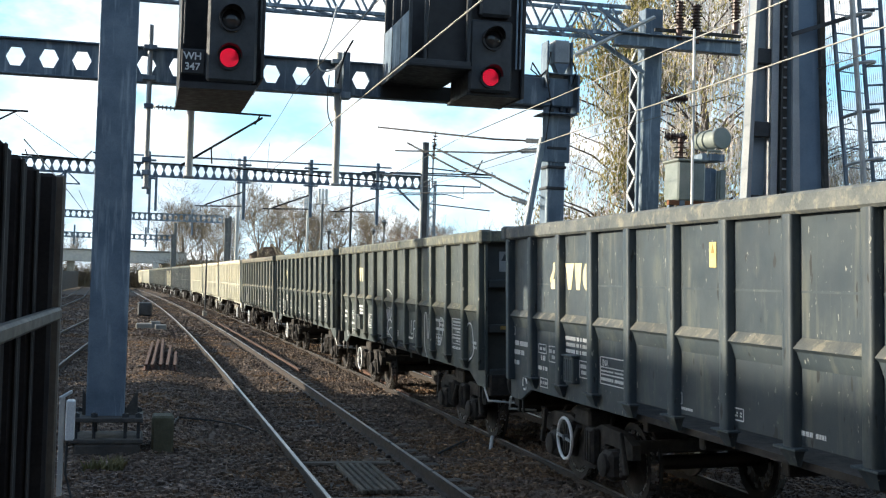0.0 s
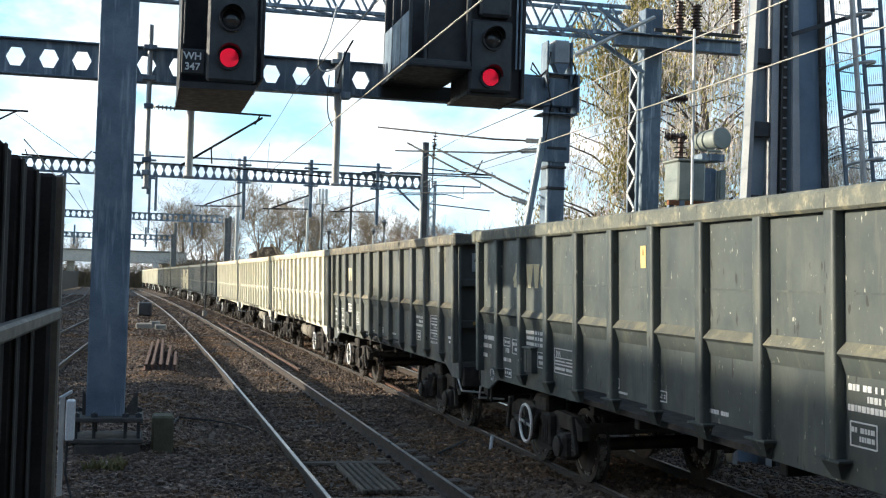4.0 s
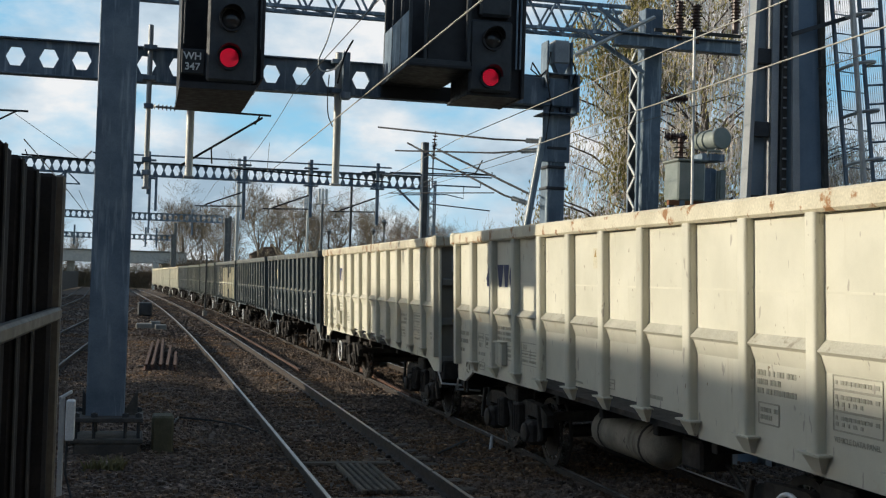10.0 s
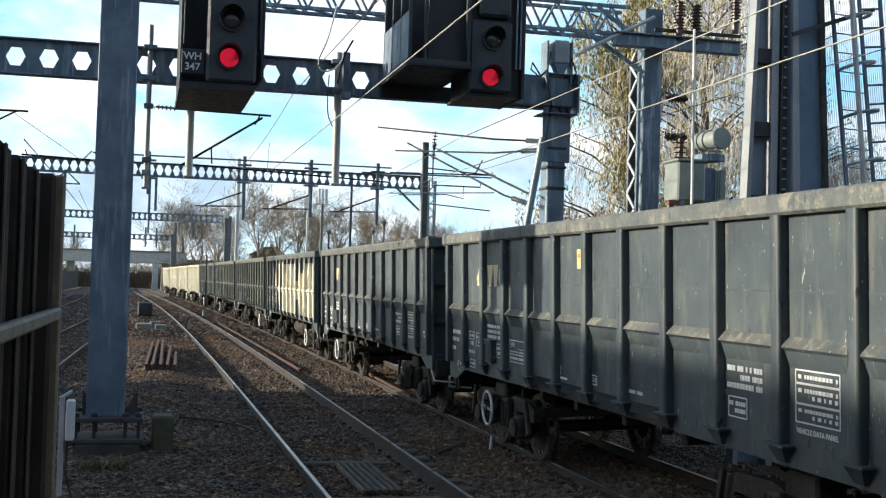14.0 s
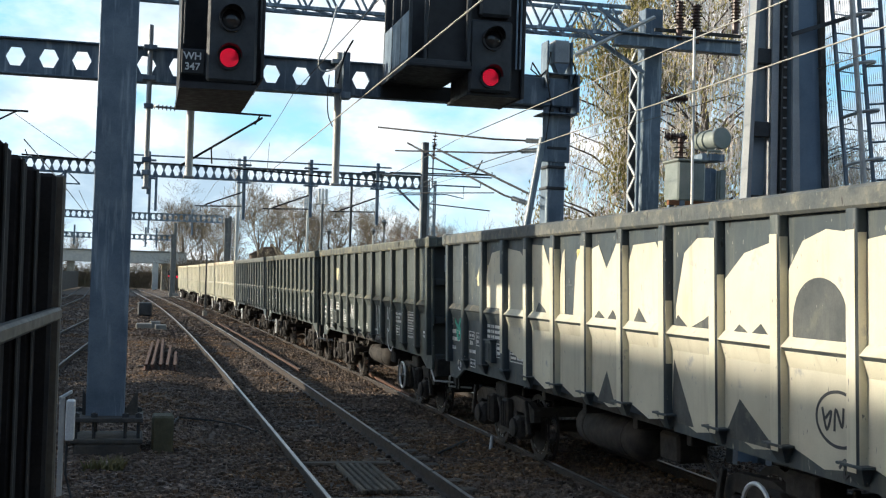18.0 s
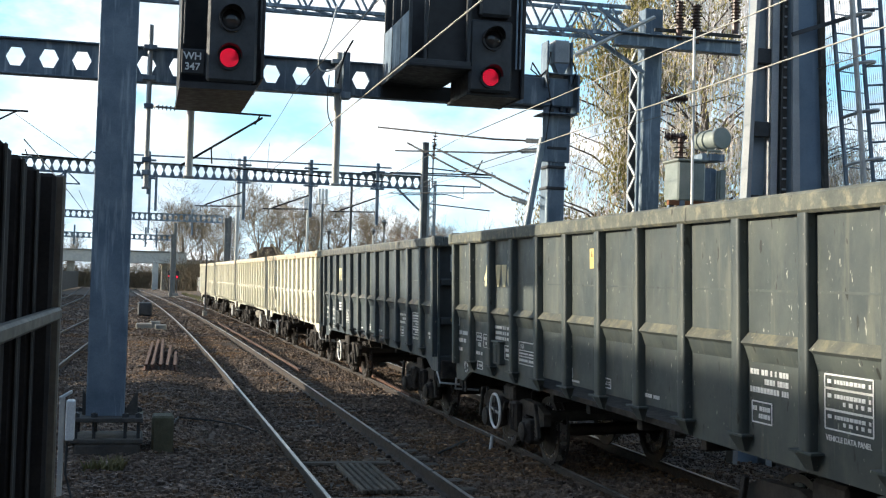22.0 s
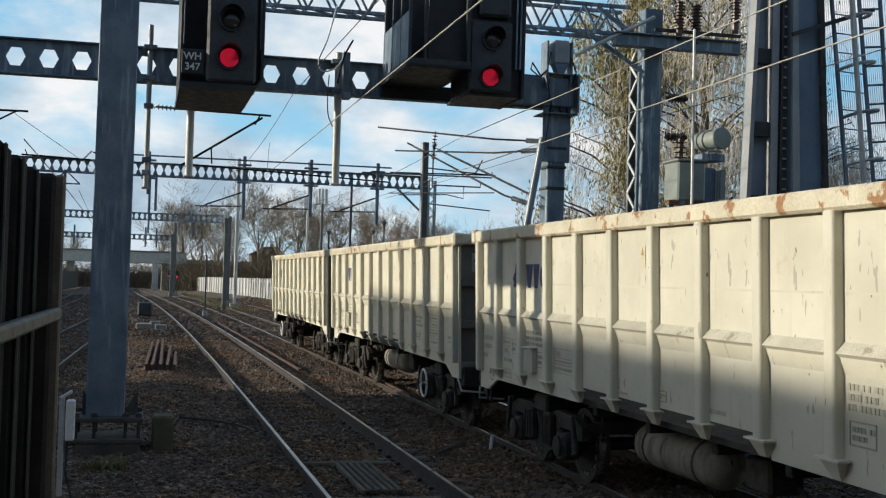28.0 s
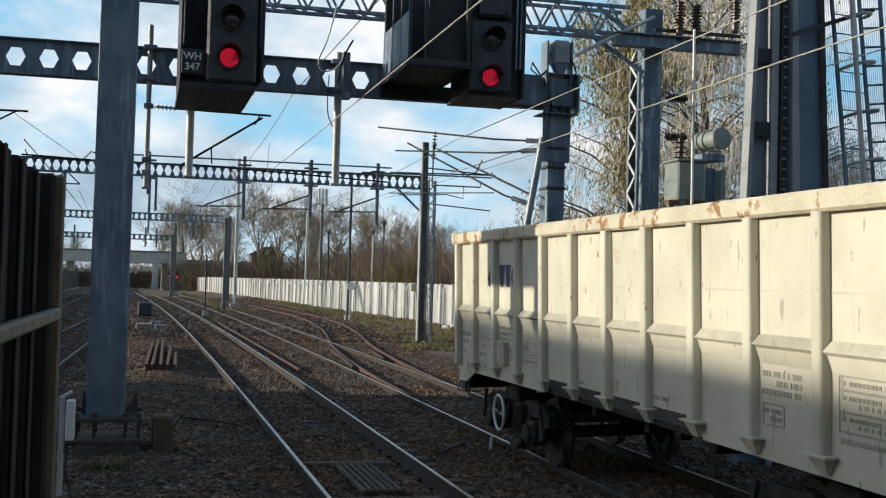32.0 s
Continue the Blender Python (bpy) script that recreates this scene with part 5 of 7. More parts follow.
def scrawl(j, strokes, r, material, label):
    """Sprayed lines: points (metres from the far end, height), smoothed."""
    for pts in strokes:
        fine = []
        for a, b, c, d in zip([pts[0]] + pts[:-2], pts[:-1], pts[1:], pts[2:] + [pts[-1]]):
            for k in range(6):
                u = k / 6
                fine.append(tuple(0.5 * ((2 * b[i]) + (-a[i] + c[i]) * u + (2 * a[i] - 5 * b[i] + 4 * c[i] - d[i]) * u * u + (-a[i] + 3 * b[i] - 3 * c[i] + d[i]) * u ** 3) for i in (0, 1)))
        fine.append(pts[-1])
        g = Geo()
        fine = [fine[0]] + [q for p, q in zip(fine, fine[1:]) if math.hypot(q[0] - p[0], q[1] - p[1]) > 1e-4]
        vs = []
        for i, (a, b) in enumerate(fine):
            p, q = fine[max(i - 1, 0)], fine[min(i + 1, len(fine) - 1)]
            da, db = q[0] - p[0], q[1] - p[1]
            n = math.hypot(da, db) or 1.0
            for s in (-1, 1):
                for proud in (0.0235, 0.0302):
                    vs.append(on_side(j, a - s * r * db / n, b + s * r * da / n, proud))
        fs = [(0, 1, 3, 2), tuple(4 * (len(fine) - 1) + k for k in (0, 2, 3, 1))]
        for i in range(len(fine) - 1):
            k = 4 * i
            fs += [(k + 1, k + 5, k + 7, k + 3), (k, k + 2, k + 6, k + 4), (k, k + 4, k + 5, k + 1), (k + 2, k + 3, k + 7, k + 6)]
        g.add(vs, fs)
        part("spray_line", g, material, WAGONS[j], label)


ring = [(11.4 + 0.30 * math.cos(0.5 * k), 1.55 + 0.20 * math.sin(0.5 * k)) for k in range(14)]
scrawl(W8, [ring, [(11.18, 1.62), (11.24, 1.46), (11.3, 1.6), (11.22, 1.54)], [(11.34, 1.46), (11.36, 1.62), (11.44, 1.5), (11.46, 1.64)], [(11.5, 1.5), (11.55, 1.62), (11.6, 1.5), (11.53, 1.48)], [(11.4, 1.2), (11.48, 1.27), (11.46, 1.14), (11.56, 1.22)], [(11.68, 1.5), (11.74, 1.68)]], 0.012, M_steel_dark, "black spray-paint scrawl")
scrawl(0, [[(5.14, 1.8), (5.13, 2.08), (5.3, 2.24), (5.6, 2.26), (6.0, 2.14), (6.18, 1.95), (6.15, 1.75)], [(5.12, 1.67), (5.3, 1.7), (5.42, 1.86), (5.46, 1.66), (5.56, 1.86), (5.62, 1.64), (5.75, 1.92), (5.78, 1.64), (5.92, 1.92), (5.86, 1.72), (6.07, 1.9), (6.1, 1.7), (5.9, 1.6)],
           [(5.95, 1.62), (5.7, 1.66), (5.5, 1.58), (5.5, 1.42), (5.7, 1.36), (6.07, 1.26)], [(5.55, 1.4), (5.8, 1.5), (6.05, 1.48)], [(5.25, 1.88), (5.4, 1.96), (5.6, 1.9)]], 0.011, M_white, "white spray-paint scrawl")
scrawl(0, [[(7.78, 1.72), (7.72, 1.48), (7.88, 1.48)], [(8.1, 1.72), (7.94, 1.69), (7.92, 1.4)], [(7.94, 1.56), (8.04, 1.58)], [(8.22, 1.66), (8.12, 1.58), (8.1, 1.42), (8.2, 1.4), (8.28, 1.52), (8.22, 1.66)]], 0.011, M_white, "white spray-paint letters")
scrawl(0, [[(9.05, 1.12), (8.86, 1.3), (8.82, 1.62), (8.86, 1.86), (8.98, 1.9), (9.05, 1.6), (9.1, 1.45), (9.17, 1.6), (9.2, 1.84), (9.34, 1.92), (9.5, 1.8), (9.5, 1.4), (9.4, 1.15)], [(9.95, 1.8), (9.9, 1.4), (10.1, 1.5), (10.2, 1.8), (10.0, 1.85)], [(11.5, 1.2), (11.7, 1.75), (12.0, 1.8), (12.1, 1.4), (11.8, 1.25)]], 0.013, M_white, "white spray-paint scrawl")
scrawl(9, [[(1.25, 1.9), (1.32, 1.72), (1.45, 1.95), (1.5, 1.75)], [(1.6, 1.75), (1.65, 1.92), (1.78, 1.76), (1.85, 1.9)], [(4.2, 1.7), (4.45, 1.55), (4.5, 1.85), (4.6, 1.6), (4.85, 1.9), (4.7, 2.0)], [(4.5, 1.72), (4.9, 1.75)], [(4.55, 1.5), (4.6, 1.7), (4.75, 1.52), (4.8, 1.68), (4.95, 1.4)]],
       0.014, M_white, "white spray-paint scrawl")
scrawl(9, [[(7.78, 1.3), (7.72, 1.6), (7.69, 1.88), (7.78, 1.96), (7.92, 1.9), (7.98, 1.6), (8.03, 1.46), (8.1, 1.58), (8.03, 1.8), (8.1, 1.93), (8.24, 1.9), (8.34, 1.72), (8.32, 1.45), (8.42, 1.25), (8.3, 1.2), (8.15, 1.3)],
           [(8.36, 2.0), (8.5, 1.9)], [(8.34, 1.68), (8.46, 1.72), (8.5, 1.78)], [(8.78, 1.98), (8.88, 1.86), (8.85, 1.68), (8.98, 1.68), (9.05, 1.55), (8.98, 1.42), (8.84, 1.46)],
           [(8.98, 1.68), (9.05, 1.88), (9.15, 2.0), (9.3, 1.97), (9.44, 1.8)], [(9.22, 1.74), (9.16, 1.6), (9.17, 1.42), (9.24, 1.38), (9.28, 1.5), (9.26, 1.68), (9.22, 1.74)]], 0.014, M_white, "white spray-paint scrawl")
scrawl(9, [[(8.82, 1.42), (8.86, 1.22), (9.0, 1.08), (9.2, 1.03), (9.42, 1.17)]], 0.011, M_stencil, "thin white spray-paint line")
scrawl(8, [[(0.35, 1.85), (0.55, 1.75), (0.7, 1.88)], [(0.45, 1.72), (0.5, 1.6), (0.62, 1.75), (0.7, 1.6)], [(0.5, 1.55), (0.75, 1.6)]], 0.03, M_green, "turquoise spray-paint tag")
scrawl(9, [[(0.35, 1.75), (0.55, 1.7), (0.5, 1.5), (0.7, 1.65)]], 0.02, M_green, "turquoise spray-paint tag")
M_rustpatch = surface("flaked_rust_patch", (0.42, 0.30, 0.16), (0.52, 0.42, 0.27), 0.8, 0, 6, 60, 0.05, patch=(0.62, 0.57, 0.44), patch_at=(0.5, 0.56), patch_scale=5.0)
spray(3, 6, [[(0.12, 2.1), (0.05, 2.5), (0.15, 2.85), (0.4, 2.78), (0.6, 2.8), (0.72, 2.55), (0.95, 2.45), (0.97, 2.1), (0.75, 2.08), (0.55, 2.3), (0.3, 2.3)]], M_rustpatch, "flaking tan rust patch")


def motions():
    for j, w in WAGONS.items():
        walk(w, [(t, wagon_pose(j, t)) for t in range(0, 33)])
        sets = [o for o in w.children if o.name.split(".")[0] == "wheelset"]
        base = [o.location.y for o in sets]
        for o, y in zip(sets, base):
            walk(o, [(k * 0.1, pose(0, y, WHEEL_R) @ Matrix.Rotation((1 if j in TANK_SIDE else -1) * run_at(k * 0.1) / WHEEL_R, 4, "X")) for k in range(0, 321)])

# ---- second to fourth gantry ----
g2 = gantry("grey steel gantry beam with six-sided holes over the tracks", 48.5, -9.0, 11.0, 6.17, 6.70, 0.322, rq=(0.44, 0.38, 0.42))
lat = Geo()
for dx in (-0.14, 0.14):
    for dy in (-0.14, 0.14):
        lat.box((11.5 + dx, 48.5 + dy, 3.2), (0.05, 0.05, 6.7))
zz = 0.1
while zz < 6.2:
    for dy in (-0.14, 0.14):
        lat.span((11.36, 48.5 + dy, zz), (11.64, 48.5 + dy, zz + 0.3), 0.07, 0.02)
        lat.span((11.64, 48.5 + dy, zz + 0.3), (11.36, 48.5 + dy, zz + 0.6), 0.07, 0.02)
    zz += 0.6
part("lattice_column", lat, M_galv, g2, "lattice steel column")
part("knee_brace", Geo().span((11.1, 48.5, 5.2), (10.0, 48.5, 6.2), 0.08, 0.08), M_galv, g2)
for x, z0, z1 in ((0.16, 4.72, 6.2), (0.40, 4.80, 6.2), (-3.0, 4.45, 6.25)):
    part("drop_post", Geo().box((x, 48.2, (z0 + z1) / 2), (0.10, 0.10, z1 - z0), 0.01), M_galv, g2)
for x0, x1 in ((-3.55, -2.95), (-2.45, -2.95)):
    part("drop_brace", Geo().span((x0, 48.2, 5.72), (x1, 48.2, 6.2), 0.06, 0.05), M_galv, g2)
part("drop_tie", Geo().span((-3.55, 48.2, 5.72), (-2.45, 48.2, 5.72), 0.06, 0.05), M_galv, g2)
for x, z0 in ((0.1, 5.45), (3.78, 4.6), (6.44, 4.8), (9.16, 4.6)):
    part("hanger_post", Geo().box((x, 48.2, (z0 + 7.12) / 2), (0.13, 0.13, 7.12 - z0), 0.01), M_galv, g2)
    for z in (6.08, 6.78):
        part("clamp", Geo().box((x, 48.25, z), (0.55, 0.3, 0.06), 0.01), M_galv, g2)
part("far_column", Geo().box((-9.0, 48.5, 3.2), (0.35, 0.35, 6.9), 0.02), M_galv, g2)
part("cross_pipe", Geo().tube([(-2.0, 48.1, 6.95), (9.7, 48.1, 6.95)], 0.035, 6), M_galv, g2)
part("cross_arm", Geo().tube([(8.49, 48.2, 6.73), (13.98, 48.2, 6.77), (14.0, 48.2, 7.0)], 0.035, 6), M_galv, g2)
part("cross_arm", Geo().tube([(11.57, 48.2, 6.35), (13.5, 48.2, 6.35), (13.52, 48.2, 6.5)], 0.035, 6), M_galv, g2)
part("steady_arm", Geo().tube([(10.04, 48.2, 5.88), (12.06, 48.2, 5.98), (12.79, 48.2, 5.85), (12.79, 48.2, 6.32)], 0.025, 6), M_galv, g2)
p745 = thing("catenary_post", "slim steel catenary post with insulators and arms", "post")
# One shaft in two colours: dark for its shaded part, pale for the lit edge.
part("shaft", Geo().box((11.16, 48.3, 4.0), (0.20, 0.26, 8.2), 0.015), M_base_dark, p745)
part("shaft_edge", Geo().box((11.02, 48.3, 4.0), (0.07, 0.28, 8.2), 0.01), M_post, p745)
part("rear_shaft", Geo().box((11.62, 48.9, 7.2), (0.06, 0.06, 1.8), 0.01), M_galv, p745)
for z in (7.9, 7.4):
    g = Geo()
    insulator(g, (11.5, 48.3, z), (11.55, 48.3, z + 0.7), 0.12, 5)
    part("insulator", g, M_insulator, p745)
g3 = gantry("distant grey gantry beam with six-sided holes", 90.0, -9.5, 5.6, 6.2, 6.74, 0.40, rq=(0.38, 0.36, 0.5))
part("column", Geo().box((5.9, 90.0, 3.2), (0.3, 0.3, 6.8), 0.02), M_far_galv, g3)
part("column", Geo().box((-9.5, 90.0, 3.2), (0.42, 0.42, 6.8), 0.02), M_far_galv, g3)
for x in (-2.5, 0.3, 3.4):
    part("hanger_post", Geo().box((x, 90.0, 6.2), (0.14, 0.14, 1.9)), M_galv, g3)
g4 = gantry("far grey gantry beam with six-sided holes", 140.0, -12.0, 3.2, 6.1, 6.7, 0.62, rq=(0.36, 0.34, 0.5))
part("column", Geo().box((3.2, 140.0, 3.2), (0.34, 0.34, 7.4), 0.02), M_far_galv, g4)
part("column", Geo().box((-12.0, 140.0, 3.2), (0.45, 0.45, 7.4), 0.02), M_far_galv, g4)
for x in (-7.5, -4.0, 0.2, 1.4):
    part("hanger_post", Geo().box((x, 140.0, 6.4), (0.18, 0.18, 2.2)), M_galv, g4)

# ---- lineside posts ----
def line_post(x, y, w, top, mat, label):
    p = thing("lineside_post", label, "post", "lineside posts")
    z = ground_z(x, y)
    part("shaft", Geo().box((x, y, (z - 0.2 + top) / 2), (w, w, top - z + 0.2), w * 0.1), mat, p)
    part("foot", Geo().box((x, y, z + 0.1), (w * 3, w * 3, 0.5), 0.05), M_concrete, p, "concrete foot")
    return p


def lantern(post, x, y, top):
    part("lantern", Geo().lathe((x, y, top - 0.05), (0, 0, 1), [(0, 0.09), (0.3, 0.2), (0.34, 0.3), (0.46, 0.16), (0.56, 0.02)], 10), M_far_galv, post, "small grey lamp head")


line_post(7.25, 98.0, 0.26, 11.8, M_galv_light, "pale steel catenary mast")
line_post(7.35, 108.0, 0.30, 7.6, M_far_galv, "grey steel catenary mast")
line_post(3.7, 150.0, 0.4, 8.5, M_far_galv, "grey steel catenary mast")
line_post(3.78, 75.0, 0.10, 3.6, M_steel_dark, "thin dark lineside post")
aerial = line_post(14.5, 110.0, 0.2, 13.0, M_galv_light, "pale steel mast with aerial panels")
for dx in (-0.34, -0.10):
    part("aerial_panel", Geo().box((14.5 + dx, 109.8, 9.2), (0.2, 0.12, 1.1), 0.03), M_white, aerial)
aerial = line_post(16.1, 112.0, 0.22, 10.6, M_far_galv, "grey steel mast topped by white aerial panels")
for dx in (-0.34, 0.0, 0.34):
    part("aerial_panel", Geo().box((16.1 + dx, 111.8, 10.0), (0.24, 0.14, 1.4), 0.03), M_white, aerial)
lantern(line_post(15.0, 100.0, 0.14, 6.0, M_steel_dark, "dark slim steel lamp post"), 15.0, 100.0, 6.0)
line_post(12.1, 72.0, 0.13, 8.6, M_steel_dark, "thin dark post with a round sign")
lantern(line_post(18.75, 100.0, 0.11, 6.2, M_galv_light, "pale slim steel lamp column"), 18.75, 100.0, 6.2)
lantern(line_post(18.7, 95.0, 0.1, 6.7, M_far_galv, "grey slim steel lamp column"), 18.7, 95.0, 6.7)

# ---- lattice truss gantry ----
tr = thing("lattice_gantry", "grey lattice steel gantry with a braced column", "gantry")
ty = 29.0
for z in (8.85, 9.55):
    for dy in (-0.3, 0.3):
        part("chord", Geo().span((-6.0, ty + dy, z), (11.9, ty + dy, z), 0.09, 0.09, 0.01), M_galv, tr)
for i in range(24):
    x = -6.0 + 0.74 * i
    for dy in (-0.3, 0.3):
        part("brace", Geo().span((x, ty + dy, 8.85), (x + 0.37, ty + dy, 9.55), 0.05, 0.05), M_galv, tr)
        part("brace", Geo().span((x + 0.37, ty + dy, 9.55), (x + 0.74, ty + dy, 8.85), 0.05, 0.05), M_galv, tr)
    part("cross_brace", Geo().span((x, ty - 0.3, 8.85), (x + 0.74, ty + 0.3, 8.85), 0.05, 0.05), M_galv, tr)
part("knee", Geo().span((10.7, ty - 0.3, 8.85), (12.3, ty - 0.3, 7.9), 0.10, 0.10, 0.01), M_galv, tr)
part("knee", Geo().span((11.0, ty - 0.3, 9.5), (12.4, ty - 0.3, 8.6), 0.10, 0.10, 0.01), M_galv, tr)
part("raking_beam", Geo().span((10.30, ty - 0.6, 8.15), (12.45, ty - 0.6, 9.30), 0.075, 0.075, 0.006, (-0.25, -0.7, 0.65)), M_galv_light, tr, "sunlit raking beam")
part("column", Geo().box((12.60, ty, 4.5), (0.5, 0.45, 10.2), 0.02), M_galv, tr)
for dy in (-0.26, 0.30):
    part("column_edge", Geo().box((12.22, ty + dy, 3.95), (0.08, 0.07, 8.3), 0.01), M_galv, tr)
z = 0.2
while z < 7.8:
    part("lacing", Geo().span((12.17, ty - 0.24, z), (12.17, ty + 0.28, z + 0.42), 0.03, 0.075), M_galv_light, tr)
    part("lacing", Geo().span((12.17, ty + 0.28, z + 0.42), (12.17, ty - 0.24, z + 0.84), 0.03, 0.075), M_galv_light, tr)
    z += 0.84
part("tie_plate", Geo().box((12.3, ty + 0.26, 3.95), (0.2, 0.02, 8.3)), M_steel_dark, tr)
part("cross_arm", Geo().box((13.1, ty - 0.6, 8.66), (3.5, 0.03, 0.34)), M_galv, tr)
for z in (8.5, 8.82):
    part("arm_flange", Geo().box((13.1, ty - 0.6, z), (3.5, 0.3, 0.03), 0.006), M_galv, tr)
part("upper_arm", Geo().box((13.7, ty - 0.5, 9.0), (2.4, 0.1, 0.08), 0.01), M_base, tr)
for x, z in ((13.13, 9.0), (13.6, 8.95), (14.7, 9.3)):
    g = Geo().tube([(x, ty - 0.6, z - 0.25), (x, ty - 0.6, z + 0.75)], 0.09, 8)
    insulator(g, (x, ty - 0.6, z), (x, ty - 0.6, z + 0.75), 0.145, 9)
    part("insulator", g, M_insulator, tr, "dark brown ribbed insulator")
for z in (7.3, 6.3):
    g = Geo()
    g.tube([(12.95, ty - 0.3, z), (13.55, ty - 0.3, z)], 0.05, 8)
    insulator(g, (13.0, ty - 0.3, z), (13.5, ty - 0.3, z), 0.12, 6)
    part("insulator", g, M_insulator, tr)

# ---- transformer behind the train ----
tf = thing("transformer", "pale grey line transformer with a drum on a steel stand", "transformer")
part("tank", Geo().box((12.72, 27.0, 4.98), (0.72, 0.8, 0.95), 0.04), M_trafo, tf)
part("side_tank", Geo().box((13.32, 27.2, 4.9), (0.42, 0.6, 0.9), 0.04), M_galv, tf)
part("pipe", Geo().tube([(13.2, 26.8, 5.5), (13.2, 26.75, 5.75), (13.5, 26.7, 5.75)], 0.04, 8), M_trafo, tf)
part("lid", Geo().box((12.72, 27.0, 5.48), (0.8, 0.9, 0.06), 0.02), M_trafo, tf)
for k in range(5):
    part("cooling_fin", Geo().box((13.58, 26.7 + 0.15 * k, 4.95), (0.14, 0.03, 0.7), 0.005), M_trafo, tf)
part("drum", Geo().lathe((13.36, 27.55, 6.06), (0.14, -1.0, 0), [(0, 0.18), (0.02, 0.22), (0.15, 0.22), (0.15, 0.25), (0.2, 0.25), (0.2, 0.22), (0.4, 0.22), (0.4, 0.25), (0.45, 0.25), (0.45, 0.22), (0.9, 0.22), (0.92, 0.265), (0.95, 0.265), (0.97, 0.24), (0.97, 0.02)], 28), M_trafo, tf, "round expansion drum")
part("drum_bracket", Geo().box((13.35, 27.0, 5.6), (0.6, 0.5, 0.18), 0.02), M_galv, tf)
g = Geo()
g.tube([(12.5, 26.8, 5.5), (12.5, 26.8, 6.05)], 0.07, 8)
insulator(g, (12.5, 26.8, 5.5), (12.5, 26.8, 6.1), 0.17, 5)
part("bushing", g, M_insulator, tf, "dark ribbed bushing")
part("pole", Geo().tube([(12.68, 26.4, 0.0), (12.60, 26.4, 8.6)], 0.035, 8), M_galv_light, tf)
for x in (12.5, 13.4):
    for y in (26.7, 27.3):
        part("leg", Geo().box((x, y, 2.2), (0.14, 0.14, 4.7), 0.01), M_galv, tf)
part("stand_beam", Geo().box((12.95, 26.7, 4.45), (1.6, 0.12, 0.12), 0.01), surface("rusty_beam", (0.18, 0.07, 0.03), (0.26, 0.11, 0.05), 0.9), tf, "rust-red beam")

# ---- big tapered mast with ladder cage ----
bm_ = thing("signal_mast", "tall tapering blue-grey steel mast with side channels", "mast")


def taper(g, x0, x1, x2, x3, y, d, z0=-0.2, z1=10.0):
    """An upright plate from x0..x1 at z0 to x2..x3 at z1."""
    g.add([(x0, y, z0), (x1, y, z0), (x3, y, z1), (x2, y, z1), (x0, y + d, z0), (x1, y + d, z0), (x3, y + d, z1), (x2, y + d, z1)],
          [(0, 1, 2, 3), (4, 7, 6, 5), (0, 4, 5, 1), (1, 5, 6, 2), (2, 6, 7, 3), (3, 7, 4, 0)])
    return g


# Pale flange and front edge, dark main edge: light and shade put into colour.
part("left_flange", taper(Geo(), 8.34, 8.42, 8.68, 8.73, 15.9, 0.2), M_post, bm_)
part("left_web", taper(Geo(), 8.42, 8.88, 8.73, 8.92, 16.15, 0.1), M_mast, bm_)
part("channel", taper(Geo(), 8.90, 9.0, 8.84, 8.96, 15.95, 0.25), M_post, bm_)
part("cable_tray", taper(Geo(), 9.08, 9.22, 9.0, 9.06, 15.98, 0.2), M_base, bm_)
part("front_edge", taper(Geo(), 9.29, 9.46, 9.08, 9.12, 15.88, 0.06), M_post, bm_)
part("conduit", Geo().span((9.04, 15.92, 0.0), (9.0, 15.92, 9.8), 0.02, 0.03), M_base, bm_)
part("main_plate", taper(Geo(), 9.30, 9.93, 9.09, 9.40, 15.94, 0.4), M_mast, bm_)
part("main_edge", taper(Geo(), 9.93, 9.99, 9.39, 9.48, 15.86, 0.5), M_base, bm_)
for k in range(9):
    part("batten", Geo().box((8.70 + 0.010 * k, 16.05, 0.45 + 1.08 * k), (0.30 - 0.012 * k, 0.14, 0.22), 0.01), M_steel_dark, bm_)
lad = Geo()
for k in range(62):
    lad.box((9.15 - 0.0023 * k, 15.95, 0.3 + 0.15 * k), (0.07, 0.02, 0.025))
part("rungs", lad, M_post, bm_)
cg = thing("ladder_cage", "pale steel ladder inside a hooped safety cage", "ladder")
for xb, xt in ((10.63, 9.48), (11.075, 9.95), (11.30, 10.37)):
    part("stile", Geo().span((xb, 16.0, 0.0), (xt, 16.0, 10.0), 0.045, 0.06, 0.01), M_galv, cg)
part("stile", Geo().span((10.58, 15.6, 0.0), (9.62, 15.6, 10.0), 0.085, 0.05, 0.01), M_galv_light, cg, "pale flat stile")
for k in range(34):
    z = 0.3 + 0.285 * k
    a, b, c = 10.63 - 0.115 * z, 11.075 - 0.113 * z, 11.30 - 0.093 * z
    part("rung", Geo().tube([(a, 16.0, z), (b, 16.0, z - 0.02)], 0.010, 6), M_galv, cg)
    part("rung", Geo().tube([(b, 16.0, z + 0.1), (c, 16.0, z + 0.14)], 0.018, 6), M_galv, cg)
for k in range(13):
    z = 0.75 + 0.71 * k
    a, b = 10.63 - 0.115 * z, 11.075 - 0.113 * z
    pts = [(a + (b - a) * 0.5 * (1 - math.cos(q)) * 1.1, 16.0 - 0.42 * math.sin(q), z + 0.12 * math.sin(q * 0.5)) for q in [math.pi * i / 10 for i in range(11)]]
    part("hoop", Geo().tube(pts, 0.026, 6), M_galv_light if k % 3 else M_post, cg)
part("tie_bar", Geo().span((9.1, 15.8, 6.16), (10.4, 15.75, 6.62), 0.06, 0.06), M_steel_dark, cg)
mesh_g = Geo()
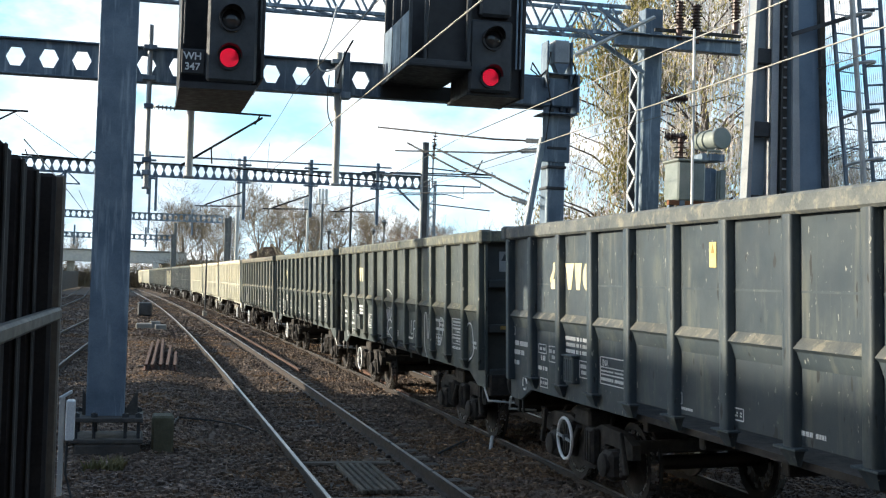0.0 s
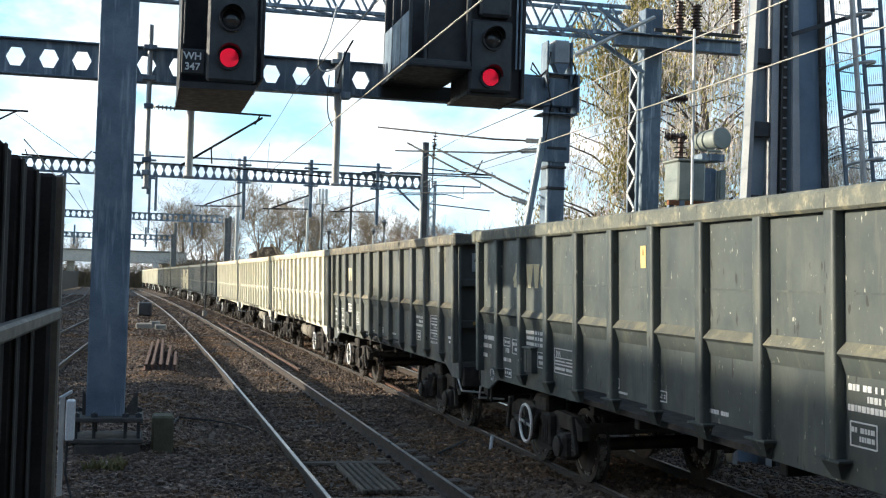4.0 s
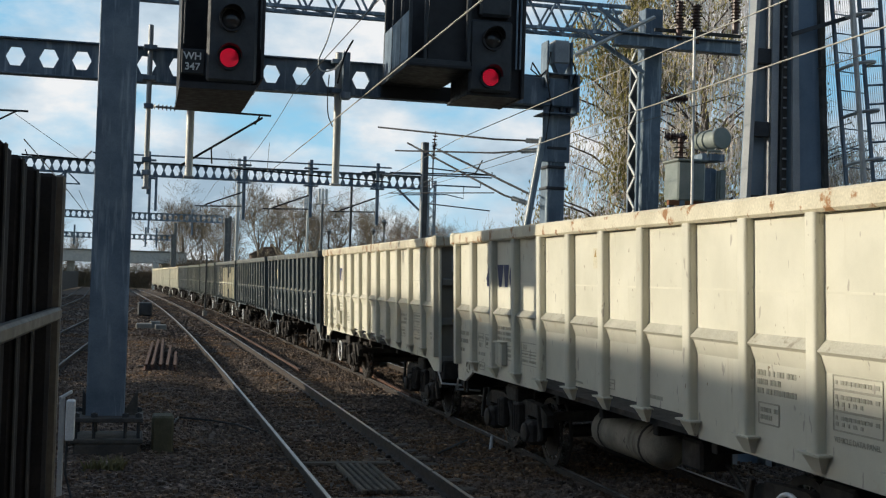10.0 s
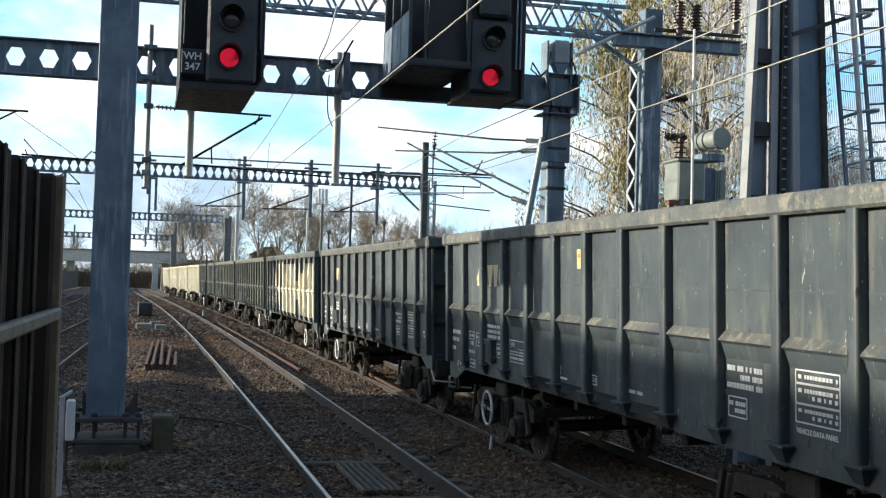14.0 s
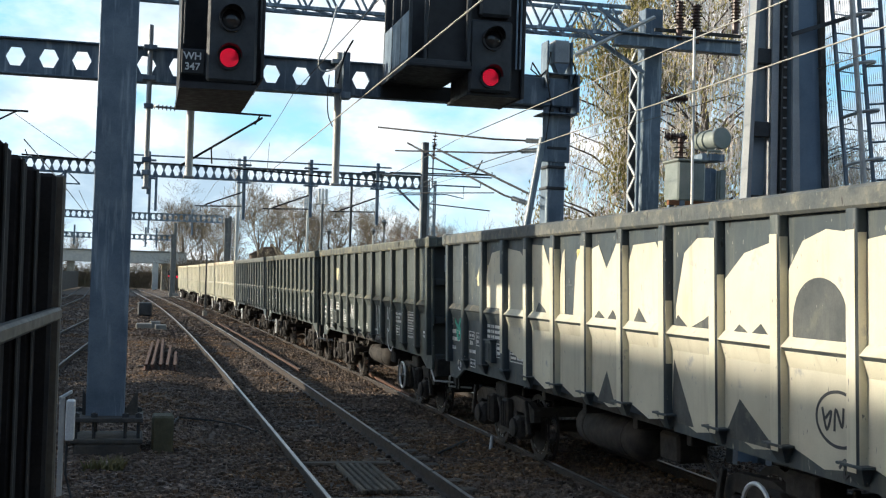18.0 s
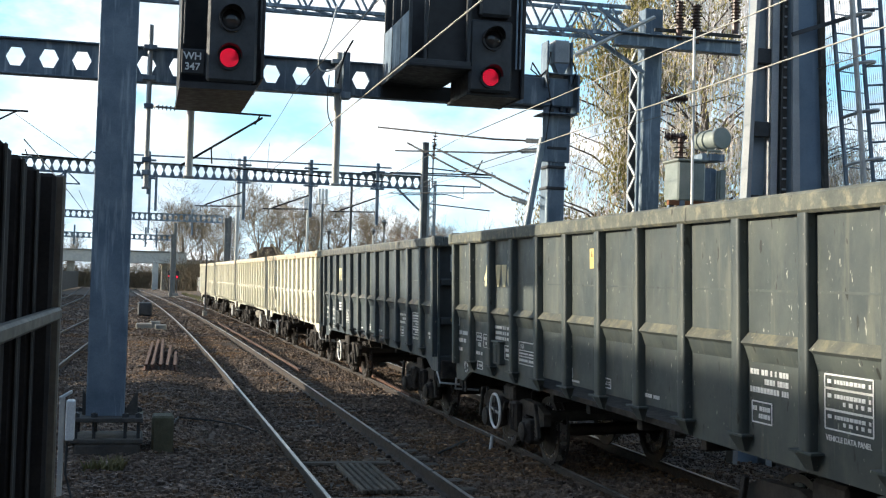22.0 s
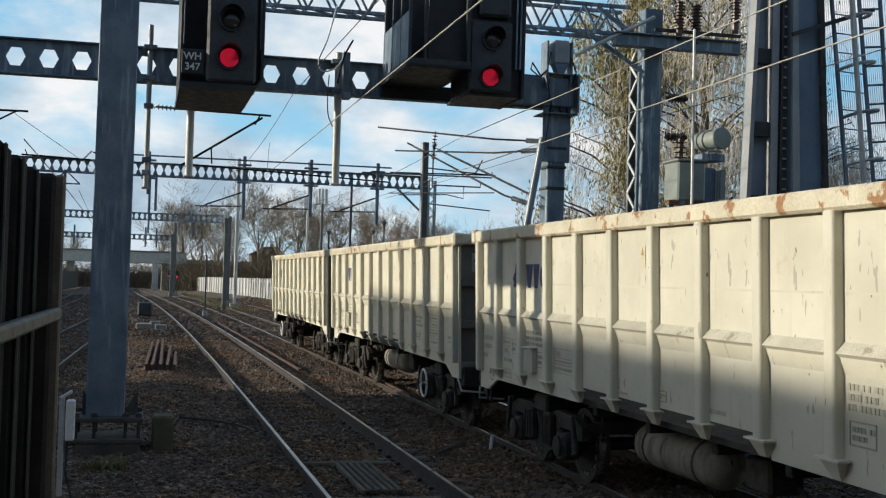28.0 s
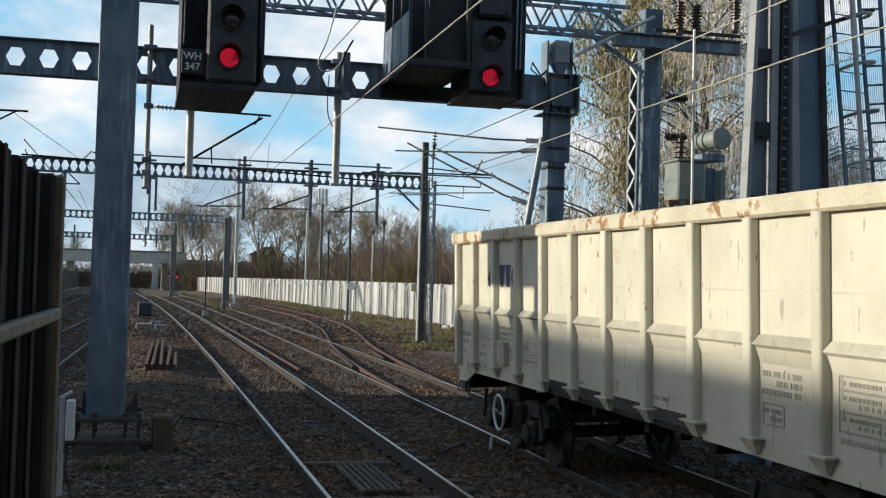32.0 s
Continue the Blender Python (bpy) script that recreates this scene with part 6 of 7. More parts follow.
for k in range(44):
    x = 10.15 + 0.036 * k
    mesh_g.tube([(x, 16.12, 0.3), (x - 1.08, 16.12, 9.9)], 0.0045, 3)
for k in range(40):
    z = 0.4 + 0.24 * k
    mesh_g.tube([(10.15 - 0.112 * z, 16.12, z), (11.72 - 0.112 * z, 16.12, z)], 0.002, 3)
part("mesh", mesh_g, M_galv_light, cg)

# ---- overhead wires ----
def wire(label, pts, r, mat=M_wire):
    g = Geo()
    g.tube(pts, r, 5)
    tagged(part("overhead_wire", g, mat), label, "wire", "overhead wires")


SUPPORTS = [-24.0, 24.5, 48.5, 90.0, 140.0, 215.0]


def run_wire(label, x, z, y0, y1, r, sag=0.0, mat=M_wire):
    def hang(y):
        for a, b in zip(SUPPORTS, SUPPORTS[1:]):
            if a <= y <= b:
                u = (y - a) / (b - a)
                return 4 * sag * u * (1 - u)
        return 0.0
    wire(label, [(x - bend(y), y, z + dip(y) - hang(y)) for y in steps((y0, y1, 2.5))], r, mat)


wire("contact wire above the near track", [(NEAR_X, 4.0, 4.91), (NEAR_X, 10.2, 4.89), (NEAR_X - bend(24.5), 24.5, 4.85)], 0.009, M_wire_pale)
run_wire("contact wire above the near track further on", NEAR_X, 4.85, 24.5, 180, 0.006)
run_wire("catenary wire above the near track", NEAR_X + 0.05, 6.16, 24.5, 180, 0.007, 0.45)
wire("catenary wire above the near track at the platform", [(NEAR_X + 0.05, 4.0, 6.02), (NEAR_X + 0.05, 15.4, 6.05), (NEAR_X + 0.05, 24.5, 6.16)], 0.008)
wire("catenary wire above the train at the platform", [(TRAIN_X, 4.0, 5.36), (TRAIN_X, 13.2, 5.39), (TRAIN_X, 24.5, 5.38)], 0.009, M_wire_pale)
wire("contact wire above the train", [(TRAIN_X, 4.0, 4.78), (TRAIN_X, 11.7, 4.76), (TRAIN_X, 24.5, 4.70)], 0.009, M_wire_pale)
run_wire("contact wire above the train further on", TRAIN_X, 4.70, 24.5, 180, 0.006)
run_wire("catenary wire above the train", TRAIN_X, 5.38, 24.5, 180, 0.007, 0.25)
run_wire("feeder wire beside the train", 9.6, 5.71, 6.0, 48, 0.008, 0.0, M_wire)
run_wire("contact wire above the far track", -2.3, 4.9, 24.5, 140, 0.012)
run_wire("catenary wire above the far track", -2.35, 5.5, 48.5, 140, 0.010, 0.25)
for y in (29, 34, 39, 44, 54, 60, 66, 72):
    wire("thin dropper between catenary and contact wire", [(NEAR_X - bend(y), y, 4.87), (NEAR_X + 0.04 - bend(y), y, 5.6)], 0.006)

# ---- cantilever arms ----
def smooth(pts, n=6):
    """A smooth line through the points."""
    pts, out = [Vector(q) for q in pts], []
    for a, b, c, d in zip([pts[0]] + pts[:-2], pts[:-1], pts[1:], pts[2:] + [pts[-1]]):
        out += [0.5 * (2 * b + (c - a) * u + (2 * a - 5 * b + 4 * c - d) * u * u + (3 * b - a - 3 * c + d) * u ** 3) for u in [k / n for k in range(n)]]
    return out + [pts[-1]]


def arm(label, tubes, ins=()):
    a = thing("cantilever_arm", label, "cantilever", "cantilever arms of the overhead line")
    for p0, p1, r in tubes:
        part("tube", Geo().tube([p0, p1], r, 7), M_arm, a)
    for p0, p1 in ins:
        p0, p1 = Vector(p0), Vector(p1)
        if (p1 - p0).length > 0.6:
            mid = p1 - (p1 - p0).normalized() * 0.5
            part("tube", Geo().tube([p0, mid], 0.022, 7), M_arm, a)
            p0 = mid
        g = Geo()
        insulator(g, p0, p1, 0.06, 6)
        part("insulator", g, M_post, a, "grey ribbed insulator")


arm("dark steel cantilever arm under the first gantry", [((0.55, 24.5, 5.68), (2.42, 24.5, 5.65), 0.022), ((2.25, 24.5, 5.6), (0.66, 24.5, 4.55), 0.024), ((1.25, 24.5, 4.92), (1.27, 24.5, 4.62), 0.016),
                                                        ((0.9, 24.5, 4.58), (4.9, 24.5, 4.42), 0.016), ((2.2, 24.5, 5.65), (2.1, 24.5, 5.45), 0.016)], [((0.08, 24.4, 5.68), (0.55, 24.5, 5.68))])
arm("dark steel cantilever arm on the gantry column", [((5.68, 30.0, 6.26), (7.55, 25.9, 5.62), 0.022), ((6.14, 30.0, 5.69), (7.5, 25.8, 5.30), 0.020), ((7.25, 30.0, 5.78), (8.0, 24.5, 4.30), 0.026),
                                                     ((6.45, 30.0, 5.9), (7.6, 25.2, 4.32), 0.024), ((7.42, 27.0, 4.89), (7.6, 27.0, 5.25), 0.016), ((6.3, 27.0, 5.0), (7.9, 27.0, 4.9), 0.016), ((6.0, 30, 4.6), (7.9, 27, 4.5), 0.014)],
    [((7.55, 25.9, 5.62), (8.2, 24.5, 5.46)), ((7.5, 25.8, 5.30), (8.1, 24.5, 5.26)), ((7.6, 25.2, 4.32), (7.9, 24.5, 4.12))])
arm("dark registration arm under the second gantry", [((-4.62, 48.3, 6.76), (-2.1, 48.3, 6.68), 0.035), ((-4.4, 48.3, 6.74), (-4.5, 48.3, 6.95), 0.02)], [((-2.35, 48.3, 6.70), (-2.05, 48.2, 7.02))])
arm("dark cantilever arm beyond the near mast", [((-4.4, 24.5, 5.42), (-2.25, 24.5, 5.45), 0.022), ((-2.45, 24.5, 5.45), (-3.4, 24.5, 4.9), 0.018), ((-2.5, 24.6, 5.4), (-1.3, 30, 4.9), 0.006)])
for x in (3.74, 6.40, 9.10):
    arm("dark cantilever arm under the second gantry", [((x - 1.85, 48.3, 5.08), (x, 48.3, 5.14), 0.025), ((x - 1.45, 48.3, 5.14), (x, 48.3, 5.70), 0.03), ((x - 1.6, 48.3, 5.08), (x - 1.62, 48.3, 4.85), 0.016)], [((x - 0.42, 48.3, 5.12), (x - 0.08, 48.3, 5.14))])
arm("dark cantilever arm on the slim catenary post", [((9.7, 48.4, 6.8), (14.2, 48.4, 6.9), 0.03), ((11.2, 48.4, 5.6), (14.0, 48.4, 5.4), 0.025)])

# Loose cable loops on the first gantry
wire("loose grey cable looped over the gantry", smooth([(3.62, 24.0, 7.9), (3.45, 24.0, 7.2), (3.28, 24.0, 6.75), (3.36, 24.0, 6.55), (3.62, 24.0, 6.62), (3.78, 24.0, 6.85), (3.80, 24.0, 7.0)]), 0.016, M_galv_light)
wire("thin hanging cable under the gantry", smooth([(3.52, 24.1, 6.5), (3.50, 24.1, 6.1), (3.52, 24.1, 5.7), (3.62, 24.1, 5.45)]), 0.012)
wire("black cable clipped to the bracket", smooth([(3.95, 23.9, 7.2), (3.80, 23.9, 6.9), (3.72, 23.9, 6.6), (3.66, 23.9, 6.3)]), 0.02, M_hose)


# ---- far bridge, fence, house ----
br = thing("road_bridge", "pale concrete road bridge over the tracks", "bridge")
part("deck", Geo().box((-7.9, 216.0, 4.98), (30.6, 3.0, 2.0), 0.1), M_galv_light, br)
part("parapet", Geo().box((-7.9, 214.4, 6.05), (30.6, 0.3, 0.25), 0.05), M_concrete, br)
part("pier", Geo().box((2.15, 214.0, 1.4), (1.0, 1.6, 6.0), 0.05), M_galv_light, br, "white painted pier")
part("abutment", Geo().box((5.4, 217.5, 1.6), (4.4, 3.0, 5.2), 0.1), M_concrete, br)
part("pier", Geo().box((-12.0, 216.0, 1.6), (1.2, 1.6, 6.4), 0.05), M_concrete, br)
part("approach_wall", Geo().box((14.0, 216.5, 4.5), (13.0, 0.5, 0.75), 0.03), M_concrete, br)
part("approach_bank", Geo().box((14.0, 217.4, 1.7), (13.0, 1.2, 5.0), 0.03), M_hedge, br)
wf = thing("steel_fence", "white-grey corrugated steel fence along the siding", "fence")
FENCE = [(8.9, 200.0), (12.9, 150.0), (13.6, 120.0), (14.2, 95.0), (15.2, 83.0), (15.7, 68.0), (15.95, 56.0), (16.0, 44.0)]
front, rear = [], []
for k in range(6):
    a = -0.6 + 0.2 * k
    front += [(a, 0.0), (a + 0.05, 0.05), (a + 0.15, 0.05)]
    rear += [(a, -0.012), (a + 0.05, 0.038), (a + 0.15, 0.038)]
PANEL = Geo().prism(front + [(0.6, 0.0), (0.6, -0.012)] + rear[::-1], (0, 0, 0), (1, 0, 0), (0, 1, 0), 2.25)
PANEL = PANEL.mesh("panel")
FSTRIP = Geo().box((0, 0, 0.95), (0.06, 0.04, 1.9), 0.01).mesh("support")
FDISC = Geo().lathe((0, 0, 0), (-0.3, -1, 0), [(0, 0.15), (0.04, 0.15), (0.05, 0.02)], 12).mesh("reflector")
POST_W = Geo().box((0, 0, 1.05), (0.1, 0.12, 2.5), 0.015).mesh("fence_post")
for (xa, ya), (xb, yb) in zip(FENCE, FENCE[1:]):
    L = math.hypot(xb - xa, yb - ya)
    n = round(L / 1.2)
    for i in range(n):
        u = (i + 0.5) / n
        x, y = xa + (xb - xa) * u, ya + (yb - ya) * u
        rot = math.atan2(yb - ya, xb - xa)
        zz = ground_z(x, y) - 0.05 + 0.03 * random.random()
        part("panel", PANEL, M_fence_white, wf, at=Matrix.Translation((x, y, zz)) @ Matrix.Rotation(rot, 4, "Z") @ Matrix.Rotation(random.uniform(-0.02, 0.02), 4, "X"))
        if i % 3 == 1 and y < 150:
            nx, ny = (yb - ya) / L, -(xb - xa) / L
            sg = -1 if nx > 0 else 1
            part("support", FSTRIP, M_steel_dark, wf, at=Matrix.Translation((x + sg * nx * 0.09, y + sg * ny * 0.09, zz)) @ Matrix.Rotation(rot, 4, "Z"))
            part("reflector", FDISC, M_white, wf, at=Matrix.Translation((x + sg * nx * 0.14, y + sg * ny * 0.14 - 0.05, zz + 1.95)))
        if i % 2 == 0:
            part("fence_post", POST_W, M_post, wf, at=Matrix.Translation((xa + (xb - xa) * i / n - 0.12, ya + (yb - ya) * i / n, zz)) @ Matrix.Rotation(rot, 4, "Z"))
ho = thing("house", "low brick house with a brown tiled roof behind the fence", "house")
part("wall", Geo().box((20.5, 208.0, 3.9), (5.4, 5.0, 4.2), 0.05), M_brick, ho)
part("roof", Geo().prism([(-3.1, 0), (3.1, 0), (1.4, 1.45), (-0.4, 1.45)], (20.5, 210.8, 5.95), (1, 0, 0), (0, 0, 1), 5.6), M_roof, ho)
part("chimney", Geo().box((21.4, 208.0, 7.3), (0.6, 0.6, 1.2), 0.05), M_brick, ho)

far_sig = thing("far_signal", "small distant signal post with a red light", "signal")
part("post", Geo().box((4.9, 180.0, 1.2), (0.14, 0.14, 3.2), 0.01), M_steel_dark, far_sig)
part("head", Geo().box((4.9, 179.9, 2.2), (0.5, 0.2, 1.1), 0.03), M_black, far_sig)
part("post", Geo().box((3.75, 180.0, 1.2), (0.14, 0.14, 3.2), 0.01), M_steel_dark, far_sig)
part("head", Geo().box((3.75, 179.9, 2.2), (0.45, 0.2, 1.0), 0.03), M_black, far_sig)
part("lens", Geo().lathe((3.75, 179.78, 2.0), (0, -1, 0), [(0, 0.11), (0.04, 0.09), (0.05, 0.02)], 14), M_red_lamp, far_sig, "small red light")
part("lens", Geo().lathe((4.9, 179.78, 1.9), (0, -1, 0), [(0, 0.16), (0.04, 0.12), (0.05, 0.02)], 14), M_red_lamp, far_sig, "small red light")

# ---- small lineside things ----
pile = thing("rail_offcuts", "stack of rusty rail offcuts on the ballast", "rail stack")
for x0, x1, y1, z1 in ((0.16, 0.40, 40.3, 0.16), (0.31, 0.59, 41.3, 0.20), (0.51, 0.74, 41.4, 0.20), (0.67, 0.93, 38.4, 0.18), (0.85, 1.01, 35.5, 0.16)):
    g = Geo()
    sweep(g, RAIL_PROFILE, [(x0, 30.5, 0.15), (x0 * 0.5 + x1 * 0.5, (30.5 + y1) / 2, 0.15), (x1, y1, z1)])
    part("offcut", g, M_offcut, pile)
for y in (32.0, 38.0):
    part("bearer", Geo().box((0.5, y, -0.06), (1.1, 0.2, 0.14), 0.02), M_wood, pile)
tagged(part("point_machine", Geo().box((0.2, 70.0, 0.35), (0.8, 1.2, 0.75), 0.08), M_steel_dark), "dark metal points machine box", "box")
for x, y, s in ((0.15, 54.0, (0.7, 0.9, 0.3)), (0.62, 54.6, (0.45, 0.6, 0.45)), (0.85, 53.6, (0.5, 0.5, 0.25))):
    tagged(part("trough_slab", Geo().box((x, y, 0.05), s, 0.04), M_concrete), "pale concrete trough lid lying beside the track", "concrete lid", "loose trough lids")
disc = thing("ground_sign", "round white disc on a short post by the fence", "sign")
part("post", Geo().box((12.15, 71.5, 0.9), (0.12, 0.12, 2.0), 0.01), M_galv_light, disc)
part("disc", Geo().lathe((12.15, 71.4, 1.95), (0, -1, 0), [(0, 0.26), (0.03, 0.26), (0.03, 0.02)], 20), M_white, disc)
bx = thing("junction_box", "small pale box on a thin post by the fence", "box")
part("post", Geo().box((12.85, 56.6, 0.9), (0.07, 0.07, 2.0), 0.01), M_wood, bx)
part("box", Geo().box((12.7, 56.5, 2.05), (0.42, 0.2, 0.36), 0.03), surface("straw_paint", (0.45, 0.40, 0.24), (0.55, 0.5, 0.32), 0.6), bx)
rub = random.Random(4)
for i in range(9):
    x, y = 15.1 + rub.uniform(-0.5, 0.4), 55 + rub.uniform(-2, 6)
    tagged(part("litter", Geo().box((x, y, ground_z(x, y) + 0.1), (rub.uniform(0.15, 0.4), rub.uniform(0.15, 0.4), rub.uniform(0.12, 0.35)), 0.05, Matrix.Rotation(rub.uniform(0, 3), 3, "Z")), M_white), "pale scrap of litter by the fence", "litter", "litter by the fence")

# ---- vegetation ----
def branch(g, p, d, length, r, depth, rng, spread=0.55, droop=0.0, tips=None, sides=4):
    n = 3
    pts, radii, q, dd = [p.copy()], [r], p.copy(), d.copy()
    for k in range(n):
        dd = (dd + Vector((rng.gauss(0, 0.14), rng.gauss(0, 0.14), rng.gauss(0, 0.1) - droop))).normalized()
        q = q + dd * (length / n)
        pts.append(q.copy())
        radii.append(r * (1 - 0.55 * (k + 1) / n))
    g.tube(pts, r, sides if depth > 1 else 3, False, radii)
    if depth == 0:
        if tips is not None:
            tips += pts[1:]
        return
    for k in range(rng.randint(3, 4)):
        u = rng.uniform(0.35, 1.0)
        i = min(int(u * n), n - 1)
        base = pts[i].lerp(pts[i + 1], u * n - i)
        side = Vector((rng.gauss(0, 1), rng.gauss(0, 1), rng.gauss(0.15, 0.6))).normalized()
        branch(g, base, (dd * (1 - spread) + side * spread).normalized(), length * rng.uniform(0.55, 0.8), radii[i] * 0.55, depth - 1, rng, spread, droop * 1.6, tips, sides)


def twig_tree(g, p, d, length, r, depth, rng, lean):
    n = 3 if depth > 1 else 2
    pts, radii, q, dd = [p.copy()], [r], p.copy(), d.copy()
    for k in range(n):
        dd = (dd + Vector((rng.gauss(0, 0.13), rng.gauss(0, 0.13), rng.gauss(0.04, 0.08)))).normalized()
        q = q + dd * (length / n)
        pts.append(q.copy())
        radii.append(r * (1 - 0.5 * (k + 1) / n))
    g.tube(pts, r, 5 if depth > 2 else 3, False, radii)
    if depth == 0:
        return
    for k in range(rng.randint(3, 4) if depth > 2 else rng.randint(5, 6)):
        u = rng.uniform(0.25, 1.0)
        i = min(int(u * n), n - 1)
        base = pts[i].lerp(pts[i + 1], u * n - i)
        side = Vector((rng.gauss(0, 1), rng.gauss(0, 1), rng.gauss(0.3, 0.5))).normalized()
        twig_tree(g, base, (dd * 0.55 + side * 0.5).normalized(), length * rng.uniform(0.5, 0.72), max(radii[i] * 0.5, 0.009), depth - 1, rng, lean)


def bare_tree_mesh(seed, height, lean=0.45):
    rng = random.Random(seed)
    tk, cr = Geo(), Geo()
    h = height * 0.25
    tk.tube([(0, 0, -0.3), (0.05, 0, h * 0.5), (0.0, 0.1, h), (0.1, 0.05, height * 0.6)], 0.2, 7, True, [height * 0.02, height * 0.016, height * 0.013, height * 0.005])
    for k in range(7):
        z = h * rng.uniform(0.3, 1.8)
        a = rng.uniform(0, 6.28)
        twig_tree(cr, Vector((0, 0, z)), Vector((math.cos(a) * lean, math.sin(a) * lean, 1)).normalized(), height * 0.42, height * 0.007, 4, rng, lean)
    for k in range(60):
        a, q, z = rng.uniform(0, 6.28), rng.uniform(0.0, lean) * height * 0.35, height * rng.uniform(0.3, 0.9)
        b = Vector((math.cos(a) * q * (1 + z / height), math.sin(a) * q * (1 + z / height), z))
        for m in range(5):
            e = Vector((rng.gauss(0, 0.5), rng.gauss(0, 0.5), rng.uniform(0.2, 1.0))) * height * 0.09
            cr.tube([b, b + e * 0.6 + Vector((rng.gauss(0, 0.1), rng.gauss(0, 0.1), 0)), b + e], 0.01, 3, False, [0.018, 0.012, 0.006])
    return tk.mesh("trunk"), cr.mesh("crown")


TREES = [bare_tree_mesh(sd, 10.0, l) for sd, l in ((1, 0.30), (2, 0.45), (3, 0.22))]


def far_tree(x, y, h, k, turn, wide):
    t = thing("bare_tree", "bare brown winter tree behind the tracks", "tree", "winter trees in the distance", at=Matrix.Translation((x, y, ground_z(x, y) - 0.1)) @ Matrix.Rotation(turn, 4, "Z"))
    t.scale = (h / 10 * wide, h / 10 * wide, h / 10)
    part("trunk", TREES[k][0], M_bark, t)
    part("crown", TREES[k][1], M_bark_far, t)


rt = random.Random(21)
for x, y, h in ((3.5, 232, 13), (7, 225, 14), (10.5, 228, 15), (13, 218, 13), (14.5, 200, 12), (18, 196, 13.5), (20.5, 188, 13), (22.5, 180, 12.5), (25, 182, 12), (27.5, 175, 11), (29.5, 165, 9), (31, 168, 9.5),
                (32.5, 155, 8), (31.5, 140, 6.5), (34.5, 142, 6), (36, 130, 5), (33, 122, 5.5), (38, 138, 5), (-14, 262, 10), (-20, 255, 11), (-8, 266, 9), (41, 125, 4.5), (45, 128, 4.5)):
    far_tree(x, y, h * rt.uniform(0.95, 1.18), rt.randrange(3), rt.uniform(0, 6), rt.uniform(0.85, 1.2))
for x, y, h in ((38.6, 60, 10.5),):
    far_tree(x, y, h, rt.randrange(3), rt.uniform(0, 6), 1.0)


def scrub(name, label, spots, mat, size, n, seed):
    """Tangled bushes: many short curved twigs from the ground."""
    rng = random.Random(seed)
    g = Geo()
    for x, y, r, h in spots:
        z = ground_z(x, y)
        for k in range(n):
            a, q = rng.uniform(0, 6.28), r * math.sqrt(rng.random())
            px, py = x + math.cos(a) * q, y + math.sin(a) * q
            hh = h * rng.uniform(0.5, 1.0) * (1 - 0.5 * (q / r) ** 2)
            ex, ey = rng.gauss(0, 0.35) * hh, rng.gauss(0, 0.35) * hh
            g.tube([(px, py, z - 0.1), (px + ex * 0.3, py + ey * 0.3, z + hh * 0.6), (px + ex, py + ey, z + hh)], size, 3, False, [size, size * 0.7, size * 0.3])
            for m in range(3):
                u = rng.uniform(0.4, 0.95)
                bx_, by_, bz_ = px + ex * u, py + ey * u, z + hh * u
                g.tube([(bx_, by_, bz_), (bx_ + rng.gauss(0, 0.3) * hh * 0.6, by_ + rng.gauss(0, 0.3) * hh * 0.6, bz_ + rng.uniform(0.1, 0.4) * hh)], size * 0.5, 3, False, [size * 0.5, size * 0.2])
    tagged(part(name, g, mat), label, "bushes", kind="stuff")


scrub("winter_scrub", "tangled brown winter scrub behind the white fence", [(17.5 + 1.2 * i + rt.uniform(-1, 1), 118 - 3.5 * i + rt.uniform(-4, 4), 3.2, rt.uniform(3.2, 5.8)) for i in range(19)], M_hedge, 0.03, 170, 3)
scrub("russet_scrub", "tangled red-brown winter thicket behind the white fence", [(20 + 1.6 * i + rt.uniform(-1, 1), 126 - 3.0 * i + rt.uniform(-4, 4), 3.2, rt.uniform(4.5, 7.0)) for i in range(14)], M_russet, 0.03, 170, 13)
scrub("olive_bush", "olive-yellow bush behind the white fence", [(21.2, 99, 1.5, 3.6), (22.4, 97, 1.3, 3.0), (20.3, 101, 1.0, 2.6)], M_olive, 0.035, 420, 14)
scrub("far_hedge", "brown hedge bank beyond the tracks", [(6.5 + 1.6 * i, 208 - 2.6 * i, 2.6, rt.uniform(5.0, 7.0)) for i in range(18)], M_hedge, 0.05, 170, 4)
scrub("bank_growth", "bare undergrowth below the far bridge", [(-30 + 2.4 * i, 236, 2.6, rt.uniform(5.0, 7.5)) for i in range(17)], M_hedge, 0.05, 150, 8)


def grass_patch(label, x0, x1, y0, y1, n, h, seed):
    rng = random.Random(seed)
    v, f = [], []
    for k in range(n):
        x, y = rng.uniform(x0, x1), rng.uniform(y0, y1)
        if noise.noise((x * 0.8, y * 0.35, 3.0)) < -0.05 or abs(x - siding_x(y)) < 1.9 or (40 < y < 62 and x < siding_x(y)):
            continue
        z, a, hh = ground_z(x, y), rng.uniform(0, 6.28), h * rng.uniform(0.4, 1.1)
        dx, dy = math.cos(a) * 0.028, math.sin(a) * 0.028
        o = len(v)
        ex, ey = rng.gauss(0, 0.4) * hh, rng.gauss(0, 0.4) * hh
        v += [(x - dx, y - dy, z - 0.02), (x + dx, y + dy, z - 0.02), (x + ex, y + ey, z + hh)]
        f.append((o, o + 1, o + 2))
    g = Geo()
    g.v, g.f, g.smooth = v, f, [False] * len(f)
    tagged(part("grass", g, M_grass), label, "grass", kind="stuff")


grass_patch("rough winter grass between siding and fence", 8.6, 16.2, 42, 120, 80000, 0.15, 1)
grass_patch("rough dry grass beside the far tracks", 5.2, 9.5, 85, 170, 8000, 0.35, 2)
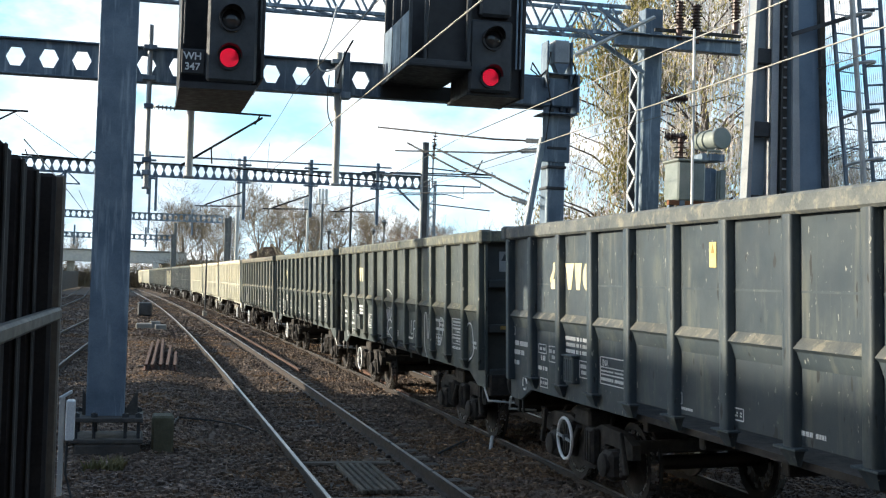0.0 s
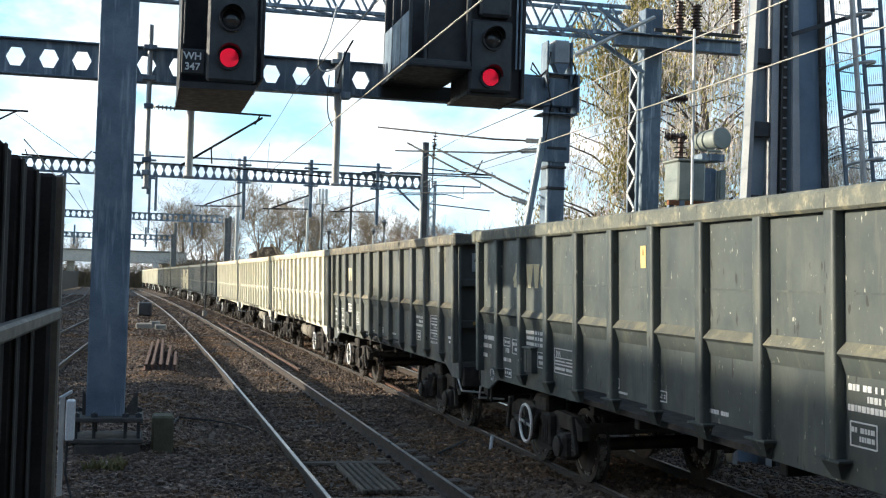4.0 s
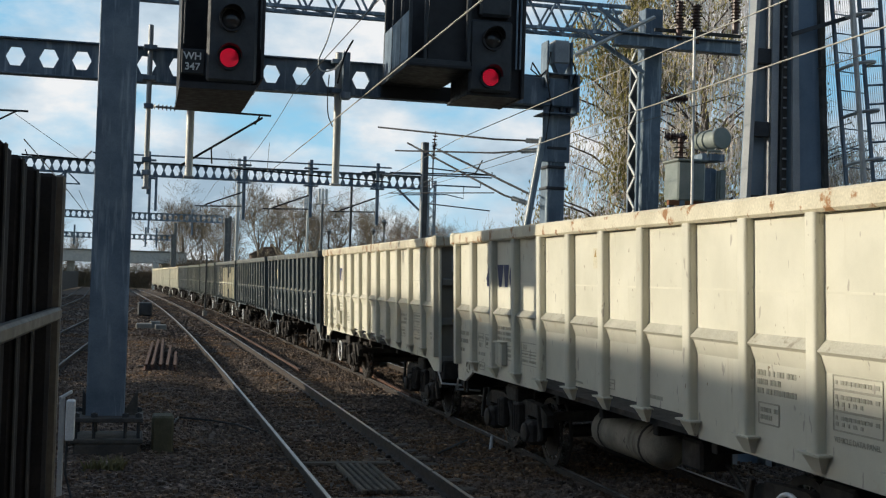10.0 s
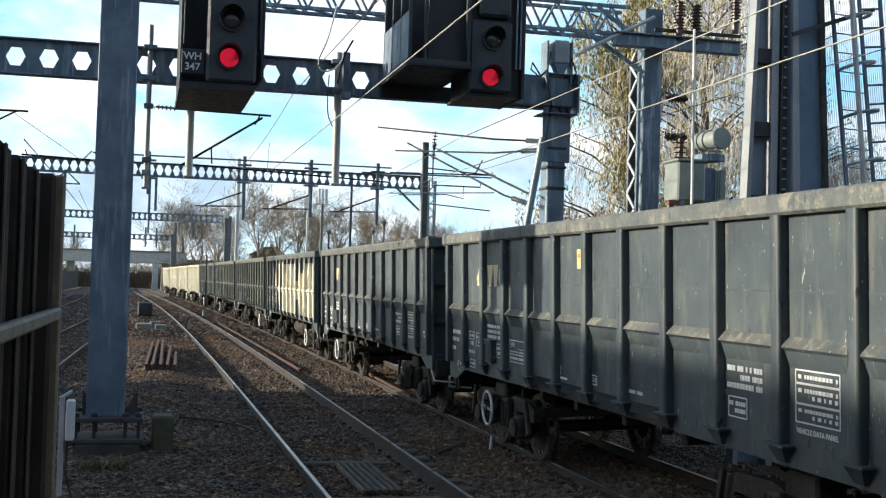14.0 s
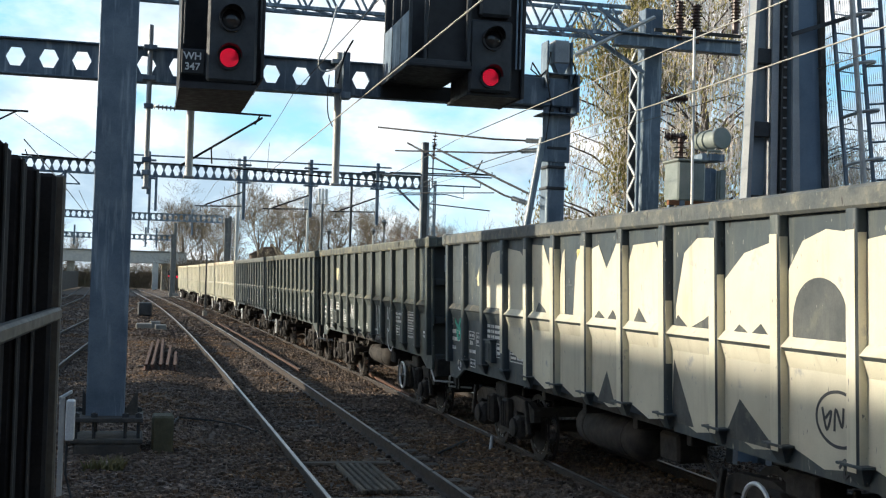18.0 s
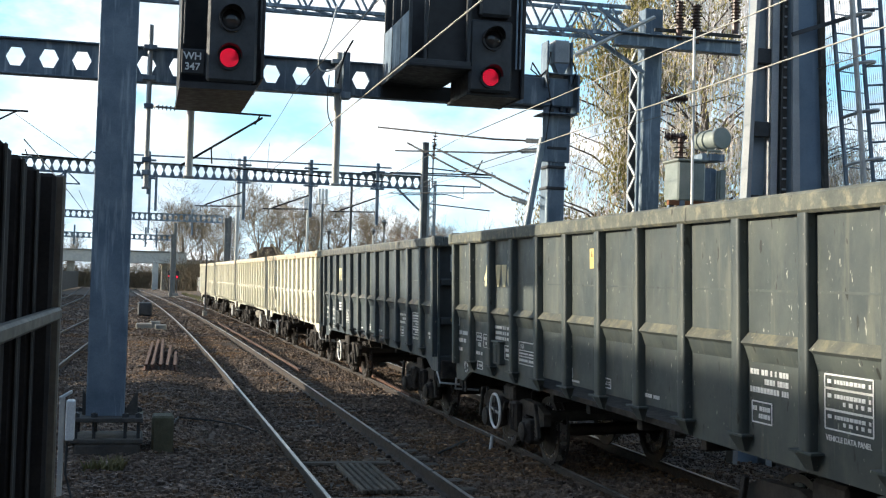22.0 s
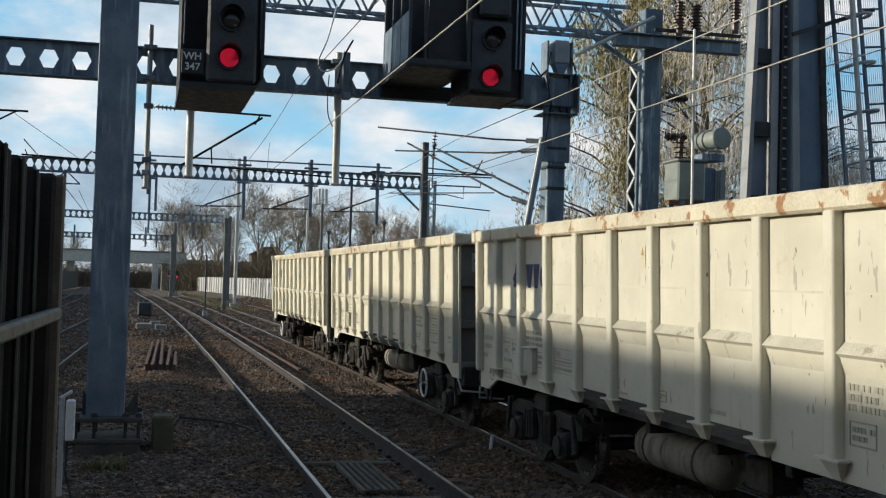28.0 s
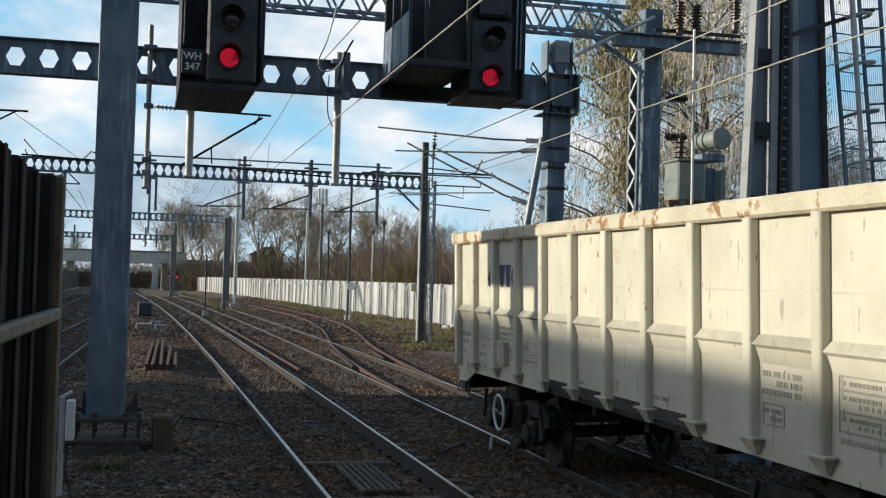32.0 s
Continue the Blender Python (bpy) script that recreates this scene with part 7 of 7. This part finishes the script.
grass_patch("small tuft of green grass by the mast", -0.72, -0.15, 15.2, 16.2, 700, 0.16, 3)


def birch(x, y, height, seed, leaves):
    rng = random.Random(seed)
    t = thing("birch_tree", "weeping birch with thin twigs and last yellow leaves", "tree", "birches behind the line")
    z0 = ground_z(x, y)
    tk, cr, lf, bo, tips = Geo(), Geo(), Geo(), Geo(), []
    tk.tube([(x, y, z0 - 0.3), (x + 0.1, y, z0 + height * 0.3), (x - 0.1, y + 0.1, z0 + height * 0.65), (x, y, z0 + height)], 0.2, 8, True, [0.22, 0.17, 0.10, 0.02])
    for k in range(46):
        u = rng.uniform(0.12, 0.98)
        a = rng.uniform(0, 6.28)
        ln = (1.0 - 0.55 * u) * height * 0.26
        p = Vector((x, y, z0 + height * u))
        d = Vector((math.cos(a), math.sin(a), 0.75)).normalized()
        q1, q2 = p + d * ln * 0.6, p + d * ln + Vector((math.cos(a), math.sin(a), -0.15)) * ln * 0.25
        bo.tube([p, q1, q2], 0.04, 5, False, [0.055 * (1.3 - u), 0.034, 0.017])
        for m in range(34 if u < 0.45 else 24):
            v = rng.uniform(0.25, 1.0)
            b = (p.lerp(q1, v / 0.6) if v < 0.6 else q1.lerp(q2, (v - 0.6) / 0.4)) + Vector((rng.gauss(0, 0.22), rng.gauss(0, 0.22), rng.gauss(0, 0.12)))
            dl = rng.uniform(0.7, 2.3)
            sx, sy = rng.gauss(0, 0.18), rng.gauss(0, 0.18)
            pts = [b, b + Vector((sx * 1.5, sy * 1.5, -dl * 0.25)), b + Vector((sx * 2.2, sy * 2.2, -dl * 0.65)), b + Vector((sx * 2.4, sy * 2.4, -dl))]
            cr.tube(pts, 0.01, 3, False, [0.010, 0.008, 0.006, 0.004])
            for e in range(3):
                w_ = rng.uniform(0.2, 0.9)
                c = pts[1].lerp(pts[3], w_)
                cr.tube([c, c + Vector((rng.gauss(0, 0.16), rng.gauss(0, 0.16), -rng.uniform(0.15, 0.5)))], 0.005, 3, False, [0.006, 0.003])
            tips += pts[1:]
    for k in range(leaves):
        b = rng.choice(tips)
        if noise.noise((b.x * 0.5, b.y * 0.5, b.z * 0.25)) < -0.06:
            continue
        c = b + Vector((rng.gauss(0, 0.12), rng.gauss(0, 0.12), rng.gauss(0, 0.2)))
        u_ = Vector((rng.gauss(0, 1), rng.gauss(0, 1), rng.gauss(0, 0.3))).normalized() * rng.uniform(0.02, 0.035)
        w_ = Vector((rng.gauss(0, 0.35), rng.gauss(0, 0.35), -1)).normalized() * rng.uniform(0.05, 0.10)
        lf.add([c - u_, c - w_, c + u_, c + w_], [(0, 1, 2, 3)])
    part("trunk", tk, M_bark, t)
    tagged(part("bough", bo, M_bough, t), kind="stuff")
    tagged(part("crown", cr, M_birch, t), kind="stuff")
    tagged(part("foliage", lf, M_leaf, t), kind="stuff")


birch(15.6, 37.5, 13.0, 7, 50000)
birch(18.3, 38.0, 14.5, 8, 15000)
birch(17.0, 34.5, 12.5, 9, 7000)
birch(21.5, 38.0, 13.0, 10, 7000)

# ---- sky with clouds, far behind everything ----
def cloud_sky():
    m = bpy.data.materials.new("cloud_layer")
    m.use_nodes = True
    nt = m.node_tree
    nt.nodes.clear()
    out = nt.nodes.new("ShaderNodeOutputMaterial")
    tc = nt.nodes.new("ShaderNodeTexCoord")
    a = noise_tex(nt, tc.outputs["Object"], 0.0013, 7, 0.56, (1.0, 1.0, 2.2))
    shade = noise_tex(nt, tc.outputs["Object"], 0.0021, 6, 0.55, (1.0, 1.0, 2.0))
    sep = nt.nodes.new("ShaderNodeSeparateXYZ")
    nt.links.new(tc.outputs["Object"], sep.inputs[0])
    hz = nt.nodes.new("ShaderNodeMapRange")
    hz.inputs["From Max"].default_value = 1000.0
    nt.links.new(sep.outputs["Z"], hz.inputs["Value"])
    blue = ramp(nt, hz.outputs[0], [(0.0, (0.58, 0.80, 0.93)), (0.35, (0.36, 0.70, 0.93)), (1.0, (0.19, 0.54, 0.86))])
    cloud = ramp(nt, shade, [(0.34, (0.40, 0.53, 0.65)), (0.48, (0.66, 0.78, 0.88)), (0.60, (1.0, 1.0, 1.0))])
    fac = ramp(nt, a, [(0.42, (0, 0, 0)), (0.56, (0.95, 0.95, 0.95))])
    col = mix(nt, fac, blue, cloud)
    em = nt.nodes.new("ShaderNodeEmission")
    nt.links.new(col, em.inputs["Color"])
    em.inputs["Strength"].default_value = 0.87
    nt.links.new(em.outputs[0], out.inputs["Surface"])
    g = Geo()
    R, vs, fs = 3600.0, [], []
    n, k = 24, 8
    for i in range(n + 1):
        az = radians(-40 + 105 * i / n)
        for j in range(k + 1):
            el = radians(-1 + 30 * j / k)
            vs.append((R * math.sin(az) * math.cos(el), R * math.cos(az) * math.cos(el), R * math.sin(el)))
    for i in range(n):
        fs += [(i * (k + 1) + j, (i + 1) * (k + 1) + j, (i + 1) * (k + 1) + j + 1, i * (k + 1) + j + 1) for j in range(k)]
    g.add(vs, fs, True)
    tagged(part("sky_backdrop", g, m), "pale blue sky with soft white and grey clouds", "sky", kind="structure")


cloud_sky()

motions()
